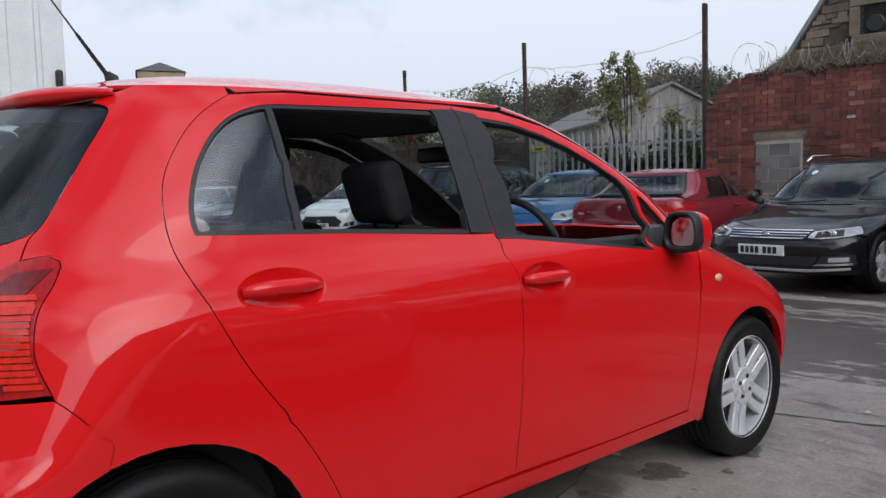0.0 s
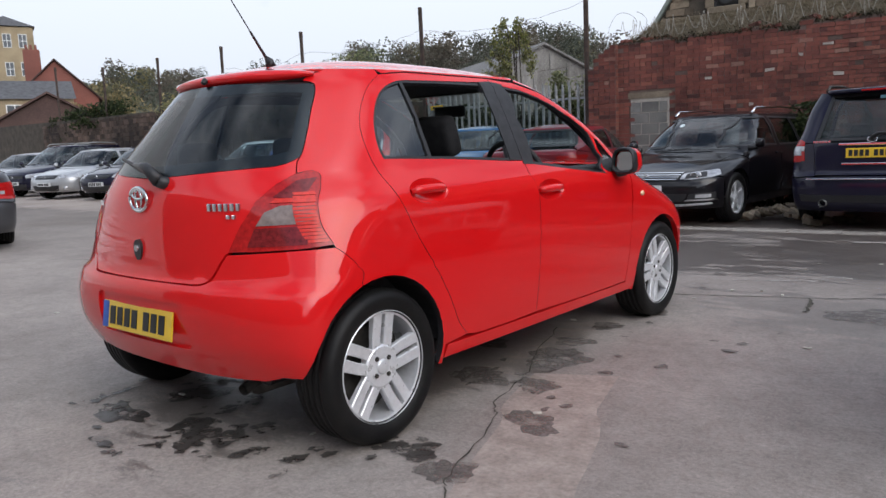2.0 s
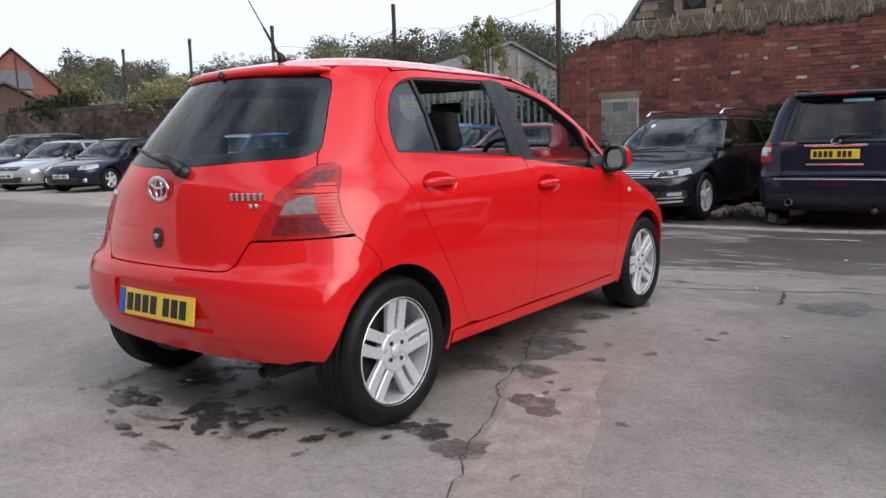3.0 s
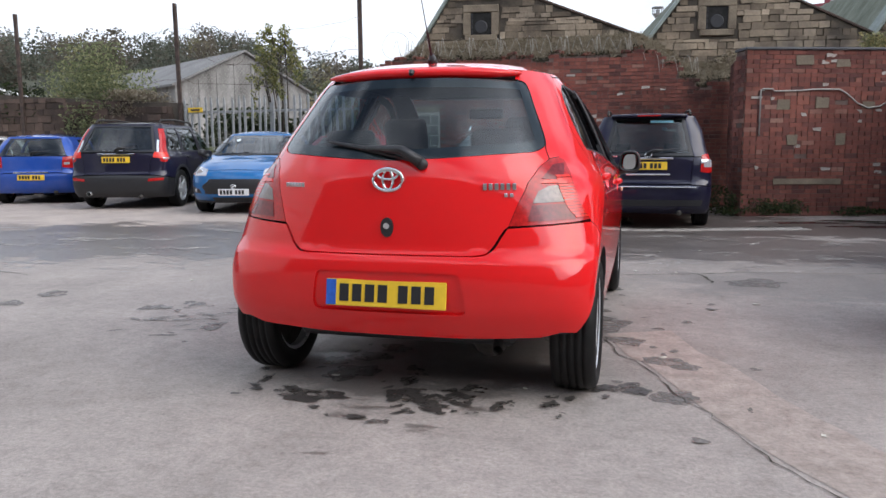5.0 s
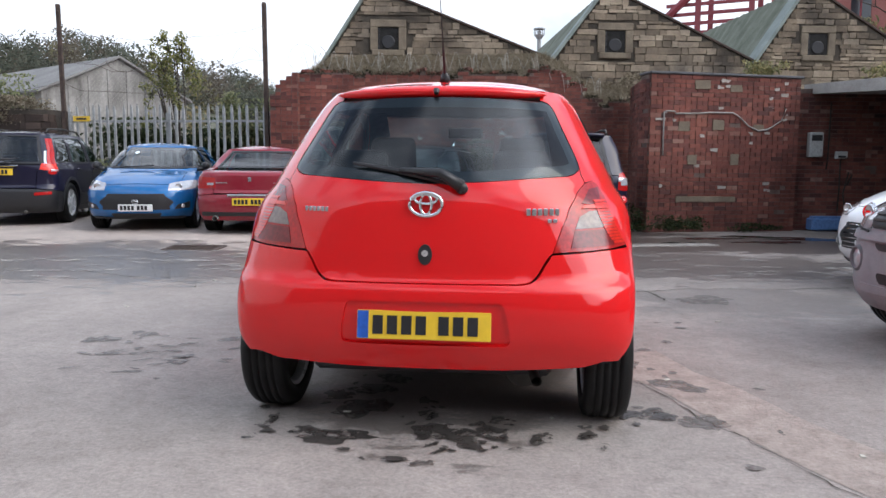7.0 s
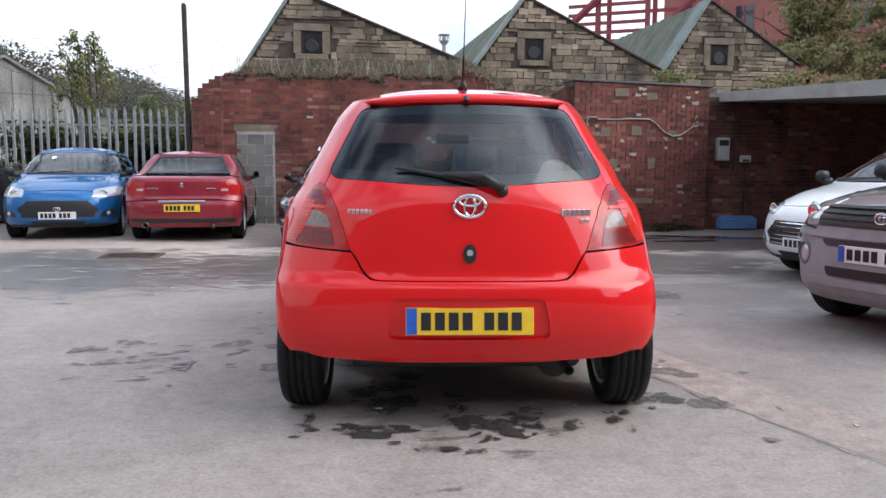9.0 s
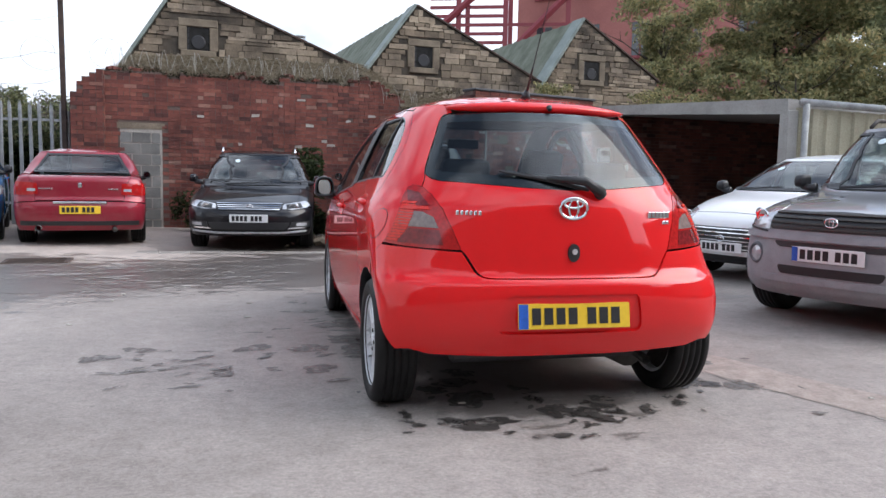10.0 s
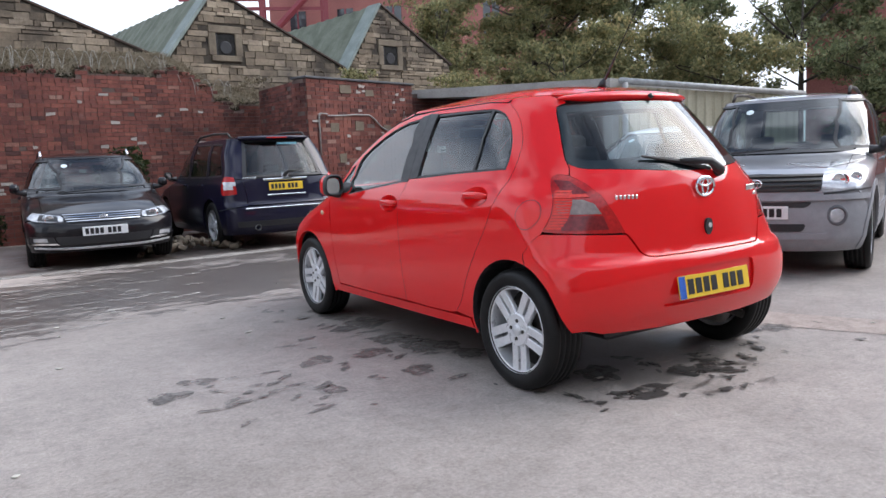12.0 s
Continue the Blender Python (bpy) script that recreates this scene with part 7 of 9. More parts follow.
    for i in range(slats):
        z = z0 + (z1 - z0) * (i + 0.5) / slats
        ga, sl = 1 + (gtop - 1) * (i + 0.5) / slats - 0.02, 0.0045 if chrome_strip else 0.006
        panel(sh, "grille_bar", [F(gw * hw * ga, z - sl), F(gw * hw * ga, z + sl), F(-gw * hw * ga, z + sl), F(-gw * hw * ga, z - sl)], bar_mat or (CHROME if chrome_strip else DARK_METAL), gr, (), 0.08, 0.0, 0.01, 0.014)
    z0, z1, gw = intake
    panel(sh, "air_intake", [F(gw * hw * 0.9, z0), F(gw * hw, z1), F(-gw * hw, z1), F(-gw * hw * 0.9, z0)], BLACK_TRIM, car, (), 0.06, 0.0, 0.01, 0.004, rounds=1)
    if chrome_strip:
        panel(sh, "chrome_lip", [F(0.86 * hw, 0.285), F(0.86 * hw, 0.305), F(0.5 * hw, 0.285), F(-0.5 * hw, 0.285), F(-0.86 * hw, 0.305), F(-0.86 * hw, 0.285), F(-0.5 * hw, 0.262), F(0.5 * hw, 0.262)], ALLOY, car, (), 0.08, 0.0, 0.01, 0.010)
    if fog:
        for sx in (-1, 1):
            zz = (z0 + z1) / 2
            p = Vector(sh.at(sh.back(sh.spot(F(0.70 * hw, zz))[0]), zz))
            bm = bmesh.new()
            lathe(bm, [(0.001, 0.012), (0.04, 0.010), (0.055, 0.0), (0.065, -0.01)], 16, pose(sx * p.x, p.y + 0.004, p.z, 0, 0, 90 - sx * 18))
            part("fog_lamp", bm, LAMP_CLEAR, car, smooth=True)
    bm = bmesh.new()
    by, bz = sh.yf((grille[0] + grille[1]) / 2) + 0.022, (grille[0] + grille[1]) / 2
    tube(bm, [(0.046 * math.cos(a), by, bz + 0.034 * math.sin(a)) for a in np.linspace(0, 2 * math.pi, 25)], 0.006, 6, False)
    tube(bm, [(0.016 * math.cos(a), by, bz + 0.030 * math.sin(a)) for a in np.linspace(0, 2 * math.pi, 17)], 0.004, 6, False)
    tube(bm, [(-0.04, by, bz + 0.010), (0.04, by, bz + 0.010)], 0.004, 6)
    part("round_badge", bm, CHROME, car, "plain chrome badge", smooth=True)
    plate(car, pose(0, sh.yf(plate_f) + 0.014, plate_f, 3, 0, 180), PLATE_WHITE, band, pw)
    if near:
        # black bands by the screens and side glass, and a tax disc
        wide = 0.79 * sh.w(hood + 0.05)
        panel(sh, "screen_band", [F(wide, hood + 0.022), F(wide, hood + 0.050), F(-wide, hood + 0.050), F(-wide, hood + 0.022)], BLACK_TRIM, car, (), 0.05, 0.0, 0.0, 0.002, fine=1.5)
        rs = [R(gx - 0.01, rz), R(gt + 0.01, zt - 0.03), R(-gt - 0.01, zt - 0.03), R(-gx + 0.01, rz)]
        cut = shrink(resample([(a, z * 1.5) for a, z in sh.trace(rs)], 0.05), 0.045)
        panel(sh, "window_band", rs, BLACK_TRIM, rw, ([(a, z / 1.5) for a, z in cut],), 0.05, 0.0, 0.0, 0.002, fine=1.5)
        for flip in (False, True):
            for w in wins:
                panel(sh, "window_seal", w, BLACK_TRIM, car, (shrink(resample(sh.trace(w), 0.05), 0.020),), 0.05, -0.006, 0.0, 0.003, flip=flip)
            # the parting line over the door sills
            panel(sh, "side_strip", [Y(rad + 0.05, 0.43), Y(rad + 0.05, 0.455), Y(wb - rad - 0.04, 0.455), Y(wb - rad - 0.04, 0.43)], lower, car, (), 0.1, 0.0, 0.008, 0.008, flip=flip)
        zs = zt - 0.13
        panel(sh, "tax_disc", [F(0.62 * gt + 0.04 * math.cos(a), zs + 0.026 * math.sin(a)) for a in np.linspace(0, 2 * math.pi, 13)[:-1]], STICKER, car, (), 0.05, 0.0, 0.0, 0.004, "small pale round windscreen sticker")
    if extra:
        extra(car, sh, hw, R0, zt, yrt, gt, plate_r)
    # wheels
    key = (round(wheel, 3), spokes)
    if key not in WHEELS:
        WHEELS[key] = wheel_meshes(wheel, wheel * 0.66, 0.20, spokes, spokes > 8, ALLOY)
    for sx in (-1, 1):
        put_wheel(WHEELS[key], car, sx * (hw - 0.035), 0.0, wheel, 0, 20 * sx, 0)
        put_wheel(WHEELS[key], car, sx * (hw - 0.035), wb, wheel, turn, 5, 0)
    # floor, dash and seats
    bm = bmesh.new()
    box(bm, -0.80 * hw, R0 + 0.25, 0.24, 0.80 * hw, F0 - 0.4, 0.34, 0.02)
    box(bm, -0.78 * hw, R0 + 0.18, 0.34, 0.78 * hw, R0 + 0.26, b - 0.05, 0.02)
    for sx in (-1, 1):
        box(bm, sx * 0.88 * hw - 0.02, 0.45, 0.34, sx * 0.88 * hw + 0.02, cowl - 0.1, b - 0.03, 0.01)
    part("floor_pan", bm, CABIN, car)
    bm = bmesh.new()
    box(bm, -0.80 * hw, cowl - 0.50, 0.60, 0.80 * hw, cowl - 0.04, hood - 0.02, 0.06, seg=2)
    part("dashboard", bm, CABIN, car, smooth=True)
    for sx in (-1, 1):
        seat(car, sx * 0.42 * hw, yB - 0.12, 0.42, 0.48, 0.58, 18)
    bm = bmesh.new()
    box(bm, -0.72 * hw, 0.30, 0.40, 0.72 * hw, 0.80, 0.60, 0.06, seg=2)
    box(bm, -0.72 * hw, 0.14, 0.50, 0.72 * hw, 0.30, b + 0.08, 0.06, seg=2)
    part("rear_bench", bm, SEAT_CLOTH, car, smooth=True)
    return car


def marks(car, sh, x0, x1, z0, z1, k, mat, end="r"):
    """Plain raised bars where a name stands."""
    for i in range(k):
        a = x0 + (x1 - x0) * i / k
        y = sh.at(sh.back(sh.spot((end, a, z0))[0]), (z0 + z1) / 2)[1]
        bm = bmesh.new()
        box(bm, a, y - 0.012, z0, a + (x1 - x0) / k * 0.7, y + 0.004, z1, 0.002)
        part("badge_bar", bm, mat, car)


def fr(x, z):
    return ("f", x, z)


def rr(x, z):
    return ("r", x, z)


def estate_extra(car, sh, hw, R0, zt, yrt, gt, plate_r):
    """Fog slots with chrome lips in the bumper corners, and dark inner lamps."""
    for flip in (False, True):
        s = panel(sh, "fog_slot", [fr(0.60 * hw, 0.345), fr(0.64 * hw, 0.42), fr(0.90 * hw, 0.435), fr(0.90 * hw, 0.355)], BLACK_TRIM, car, (), 0.05, 0.0, 0.006, 0.006, "dark fog lamp slot", flip=flip)
        panel(sh, "chrome_edge", [fr(0.56 * hw, 0.325), fr(0.60 * hw, 0.345), fr(0.90 * hw, 0.355), fr(0.91 * hw, 0.335)], CHROME, s, (), 0.05, 0.0, 0.006, 0.010, flip=flip)
        panel(sh, "fog_lens", [fr(0.70 * hw, 0.365), fr(0.71 * hw, 0.41), fr(0.86 * hw, 0.415), fr(0.86 * hw, 0.37)], LAMP_CLEAR, s, (), 0.05, 0.0, 0.004, 0.010, flip=flip)
        panel(sh, "lamp_bezel", [fr(0.56 * hw, 0.605), fr(0.56 * hw, 0.66), fr(0.76 * hw, 0.685), fr(0.80 * hw, 0.625)], BLACK_TRIM, car, (), 0.05, 0.0, 0.003, 0.011, flip=flip)
        p = Vector(sh.at(sh.back(sh.spot(fr(0.70 * hw, 0.648))[0]), 0.648))
        bm = bmesh.new()
        lathe(bm, [(0.001, 0.014), (0.024, 0.012), (0.034, 0.004), (0.040, -0.004)], 16, pose(-p.x if flip else p.x, p.y + 0.012, p.z, 0, 0, 90))
        part("lamp_lens", bm, LAMP_CLEAR, car, smooth=True)


def off_road_tail(car, sh, hw, R0, zt, yrt, gt, plate_r):
    """Roof spoiler with a brake light, chrome strips, bumper bands, sticker and twin pipes."""
    bm = bmesh.new()
    rows = []
    for k in np.linspace(-1, 1, 17):
        x, y0 = (gt + 0.05) * k, yrt - 0.13 + 0.10 * abs(k) ** 3
        rows.append([bm.verts.new(p) for p in ((x, y0 + 0.30, zt + 0.045 * (1 - k * k) + 0.012), (x, y0 + 0.05, zt + 0.030), (x, y0, zt + 0.012), (x, y0 + 0.02, zt - 0.022), (x, y0 + 0.22, zt - 0.020))])
    for r0, r1 in zip(rows, rows[1:]):
        for i in range(5):
            bm.faces.new((r0[i], r1[i], r1[(i + 1) % 5], r0[(i + 1) % 5]))
    bm.faces.new(rows[0])
    bm.faces.new(rows[-1][::-1])
    bmesh.ops.recalc_face_normals(bm, faces=bm.faces)
    s = part("spoiler", bm, NAVY_PAINT, car, smooth=True)
    bm = bmesh.new()
    box(bm, -0.16, yrt - 0.137, zt - 0.008, 0.16, yrt - 0.12, zt + 0.012, 0.004)
    part("brake_strip", bm, LAMP_RED, s)
    for nm, z, w, t in (("chrome_strip", plate_r - 0.125, 0.30, 0.012), ("bumper_line", 0.605, 0.66, 0.007)):
        bm = bmesh.new()
        box(bm, -w, -0.012, -t, w, 0.012, t, 0.005)
        part(nm, bm, CHROME, car, m=pose(0, sh.yr(z) - 0.010, z))
    panel(sh, "bumper_step", [rr(0.80 * hw, 0.34), rr(0.82 * hw, 0.42), rr(-0.82 * hw, 0.42), rr(-0.80 * hw, 0.34)], BLACK_TRIM, car, (), 0.08, 0.0, 0.01, 0.010, "black bumper step")
    bm = bmesh.new()
    tube(bm, [(0.050 * math.cos(a), sh.yr(plate_r + 0.15) - 0.014, plate_r + 0.15 + 0.028 * math.sin(a)) for a in np.linspace(0, 2 * math.pi, 21)], 0.008, 6, False)
    part("oval_badge", bm, CHROME, car, "plain chrome oval badge", smooth=True)
    marks(car, sh, -0.62, -0.42, plate_r + 0.12, plate_r + 0.145, 6, CHROME)
    panel(sh, "sticker", [rr(0.02, zt - 0.10), rr(0.02, zt - 0.065), rr(0.34, zt - 0.065), rr(0.34, zt - 0.10)], STICKER_BLUE, car, (), 0.08, 0.0, 0.0, 0.004, "pale blue window sticker")
    for flip in (False, True):
        panel(sh, "lamp_band", [rr(0.785 * hw, 0.93), rr(0.785 * hw, 0.985), rr(0.925 * hw, 0.985), rr(0.925 * hw, 0.93)], LAMP_CLEAR, car, (), 0.05, 0.0, 0.004, 0.012, "clear lamp band", flip=flip)
    bm = bmesh.new()
    tube(bm, [(-0.46, R0 + 0.25, 0.33), (-0.48, R0 - 0.015, 0.325)], [0.034, 0.042], 14, False)
    part("tailpipe", bm, GALV, car, smooth=True)


def off_road_face(car, sh, hw, R0, zt, yrt, gt, plate_r):
    """Deep head lamps with two bowls, a bumper ledge and a lower intake."""
    for flip in (False, True):
        for fx, z, r in ((0.70, 0.82, 0.050), (0.83, 0.835, 0.042)):
            p = Vector(sh.at(sh.back(sh.spot(fr(fx * hw, z))[0]), z))
            bm = bmesh.new()
            lathe(bm, [(0.001, -0.004), (r * 0.55, 0.0), (r * 0.85, 0.014), (r, 0.020), (r * 1.1, 0.012)], 18, pose(-p.x if flip else p.x, p.y + 0.004, p.z, 0, 0, 90 + (20 if flip else -20)))
            part("lamp_bowl", bm, CHROME, car, smooth=True)
        panel(sh, "lamp_rim", [fr(0.585 * hw, 0.70), fr(0.585 * hw, 0.715), fr(0.94 * hw, 0.745), fr(0.94 * hw, 0.73)], BLACK_TRIM, car, (), 0.05, 0.0, 0.004, 0.010, flip=flip)
        p = Vector(sh.at(sh.back(sh.spot(fr(0.70 * hw, 0.53))[0]), 0.53))
        turn = pose(-p.x if flip else p.x, p.y, p.z, 0, 0, 90 + (22 if flip else -22))
        bm = bmesh.new()
        lathe(bm, [(0.058, -0.012), (0.062, 0.012), (0.070, 0.016), (0.084, 0.004), (0.090, -0.012)], 22, turn)
        s = part("fog_ring", bm, CLADDING_DARK, car, smooth=True)
        bm = bmesh.new()
        lathe(bm, [(0.001, 0.014), (0.035, 0.011), (0.058, 0.002)], 22, turn)
        part("fog_lamp", bm, LAMP_CLEAR, s, smooth=True)
    panel(sh, "bumper_ledge", [fr(0.93 * hw, 0.655), fr(0.93 * hw, 0.70), fr(-0.93 * hw, 0.70), fr(-0.93 * hw, 0.655)], CLADDING, car, (), 0.08, 0.0, 0.03, 0.022, "grey bumper ledge")
    panel(sh, "lower_intake", [fr(0.42 * hw, 0.40), fr(0.45 * hw, 0.465), fr(-0.45 * hw, 0.465), fr(-0.42 * hw, 0.40)], BLACK_TRIM, car, (), 0.06, 0.0, 0.006, 0.006, rounds=1)
    panel(sh, "skid_lip", [fr(0.62 * hw, 0.335), fr(0.62 * hw, 0.385), fr(-0.62 * hw, 0.385), fr(-0.62 * hw, 0.335)], CLADDING, car, (), 0.08, 0.0, 0.015, 0.010)


def hatch_face(car, sh, hw, R0, zt, yrt, gt, plate_r):
    """Fog pockets in the bumper corners, a lower lip, and pointed ends to the grille."""
    for flip in (False, True):
        s = panel(sh, "fog_pocket", [fr(0.66 * hw, 0.355), fr(0.72 * hw, 0.43), fr(0.90 * hw, 0.475), fr(0.89 * hw, 0.37)], BLACK_TRIM, car, (), 0.05, 0.0, 0.005, 0.005, flip=flip)
        p = Vector(sh.at(sh.back(sh.spot(fr(0.80 * hw, 0.405))[0]), 0.405))
        bm = bmesh.new()
        lathe(bm, [(0.001, 0.010), (0.026, 0.008), (0.034, 0.0)], 14, pose(-p.x if flip else p.x, p.y + 0.008, p.z, 0, 0, 90 + (35 if flip else -35)))
        part("fog_lamp", bm, LAMP_CLEAR, s, smooth=True)
        panel(sh, "grille_end", [fr(0.55 * hw, 0.37), fr(0.51 * hw, 0.57), fr(0.66 * hw, 0.47)], BLACK_TRIM, car, (), 0.05, 0.0, 0.006, 0.005, flip=flip, rounds=1)
    panel(sh, "lower_lip", [fr(0.80 * hw, 0.205), fr(0.82 * hw, 0.235), fr(-0.82 * hw, 0.235), fr(-0.80 * hw, 0.205)], BLACK_TRIM, car, (), 0.08, 0.0, 0.015, 0.010)


def coupe_tail(car, sh, hw, R0, zt, yrt, gt, plate_r):
    """A pale badge, script bars, a bumper line and a tailpipe."""
    bm = bmesh.new()
    box(bm, -0.026, -0.012, -0.036, 0.026, 0.006, 0.036, 0.010)
    part("boot_badge", bm, CHROME, car, "plain pale badge", m=pose(0, sh.yr(0.86) - 0.004, 0.86))
    marks(car, sh, -0.52, -0.34, 0.80, 0.818, 7, CHROME)
    marks(car, sh, 0.36, 0.50, 0.80, 0.818, 4, CHROME)
    panel(sh, "bumper_band", [rr(0.86 * hw, 0.30), rr(0.86 * hw, 0.36), rr(-0.86 * hw, 0.36), rr(-0.86 * hw, 0.30)], BLACK_TRIM, car, (), 0.08, 0.0, 0.008, 0.006)
    bm = bmesh.new()
    tube(bm, [(-0.52, R0 + 0.25, 0.27), (-0.53, R0 - 0.01, 0.265)], [0.032, 0.040], 14, False)
    part("tailpipe", bm, GALV, car, smooth=True)


def sport_tail(car, sh, hw, R0, zt, yrt, gt, plate_r):
    """Low red lenses in the bumper, a row of badge bars, a bright bumper line."""
    for flip in (False, True):
        panel(sh, "bumper_lens", [rr(0.62 * hw, 0.52), rr(0.62 * hw, 0.57), rr(0.88 * hw, 0.59), rr(0.88 * hw, 0.54)], LAMP_RED, car, (), 0.06, 0.0, 0.006, 0.010, flip=flip)
        panel(sh, "lamp_foot", [rr(0.70 * hw, 0.96), rr(0.72 * hw, 1.06), rr(0.95 * hw, 1.05), rr(0.95 * hw, 0.93)], LAMP_BRIGHT, car, (), 0.05, 0.0, 0.006, 0.010, "bright red lower lamp", flip=flip)
    marks(car, sh, -0.26, 0.26, plate_r + 0.15, plate_r + 0.175, 5, CHROME)
    bm = bmesh.new()
    tube(bm, [(-0.50, R0 + 0.25, 0.30), (-0.51, R0 - 0.01, 0.295)], [0.034, 0.042], 14, False)
    part("tailpipe", bm, GALV, car, smooth=True)


STICKER = plain_mat("pale_sticker", (0.62, 0.72, 0.74), 0.5)
STICKER_BLUE = plain_mat("pale_blue_sticker", (0.25, 0.52, 0.62), 0.5)
CLADDING_DARK = rough_mat("dark_plastic_cladding", (0.09, 0.09, 0.10), (0.13, 0.13, 0.14), 8, 200, 0.55, 0.1, 0.001)


def face_in(x, y, h, L, wb, fo):
    """Nose-in parking: the tail's middle at (x, y), the car's axis turned h degrees clockwise from +y."""
    a = radians(h)
    ro = L - wb - fo
    px, py = x + ro * math.sin(a), y + ro * math.cos(a)
    return pose(px, py, ground_z(px, py), 0, 0, -h)


def face_out(x, y, h, L, wb, fo):
    """Tail-in parking: the nose's middle at (x, y); the car reaches back along h degrees clockwise from +y."""
    a = radians(h)
    k = wb + fo
    px, py = x + k * math.sin(a), y + k * math.cos(a)
    return pose(px, py, ground_z(x, y), 0, 0, 180 - h)


def fleet():
    d = dict(L=4.77, W=1.82, H=1.50, wb=2.71, fo=0.90)
    other_car(face_out(-1.53, 7.28, 3.5, 4.77, 2.71, 0.90), "estate_car", "glossy black estate car with chrome grille bars, parked by the wall", BLACK_PAINT, **d, belt=0.94, hood=0.90, nose=0.66,
              grille=(0.585, 0.685, 0.46), slats=4, chrome_strip=True, intake=(0.32, 0.42, 0.62), lamp_f=(0.585, 0.685, 0.50, 0.55), rails=CHROME, plate_f=0.475, spokes=5, wheel=0.325, fog=False, near=True, extra=estate_extra)
    d = dict(L=4.35, W=1.82, H=1.68, wb=2.63, fo=0.85)
    other_car(face_in(1.02, 7.62, -1.0, 4.35, 2.63, 0.85), "off_road_car", "dark navy four-wheel-drive car with roof rails, parked nose to the wall", NAVY_PAINT, **d, belt=1.02, hood=1.00, nose=0.80,
              lamp_r=(0.80, 1.06, 0.78, 0.32), rails=DARK_METAL, plate_r=0.90, wheel=0.345, lean=0.30, spokes=6, glass=REAR_GLASS, near=True, extra=off_road_tail, mirror_mat=BLACK_TRIM, rear_w=0.72, cab=0.73)
    d = dict(L=4.35, W=1.76, H=1.42, wb=2.61, fo=0.90)
    other_car(face_in(-3.82, 7.85, -9, 4.35, 2.61, 0.90), "coupe_car", "dark red coupe car with a short boot, parked by the fence", DARKRED_PAINT, **d, belt=0.93, hood=0.90, tail="saloon", third="coupe", deck=1.0,
              lamp_r=(0.72, 0.90, 0.60, 0.38), plate_r=0.52, wheel=0.315, spokes=5, near=True, extra=coupe_tail)
    d = dict(L=3.95, W=1.72, H=1.47, wb=2.49, fo=0.80)
    fiesta = dict(belt=0.97, hood=0.98, nose=0.74, cowl=2.30, screen=1.45, grille=(0.35, 0.60, 0.60), gtop=0.84, intake=(0.23, 0.29, 0.45), lamp_f=(0.64, 0.78, 0.56, 0.80), plate_f=0.38, wheel=0.305, spokes=7, third=False, fog=False, near=True, extra=hatch_face, mirror_mat=BLACK_TRIM)
    other_car(face_out(-5.72, 7.95, -15, 3.95, 2.49, 0.80), "small_hatchback", "bright metallic blue small hatchback, nose facing the yard", BLUE_PAINT, **d, **fiesta)
    d2 = dict(L=4.63, W=1.89, H=1.66, wb=2.77, fo=0.92)
    other_car(face_in(-8.45, 8.45, -15, 4.63, 2.77, 0.92), "sport_utility_car", "dark blue tall sport utility car with high red tail lamps", NAVY_PAINT, **d2, belt=1.04, hood=1.0, nose=0.80, lamp_r=(0.88, 1.04, 0.82, 0.26), tall=True,
              plate_r=0.92, wheel=0.36, lean=0.35, lower=BLACK_TRIM, rails=DARK_METAL, spokes=5, near=True, extra=sport_tail, cab=0.72)
    d2 = dict(L=4.03, W=1.75, H=1.46, wb=2.54, fo=0.85)
    other_car(face_in(-11.2, 9.35, -24, 4.03, 2.54, 0.85), "small_hatchback", "royal blue small hatchback parked nose to the wall", ROYAL_PAINT, **d2, belt=0.98, lamp_r=(0.74, 0.98, 0.66, 0.35), plate_r=0.55, wheel=0.305, third=False)
    other_car(face_out(-13.2, 8.9, -26, 3.95, 2.49, 0.80), "small_hatchback", "white small hatchback, nose facing the yard", WHITE_PAINT, **d, **fiesta)
    # right of the yard
    d3 = dict(L=4.20, W=1.74, H=1.67, wb=2.49, fo=0.78)
    other_car(face_out(2.66, 1.10, 65, 4.20, 2.49, 0.78), "off_road_car", "silver-grey four-wheel-drive car with pale plastic lower bumper", GREY_PAINT, **d3, belt=1.03, hood=1.02, nose=0.86, cowl=2.12, screen=1.50,
              lower=CLADDING, grille=(0.73, 0.87, 0.56), gtop=1.04, slats=4, intake=(0.60, 0.645, 0.50), lamp_f=(0.71, 0.93, 0.57, 0.50), plate_f=0.56, band=True, wheel=0.345, rails=DARK_METAL, spokes=5, lamp_r=(0.85, 1.2, 0.8, 0.2), near=True, extra=off_road_face, mirror_mat=BLACK_TRIM, fog=False, cab=0.77)
    other_car(face_out(3.55, 3.75, 69, 3.95, 2.49, 0.80), "small_hatchback", "white small hatchback with a slatted grille, nose facing the yard", WHITE_PAINT, **d, **fiesta, slats=6, bar_mat=CHROME)
    # left of the yard
    d4 = dict(L=4.82, W=1.82, H=1.45, wb=2.85, fo=0.84)
    other_car(face_in(-7.83, 1.13, -76, 4.82, 2.85, 0.84), "saloon_car", "grey metallic saloon car seen from behind, parked by the clad building", DARKGREY_PAINT, **d4, belt=0.93, hood=0.90, tail="saloon", third=False, deck=1.02,
              lamp_r=(0.66, 0.88, 0.66, 0.40), plate_r=0.76, wheel=0.325, spokes=7)


fleet()


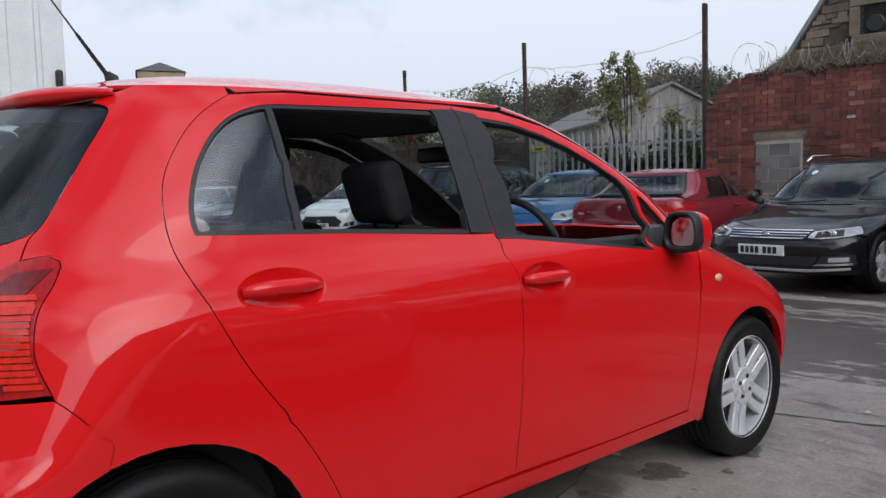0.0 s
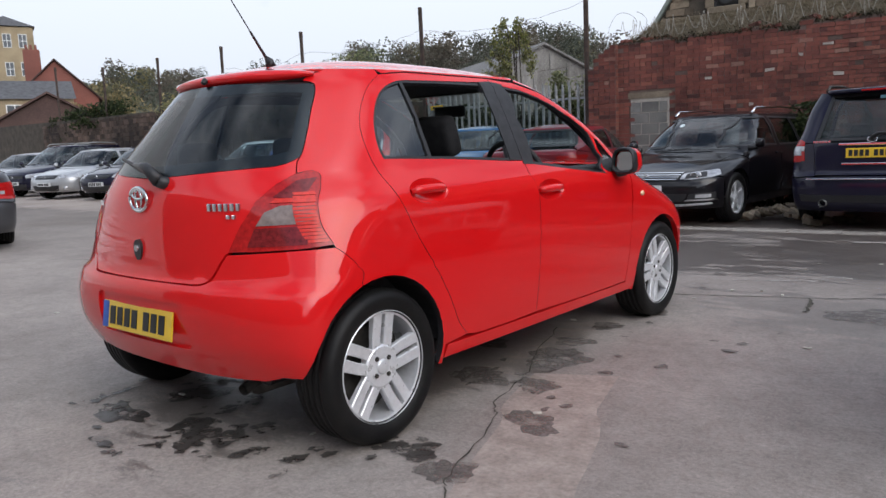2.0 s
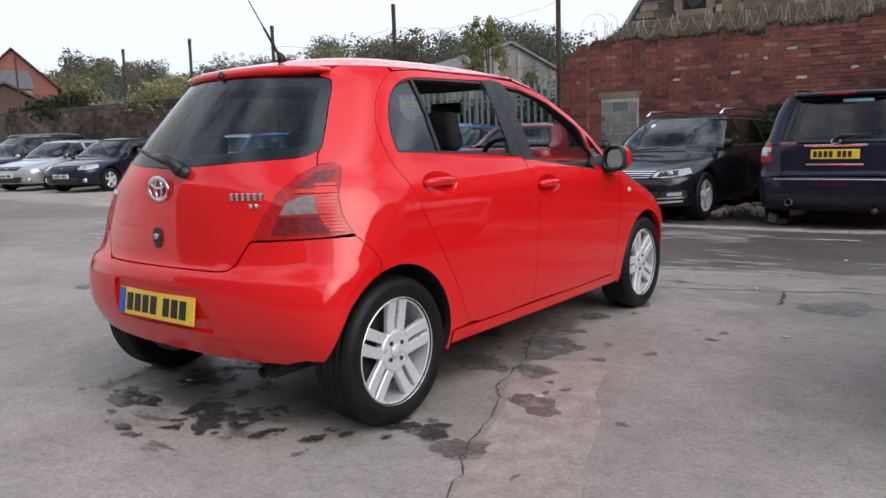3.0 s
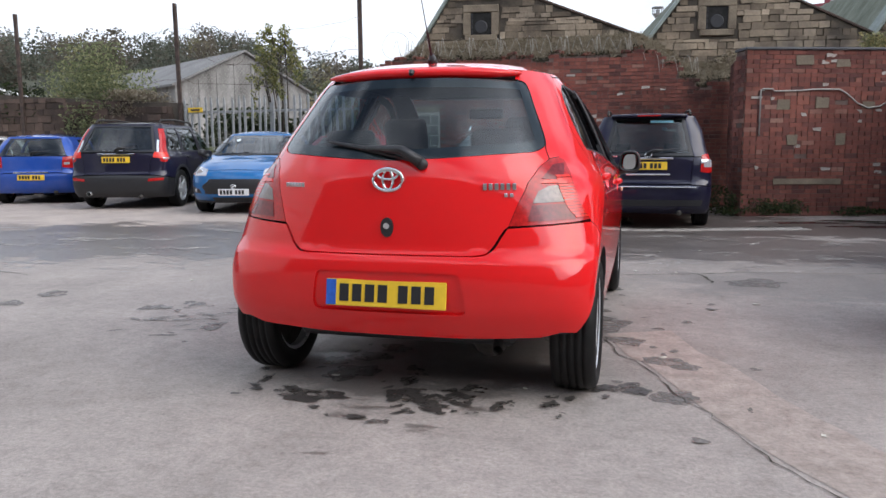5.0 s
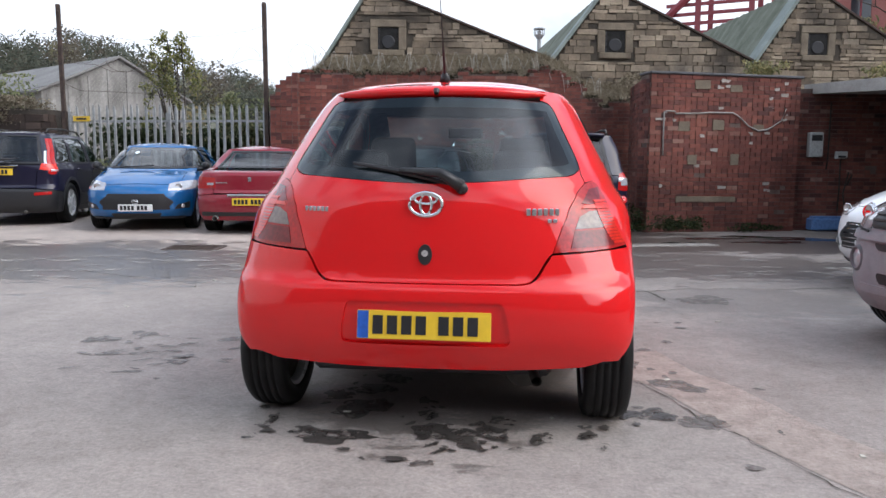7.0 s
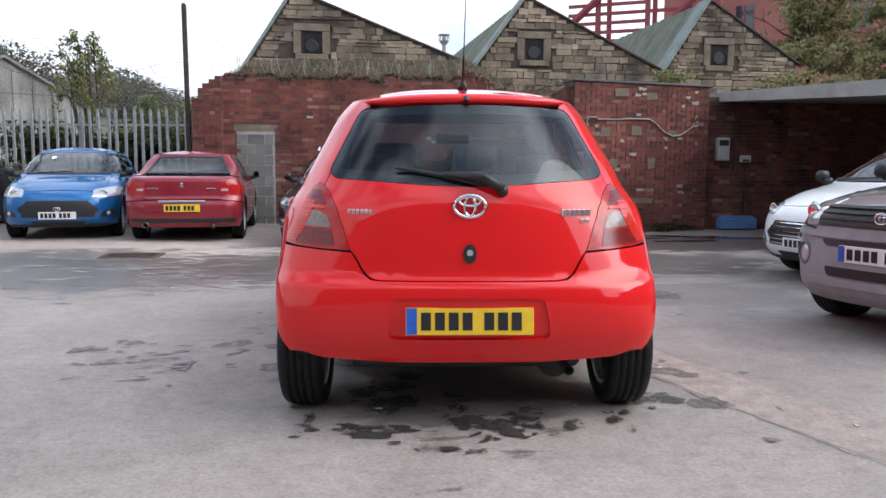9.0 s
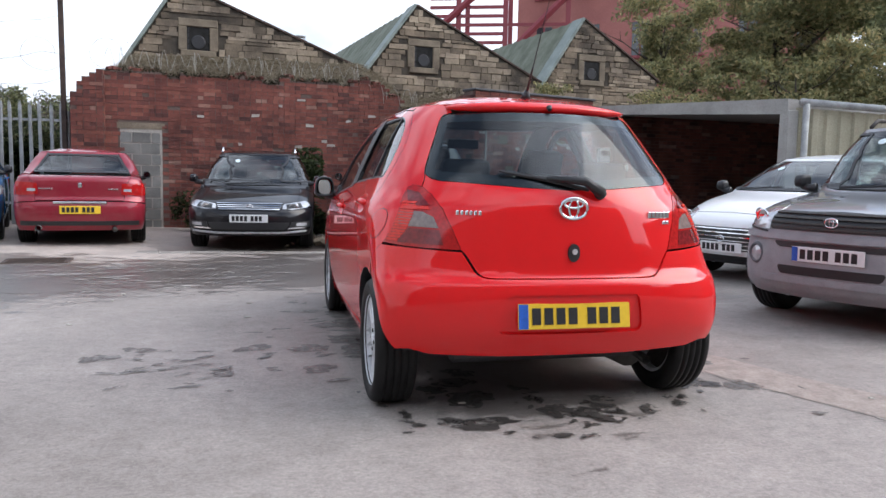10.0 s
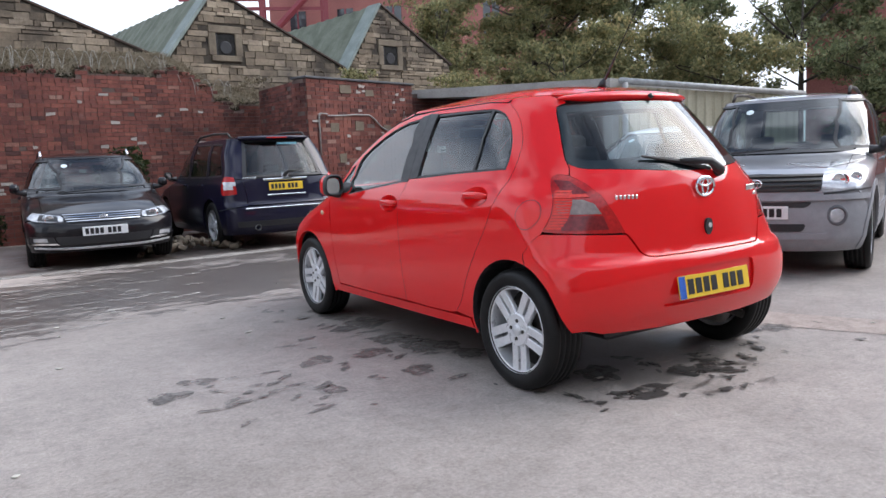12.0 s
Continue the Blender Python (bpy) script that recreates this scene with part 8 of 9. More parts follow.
# further cars along the left wall
d = dict(L=4.34, W=1.83, H=1.49, wb=2.64, fo=0.86)
other_car(face_out(-20.4, 7.55, -20, 4.34, 2.64, 0.86), "family_hatchback", "silver family hatchback, nose facing the yard", SILVER_PAINT, **d, spokes=5)
other_car(face_out(-17.6, 7.75, -20, 4.34, 2.64, 0.86), "family_hatchback", "dark blue family hatchback, nose facing the yard", NAVY_PAINT, **d, spokes=5)
other_car(face_out(-23.6, 7.9, -20, 4.7, 2.85, 0.92), "people_carrier", "dark blue people carrier with roof bars", NAVY_PAINT, L=4.7, W=1.88, H=1.70, wb=2.85, fo=0.92, belt=1.0, hood=1.0, nose=0.78, cowl=2.75, screen=1.85, rails=GALV)
other_car(face_out(-26.8, 7.9, -20, 4.34, 2.64, 0.86), "family_hatchback", "dark grey family hatchback, nose facing the yard", GREY_PAINT, **d, spokes=5)


# ---- plants ----
def leaf_mat(name, cols):
    m, n, l, b = shade(name)
    r = n.new("ShaderNodeNewGeometry").outputs["Random Per Island"]
    stops = [(i / (len(cols) - 1), c) for i, c in enumerate(cols)]
    l.new(ramp_node(n, l, r, stops), b.inputs["Base Color"])
    b.inputs["Roughness"].default_value = 0.6
    b.inputs["Specular IOR Level"].default_value = 0.25
    tr, mx, out = n.new("ShaderNodeBsdfTranslucent"), n.new("ShaderNodeMixShader"), n["Material Output"]
    l.new(b.inputs["Base Color"].links[0].from_socket, tr.inputs["Color"])
    mx.inputs[0].default_value = 0.42
    l.new(b.outputs[0], mx.inputs[1])
    l.new(tr.outputs[0], mx.inputs[2])
    l.new(mx.outputs[0], out.inputs["Surface"])
    return m


LEAF_GREEN = leaf_mat("green_leaves", [(0.11, 0.125, 0.065), (0.17, 0.195, 0.095), (0.24, 0.26, 0.13), (0.33, 0.32, 0.17)])
LEAF_AUTUMN = leaf_mat("autumn_leaves", [(0.15, 0.16, 0.08), (0.23, 0.235, 0.115), (0.33, 0.31, 0.15), (0.45, 0.36, 0.18)])
# belt leaves are lightened to carry some of the distant haze
LEAF_BELT = leaf_mat("belt_leaves", [(0.12, 0.12, 0.075), (0.17, 0.16, 0.09), (0.25, 0.21, 0.11), (0.36, 0.27, 0.13)])
LEAF_DARK = leaf_mat("dark_ivy", [(0.012, 0.020, 0.008), (0.025, 0.038, 0.014), (0.045, 0.060, 0.022), (0.07, 0.085, 0.035)])
# the haze over the far hill is mixed into these leaf colours
LEAF_FAR = leaf_mat("hazed_far_leaves", [(0.075, 0.084, 0.064), (0.100, 0.108, 0.080), (0.120, 0.122, 0.088)])
LEAF_FAR_BROWN = leaf_mat("hazed_far_brown_leaves", [(0.105, 0.092, 0.072), (0.130, 0.112, 0.084), (0.155, 0.130, 0.094)])
LEAF_FAR_GOLD = leaf_mat("hazed_far_gold_leaves", [(0.150, 0.140, 0.072), (0.190, 0.170, 0.085), (0.235, 0.20, 0.10)])
GRASS_DRY = leaf_mat("dry_grass", [(0.14, 0.115, 0.08), (0.24, 0.20, 0.14), (0.33, 0.285, 0.21), (0.17, 0.145, 0.10)])
BARK = rough_mat("bark", (0.030, 0.024, 0.018), (0.075, 0.060, 0.045), 8, 60, 0.95, 0.6, 0.02)


def leaves(spots, size, rnd, squash=0.7):
    """Small bent leaves at the spots: points and faces."""
    g = np.random.RandomState(rnd.randrange(10 ** 6))
    n = len(spots)
    s = size * g.uniform(0.6, 1.35, n)[:, None]
    a = g.normal(size=(n, 3))
    a /= np.linalg.norm(a, axis=1)[:, None]
    b = np.cross(a, g.normal(size=(n, 3)))
    b /= np.linalg.norm(b, axis=1)[:, None]
    c = np.cross(a, b) * s * 0.12
    p = np.array(spots)
    v = np.stack((p - a * s, p - b * s * squash * 0.6 + c, p + a * s, p + b * s * squash * 0.6 + c), 1).reshape(-1, 3)
    return v.tolist(), np.arange(4 * n).reshape(-1, 4).tolist()


def cloud(cx, cy, cz, rx, ry, rz, n, rnd, clumps=9, tight=0.42):
    """Spots gathered in clumps inside an uneven ellipsoid."""
    cs = []
    for _ in range(clumps):
        while True:
            p = [rnd.uniform(-1, 1) for _ in range(3)]
            if 0.15 < sum(a * a for a in p) < 1:
                break
        cs.append((p, rnd.uniform(0.6, 1.2)))
    out = []
    for _ in range(n):
        (px, py, pz), k = cs[int(rnd.random() * clumps)]
        g = [max(-1.5, min(1.5, rnd.gauss(0, 1))) * tight * k * 0.55 for _ in range(3)]
        out.append((cx + rx * (px * 0.8 + g[0]), cy + ry * (py * 0.8 + g[1]), cz + rz * (pz * 0.8 + g[2] * 0.9)))
    return out


def tree(x, y, h, spread, label, mat, seed, n=9000, size=0.11, trunk=0.16, low=0.25, clumps=34, group="trees behind the shed"):
    rnd = random.Random(seed)
    t = thing("tree", pose(x, y, 0), label, "tree", group)
    bm = bmesh.new()
    top = Vector((rnd.uniform(-0.3, 0.3), rnd.uniform(-0.3, 0.3), h * 0.78))
    tube(bm, [(0, 0, -0.2), (0.05, 0.02, h * 0.2), top * 0.55, top], [trunk, trunk * 0.8, trunk * 0.55, trunk * 0.15], 9)
    spots = []
    tips = []
    for i in range(13):
        z = h * rnd.uniform(low * 0.8, 0.72)
        a = rnd.uniform(0, 6.28)
        r = spread * rnd.uniform(0.5, 0.95) * (1.1 - 0.5 * z / h)
        base = top * (z / (h * 0.78))
        tip = Vector((r * math.cos(a), r * math.sin(a), z + h * rnd.uniform(0.08, 0.25)))
        mid = base.lerp(tip, 0.5) + Vector((rnd.uniform(-0.2, 0.2), rnd.uniform(-0.2, 0.2), -0.1))
        k = trunk * rnd.uniform(0.25, 0.45)
        tube(bm, [base, mid, tip], [k, k * 0.6, k * 0.15], 6)
        tips.append(tip)
        for _ in range(3):
            q = mid.lerp(tip, rnd.uniform(0.2, 0.9))
            e = q + Vector((rnd.gauss(0, 0.5), rnd.gauss(0, 0.5), rnd.uniform(0.1, 0.7))) * (spread / 2.5)
            tube(bm, [q, e], [k * 0.3, k * 0.08], 4)
            tips.append(e)
    part("trunk", bm, BARK, t, smooth=True)
    for i in range(clumps):
        tip = tips[int(rnd.random() * len(tips))] if rnd.random() < 0.7 else Vector((rnd.gauss(0, spread * 0.4), rnd.gauss(0, spread * 0.4), h * rnd.uniform(low, 0.95)))
        r = spread * rnd.uniform(0.18, 0.36)
        spots += cloud(tip.x, tip.y, tip.z, r, r, r * 0.75, n // clumps, rnd, 6, 0.5)
    vs, fs = leaves(spots, size, rnd)
    piece("crown", mesh_of("crown", vs, fs, mat), t, None, "", "stuff")
    return t


tree(15.8, 19.6, 9.2, 4.6, "broad autumn tree with yellowing leaves behind the shed", LEAF_AUTUMN, 5, 60000, 0.095, 0.2, 0.2, 60)
tree(11.8, 20.2, 7.4, 2.6, "bushy autumn tree leaning over the shed roof", LEAF_AUTUMN, 6, 24000, 0.085, 0.13, 0.2, 30)
tree(20.6, 16.6, 9.0, 3.6, "dark green tree with open branches behind the shed", LEAF_GREEN, 9, 24000, 0.09, 0.2, 0.2, 34)
tree(23.0, 13.4, 8.2, 3.2, "dark green tree with open branches behind the shed", LEAF_GREEN, 10, 15000, 0.09, 0.16, 0.15, 32)
tree(13.6, 15.2, 5.2, 2.6, "low dark thicket tree behind the shed", LEAF_AUTUMN, 14, 18000, 0.08, 0.10, 0.1, 28)
tree(18.0, 13.4, 5.4, 3.0, "low dark thicket tree behind the shed", LEAF_AUTUMN, 15, 18000, 0.08, 0.10, 0.1, 28)
tree(22.5, 10.5, 5.2, 2.6, "low dark thicket tree behind the shed", LEAF_GREEN, 16, 14000, 0.08, 0.10, 0.1, 24)


def shrub(name, x, y, z, rx, ry, rz, n, mat, label, seed, size=0.05, m=None, clumps=10):
    rnd = random.Random(seed)
    vs, fs = leaves(cloud(0, 0, rz * 0.7, rx, ry, rz, n, rnd, clumps), size, rnd)
    ob = piece(name, mesh_of(name, vs, fs, mat), None, (m or Matrix.Identity(4)) @ pose(x, y, z))
    return tagged(ob, label, "plant", "", "stuff")


shrub("bush", -0.80, 11.2, -0.1, 0.78, 0.60, 1.12, 6500, LEAF_DARK, "dark leafy bush growing against the brick wall", 41, 0.055)
shrub("bush", -2.75, 11.3, -0.1, 0.35, 0.4, 0.5, 900, LEAF_DARK, "straggly green weeds at the foot of the wall", 42, 0.04)
shrub("weeds", 2.9, 10.0, -0.08, 0.65, 0.25, 0.22, 1100, LEAF_DARK, "low green weeds at the foot of the brick wall", 43, 0.03)
shrub("weeds", 4.6, 10.75, -0.08, 0.5, 0.2, 0.10, 500, LEAF_DARK, "low green weeds at the foot of the brick wall", 44, 0.03)
shrub("weeds", 2.3, 10.6, -0.08, 0.35, 0.5, 0.35, 700, LEAF_DARK, "low green weeds at the foot of the brick wall", 48, 0.03)
shrub("hedge", -7.3, 13.3, 0.0, 2.7, 0.5, 1.35, 22000, LEAF_DARK, "dark overgrown hedge behind the fence", 57, 0.065, clumps=34)
shrub("bush", -8.2, 11.6, 0.0, 0.8, 0.3, 0.7, 1600, LEAF_GREEN, "green weeds growing through the fence", 45, 0.045)
shrub("bush", -5.6, 12.6, 1.5, 0.6, 0.35, 0.80, 1800, LEAF_GREEN, "climbing shrub behind the fence end", 46, 0.05)
shrub("bush", -12.6, 12.9, 0.2, 2.2, 0.9, 2.0, 18000, LEAF_GREEN, "large green shrub growing over the stone wall", 47, 0.045, clumps=16)
shrub("ivy", -15.5, 12.9, 1.7, 2.4, 0.4, 0.7, 3500, LEAF_DARK, "dark ivy over the stone wall", 49, 0.06, clumps=14)
shrub("ivy", -21.0, 13.0, 2.0, 3.4, 0.4, 0.8, 3000, LEAF_AUTUMN, "autumn creeper over the stone wall", 50, 0.08, clumps=16)
shrub("ivy", -29.0, 13.4, 2.2, 4.0, 0.4, 0.8, 2600, LEAF_DARK, "dark creeper over the stone wall", 51, 0.09, clumps=16)
shrub("dead_bracken", -11.0, 12.5, 2.0, 1.0, 0.35, 0.40, 2600, GRASS_DRY, "brown dead bracken on top of the stone wall", 58, 0.04, clumps=12)
# growth along the gutter line above the walls
shrub("wall_plants", 9.9, -0.45, 3.05, 0.55, 0.3, 0.25, 900, LEAF_AUTUMN, "yellow-green plants sprouting along the roof gutter", 52, 0.04, M_GAB)
shrub("wall_plants", 13.0, -0.9, 2.75, 1.3, 0.5, 0.42, 2400, LEAF_AUTUMN, "yellow-green plants sprouting along the shed roof", 53, 0.05, M_GAB, 14)
shrub("wall_plants", 6.9, -0.7, 2.6, 0.7, 0.35, 0.28, 900, GRASS_DRY, "dry climbing stems on the lowered wall", 54, 0.035, M_GAB)


def bank(y):
    """How high the earth bank stands over the wall top, y metres in from its face."""
    return float(np.interp(y, (0.0, 0.15, 0.35, 0.62, 1.35), (0.0, 0.10, 0.30, 0.46, 0.50)))


def grass_band():
    rnd = random.Random(61)
    vs, fs = [], []
    for _ in range(15000):
        s = rnd.uniform(0.0, 6.9)
        top = float(np.interp(s, [p[0] for p in MAIN_TOP], [p[1] for p in MAIN_TOP]))
        y = rnd.uniform(0.04, 0.85)
        h = rnd.uniform(0.03, 0.09) * (2.2 if rnd.random() < 0.05 else 1)
        a = rnd.uniform(0, 6.28)
        w = 0.006
        dx, dy = rnd.gauss(0, 0.09), rnd.gauss(-0.05, 0.08)
        k = len(vs)
        z = top - 0.10 + bank(y) * min(1, 0.25 + s / 0.7)
        vs += [(s - w * math.cos(a), y - w * math.sin(a), z), (s + w * math.cos(a), y + w * math.sin(a), z), (s + dx, y + dy, z + h)]
        fs.append((k, k + 1, k + 2))
    ob = piece("dry_grass", mesh_of("dry_grass", vs, fs, GRASS_DRY), None, M_MAIN)
    tagged(ob, "dry pale grass along the top of the wall", "grass", "", "stuff")
    # the earthy ledge it grows on, up to the gables
    bm = bmesh.new()
    rows = []
    for s in np.linspace(0.02, 6.9, 90):
        top = float(np.interp(s, [p[0] for p in MAIN_TOP], [p[1] for p in MAIN_TOP]))
        rows.append([bm.verts.new((s, y + rnd.uniform(-0.03, 0.03), top - 0.16 + bank(y) * min(1, 0.25 + s / 0.7) + (0 if y < 0.1 else rnd.uniform(-0.035, 0.035)))) for y in (0.05, 0.15, 0.25, 0.35, 0.48, 0.62, 0.9, 1.35)])
    for r0, r1 in zip(rows, rows[1:]):
        for i in range(7):
            bm.faces.new((r0[i], r1[i], r1[i + 1], r0[i + 1]))
    bmesh.ops.recalc_face_normals(bm, faces=bm.faces)
    tagged(part("wall_top_ledge", bm, LEDGE, None, m=M_MAIN, smooth=True), "crumbling earth bank with dead grass on top of the brick wall", "ledge", "", "structure")


LEDGE = rough_mat("mossy_rubble", (0.11, 0.092, 0.066), (0.25, 0.21, 0.152), 3, 30, 0.95, 0.8, 0.03)
grass_band()


def wall_top_growth():
    """Dark moss and weeds over the broken top course, with a few loose bricks."""
    rnd = random.Random(64)
    spots = []
    for _ in range(5200):
        s = rnd.uniform(0.0, 6.9)
        spots.append((s, rnd.uniform(-0.03, 0.30), main_top(s) + rnd.gauss(-0.01, 0.035)))
    vs, fs = leaves(spots, 0.026, rnd)
    tagged(piece("wall_moss", mesh_of("wall_moss", vs, fs, LEAF_MOSS), None, M_MAIN), "dark moss and weeds along the broken wall top", "moss", "", "stuff")
    bm = bmesh.new()
    for _ in range(40):
        s = rnd.uniform(0.1, 6.8)
        box(bm, -0.10, -0.05, 0, 0.10, 0.05, 0.065, 0.008, pose(s, rnd.uniform(0.05, 0.25), main_top(s) - 0.02, rnd.uniform(-12, 12), rnd.uniform(-12, 12), rnd.uniform(-40, 40)))
    tagged(part("loose_bricks", bm, BRICK_REST, None, m=M_MAIN), "loose broken bricks on the wall top", "bricks", "", "stuff")


LEAF_MOSS = leaf_mat("dark_moss", [(0.016, 0.018, 0.010), (0.030, 0.030, 0.017), (0.05, 0.046, 0.027), (0.075, 0.066, 0.04)])
wall_top_growth()


def sapling():
    """Thin stems that rise behind the fence and droop over under their leaves."""
    rnd = random.Random(71)
    t = thing("sapling", pose(-7.35, 12.9, 0), "thin drooping sapling with yellow-green leaves behind the fence", "tree")
    spots = []
    for i in range(11):
        base = Vector((rnd.uniform(-0.15, 0.15), 0, -0.1))
        peak = Vector((rnd.gauss(-0.12, 0.20), rnd.gauss(0, 0.15), rnd.uniform(2.7, 3.75)))
        tip = peak + Vector((rnd.choice((-1, 1, 1)) * rnd.uniform(0.2, 0.55), rnd.uniform(-0.25, 0.25), -rnd.uniform(0.25, 1.1)))
        line = flow([base, base.lerp(peak, 0.55) + Vector((0.08, 0, 0)), peak, peak.lerp(tip, 0.5) + Vector((0, 0, 0.16)), tip], 4)
        bm = bmesh.new()
        tube(bm, line, [0.020 - 0.016 * k / (len(line) - 1) for k in range(len(line))], 5)
        part("stem", bm, BARK, t)
        for k in range(9, len(line)):
            q = line[k]
            spots += cloud(q[0], q[1], q[2], 0.13, 0.13, 0.15, 34, rnd, 3, 0.6)
    vs, fs = leaves(spots, 0.042, rnd)
    piece("crown", mesh_of("crown", vs, fs, LEAF_SAP), t, None, "", "stuff")


LEAF_SAP = leaf_mat("sapling_leaves", [(0.10, 0.115, 0.035), (0.16, 0.175, 0.055), (0.24, 0.24, 0.08), (0.33, 0.30, 0.11)])
sapling()


# ---- beyond the yard ----
def polar(az, d, z=0.0):
    a = radians(az)
    return Vector((d * math.sin(a), -2.5 + d * math.cos(a), z))


def crown_shell(blobs, fill_n, size, rnd):
    """Leaf sprays lying on the outsides of round clumps (x, y, z, r): points and faces."""
    g = np.random.RandomState(rnd.randrange(10 ** 6))
    c = np.repeat(np.array(blobs), fill_n, 0)
    n = len(c)
    u = g.normal(size=(n, 3))
    u[:, 2] += 0.25
    u /= np.linalg.norm(u, axis=1)[:, None]
    p = c[:, :3] + u * c[:, 3:] * g.uniform(0.72, 1.12, n)[:, None]
    w = u + 0.55 * g.normal(size=(n, 3))
    w /= np.linalg.norm(w, axis=1)[:, None]
    a = np.cross(w, g.normal(size=(n, 3)))
    a /= np.linalg.norm(a, axis=1)[:, None]
    b = np.cross(w, a)
    s = (size * c[:, 3] * g.uniform(0.5, 1.4, n))[:, None]
    v = np.stack((p - a * s, p - b * s * 0.7, p + a * s, p + b * s * 0.7), 1).reshape(-1, 3)
    return v.tolist(), np.arange(4 * n).reshape(-1, 4).tolist()


def crown_blobs(p, r, tall, rnd, k=9):
    """Clumps of one crown whose top is at p."""
    out = [(p.x, p.y, p.z - r * tall, r * 0.62)]
    for _ in range(k):
        a, h = rnd.uniform(0, 6.28), rnd.uniform(-0.9, 0.85)
        q = r * math.sqrt(max(0.05, 1 - h * h)) * rnd.uniform(0.35, 0.75)
        out.append((p.x + q * math.cos(a), p.y + q * math.sin(a), p.z - r * tall + h * r * tall * 0.8, r * rnd.uniform(0.26, 0.48)))
    return out


def far_woods():
    rnd = random.Random(81)
    ridge = spline([(-75, 4.5), (-66, 5.6), (-61, 6.9), (-55, 6.4), (-48, 7.0), (-43.5, 8.3), (-40, 8.2), (-36, 8.3), (-31.5, 9.0), (-27, 8.0), (-22, 7.2), (-17, 5.8), (-10, 4.4), (0, 3.2)])
    far, near = ([], [], []), []
    for i in range(620):
        az = rnd.uniform(-76, -2)
        d = rnd.uniform(150, 230)
        k = 1.0 if i < 230 else rnd.uniform(0.25, 0.95)
        kind = rnd.choices((0, 1, 2), (0.42, 0.43, 0.15))[0]
        far[kind].extend(crown_blobs(polar(az, d, d * math.tan(radians(ridge(az) * k)) + rnd.uniform(-2.4, 0.8)), rnd.uniform(3.4, 6.8), rnd.uniform(0.85, 1.3), rnd, 8))
    # a row of slim poplars
    for i in range(9):
        az, d = -52.6 + i * 0.62 + rnd.uniform(-0.15, 0.15), rnd.uniform(145, 160)
        p = polar(az, d, d * math.tan(radians(7.1 + rnd.uniform(-0.5, 0.4))))
        far[0].extend([(p.x, p.y, p.z - 0.5 - 1.4 * j, 0.5 + 0.12 * min(j, 5)) for j in range(9)])
    for blobs, mat, label in zip(far, (LEAF_FAR, LEAF_FAR_BROWN, LEAF_FAR_GOLD), ("hazy dark green trees on the far hillside", "hazy brown autumn trees on the far hillside", "hazy yellowing trees on the far hillside")):
        vs, fs = crown_shell(blobs, 95, 0.125, rnd)
        tagged(piece("far_woods", mesh_of("far_woods", vs, fs, mat)), label, "woods", "", "stuff")
    for i in range(95):
        az = rnd.uniform(-66, -12)
        d = rnd.uniform(62, 105)
        top = ridge(az) * (rnd.uniform(0.25, 0.62) if az > -47 else rnd.uniform(0.35, 0.95))
        near += crown_blobs(polar(az, d, d * math.tan(radians(top))), rnd.uniform(1.6, 3.2), rnd.uniform(0.9, 1.4), rnd, 12)
    vs, fs = crown_shell(near, 120, 0.15, rnd)
    ob = piece("tree_belt", mesh_of("tree_belt", vs, fs, LEAF_BELT))
    tagged(ob, "belt of mixed green and yellow trees beyond the yard", "woods", "", "stuff")
    # the hill under the woods
    bm = bmesh.new()
    rows = []
    for az in np.linspace(-110, 20, 66):
        e = ridge(max(-75, min(0, az)))
        rows.append([bm.verts.new(polar(az, d, max(-0.5, d * math.tan(radians(e)) * k))) for d, k in ((70, -0.01), (110, 0.30), (160, 0.55), (215, 0.80), (300, 0.72))])
    for r0, r1 in zip(rows, rows[1:]):
        for i in range(4):
            bm.faces.new((r0[i], r1[i], r1[i + 1], r0[i + 1]))
    bmesh.ops.recalc_face_normals(bm, faces=bm.faces)
    tagged(part("hillside", bm, rough_mat("hill_grass", (0.055, 0.060, 0.042), (0.10, 0.10, 0.066), 0.03, 0.5, 0.95, 0.4, 0.4), None, smooth=True), "wooded green hillside behind the town", "hill", "", "structure")


far_woods()
SANDSTONE = rough_mat("yellow_sandstone", (0.235, 0.18, 0.11), (0.37, 0.29, 0.18), 0.5, 8, 0.9, 0.3, 0.02)
BARN_WALL = rough_mat("grey_render", (0.085, 0.08, 0.072), (0.32, 0.31, 0.29), 0.55, 5, 0.9, 0.4, 0.03, stretch=(1.6, 1.6, 0.5))
BARN_ROOF = rough_mat("grey_sheet_roof", (0.13, 0.125, 0.12), (0.20, 0.195, 0.185), 0.3, 5, 0.85, 0.3, 0.02)
REDBRICK_FAR = rough_mat("red_mill_brick", (0.30, 0.115, 0.10), (0.42, 0.17, 0.145), 0.4, 14, 0.9, 0.3, 0.02)
HOUSE_BRICK = rough_mat("house_brick", (0.15, 0.055, 0.042), (0.25, 0.092, 0.068), 0.4, 14, 0.9, 0.3, 0.02)
RED_STEEL = plain_mat("red_oxide_steel", (0.22, 0.035, 0.045), 0.5)
RED_ROOF = rough_mat("brown_red_roof", (0.050, 0.030, 0.026), (0.095, 0.055, 0.046), 0.6, 8, 0.9, 0.3, 0.02)
PANE = plain_mat("dark_pane", (0.04, 0.045, 0.05), 0.1, 0.0, 0.6)
FRAME_WHITE = plain_mat("white_frame", (0.7, 0.7, 0.68), 0.6)


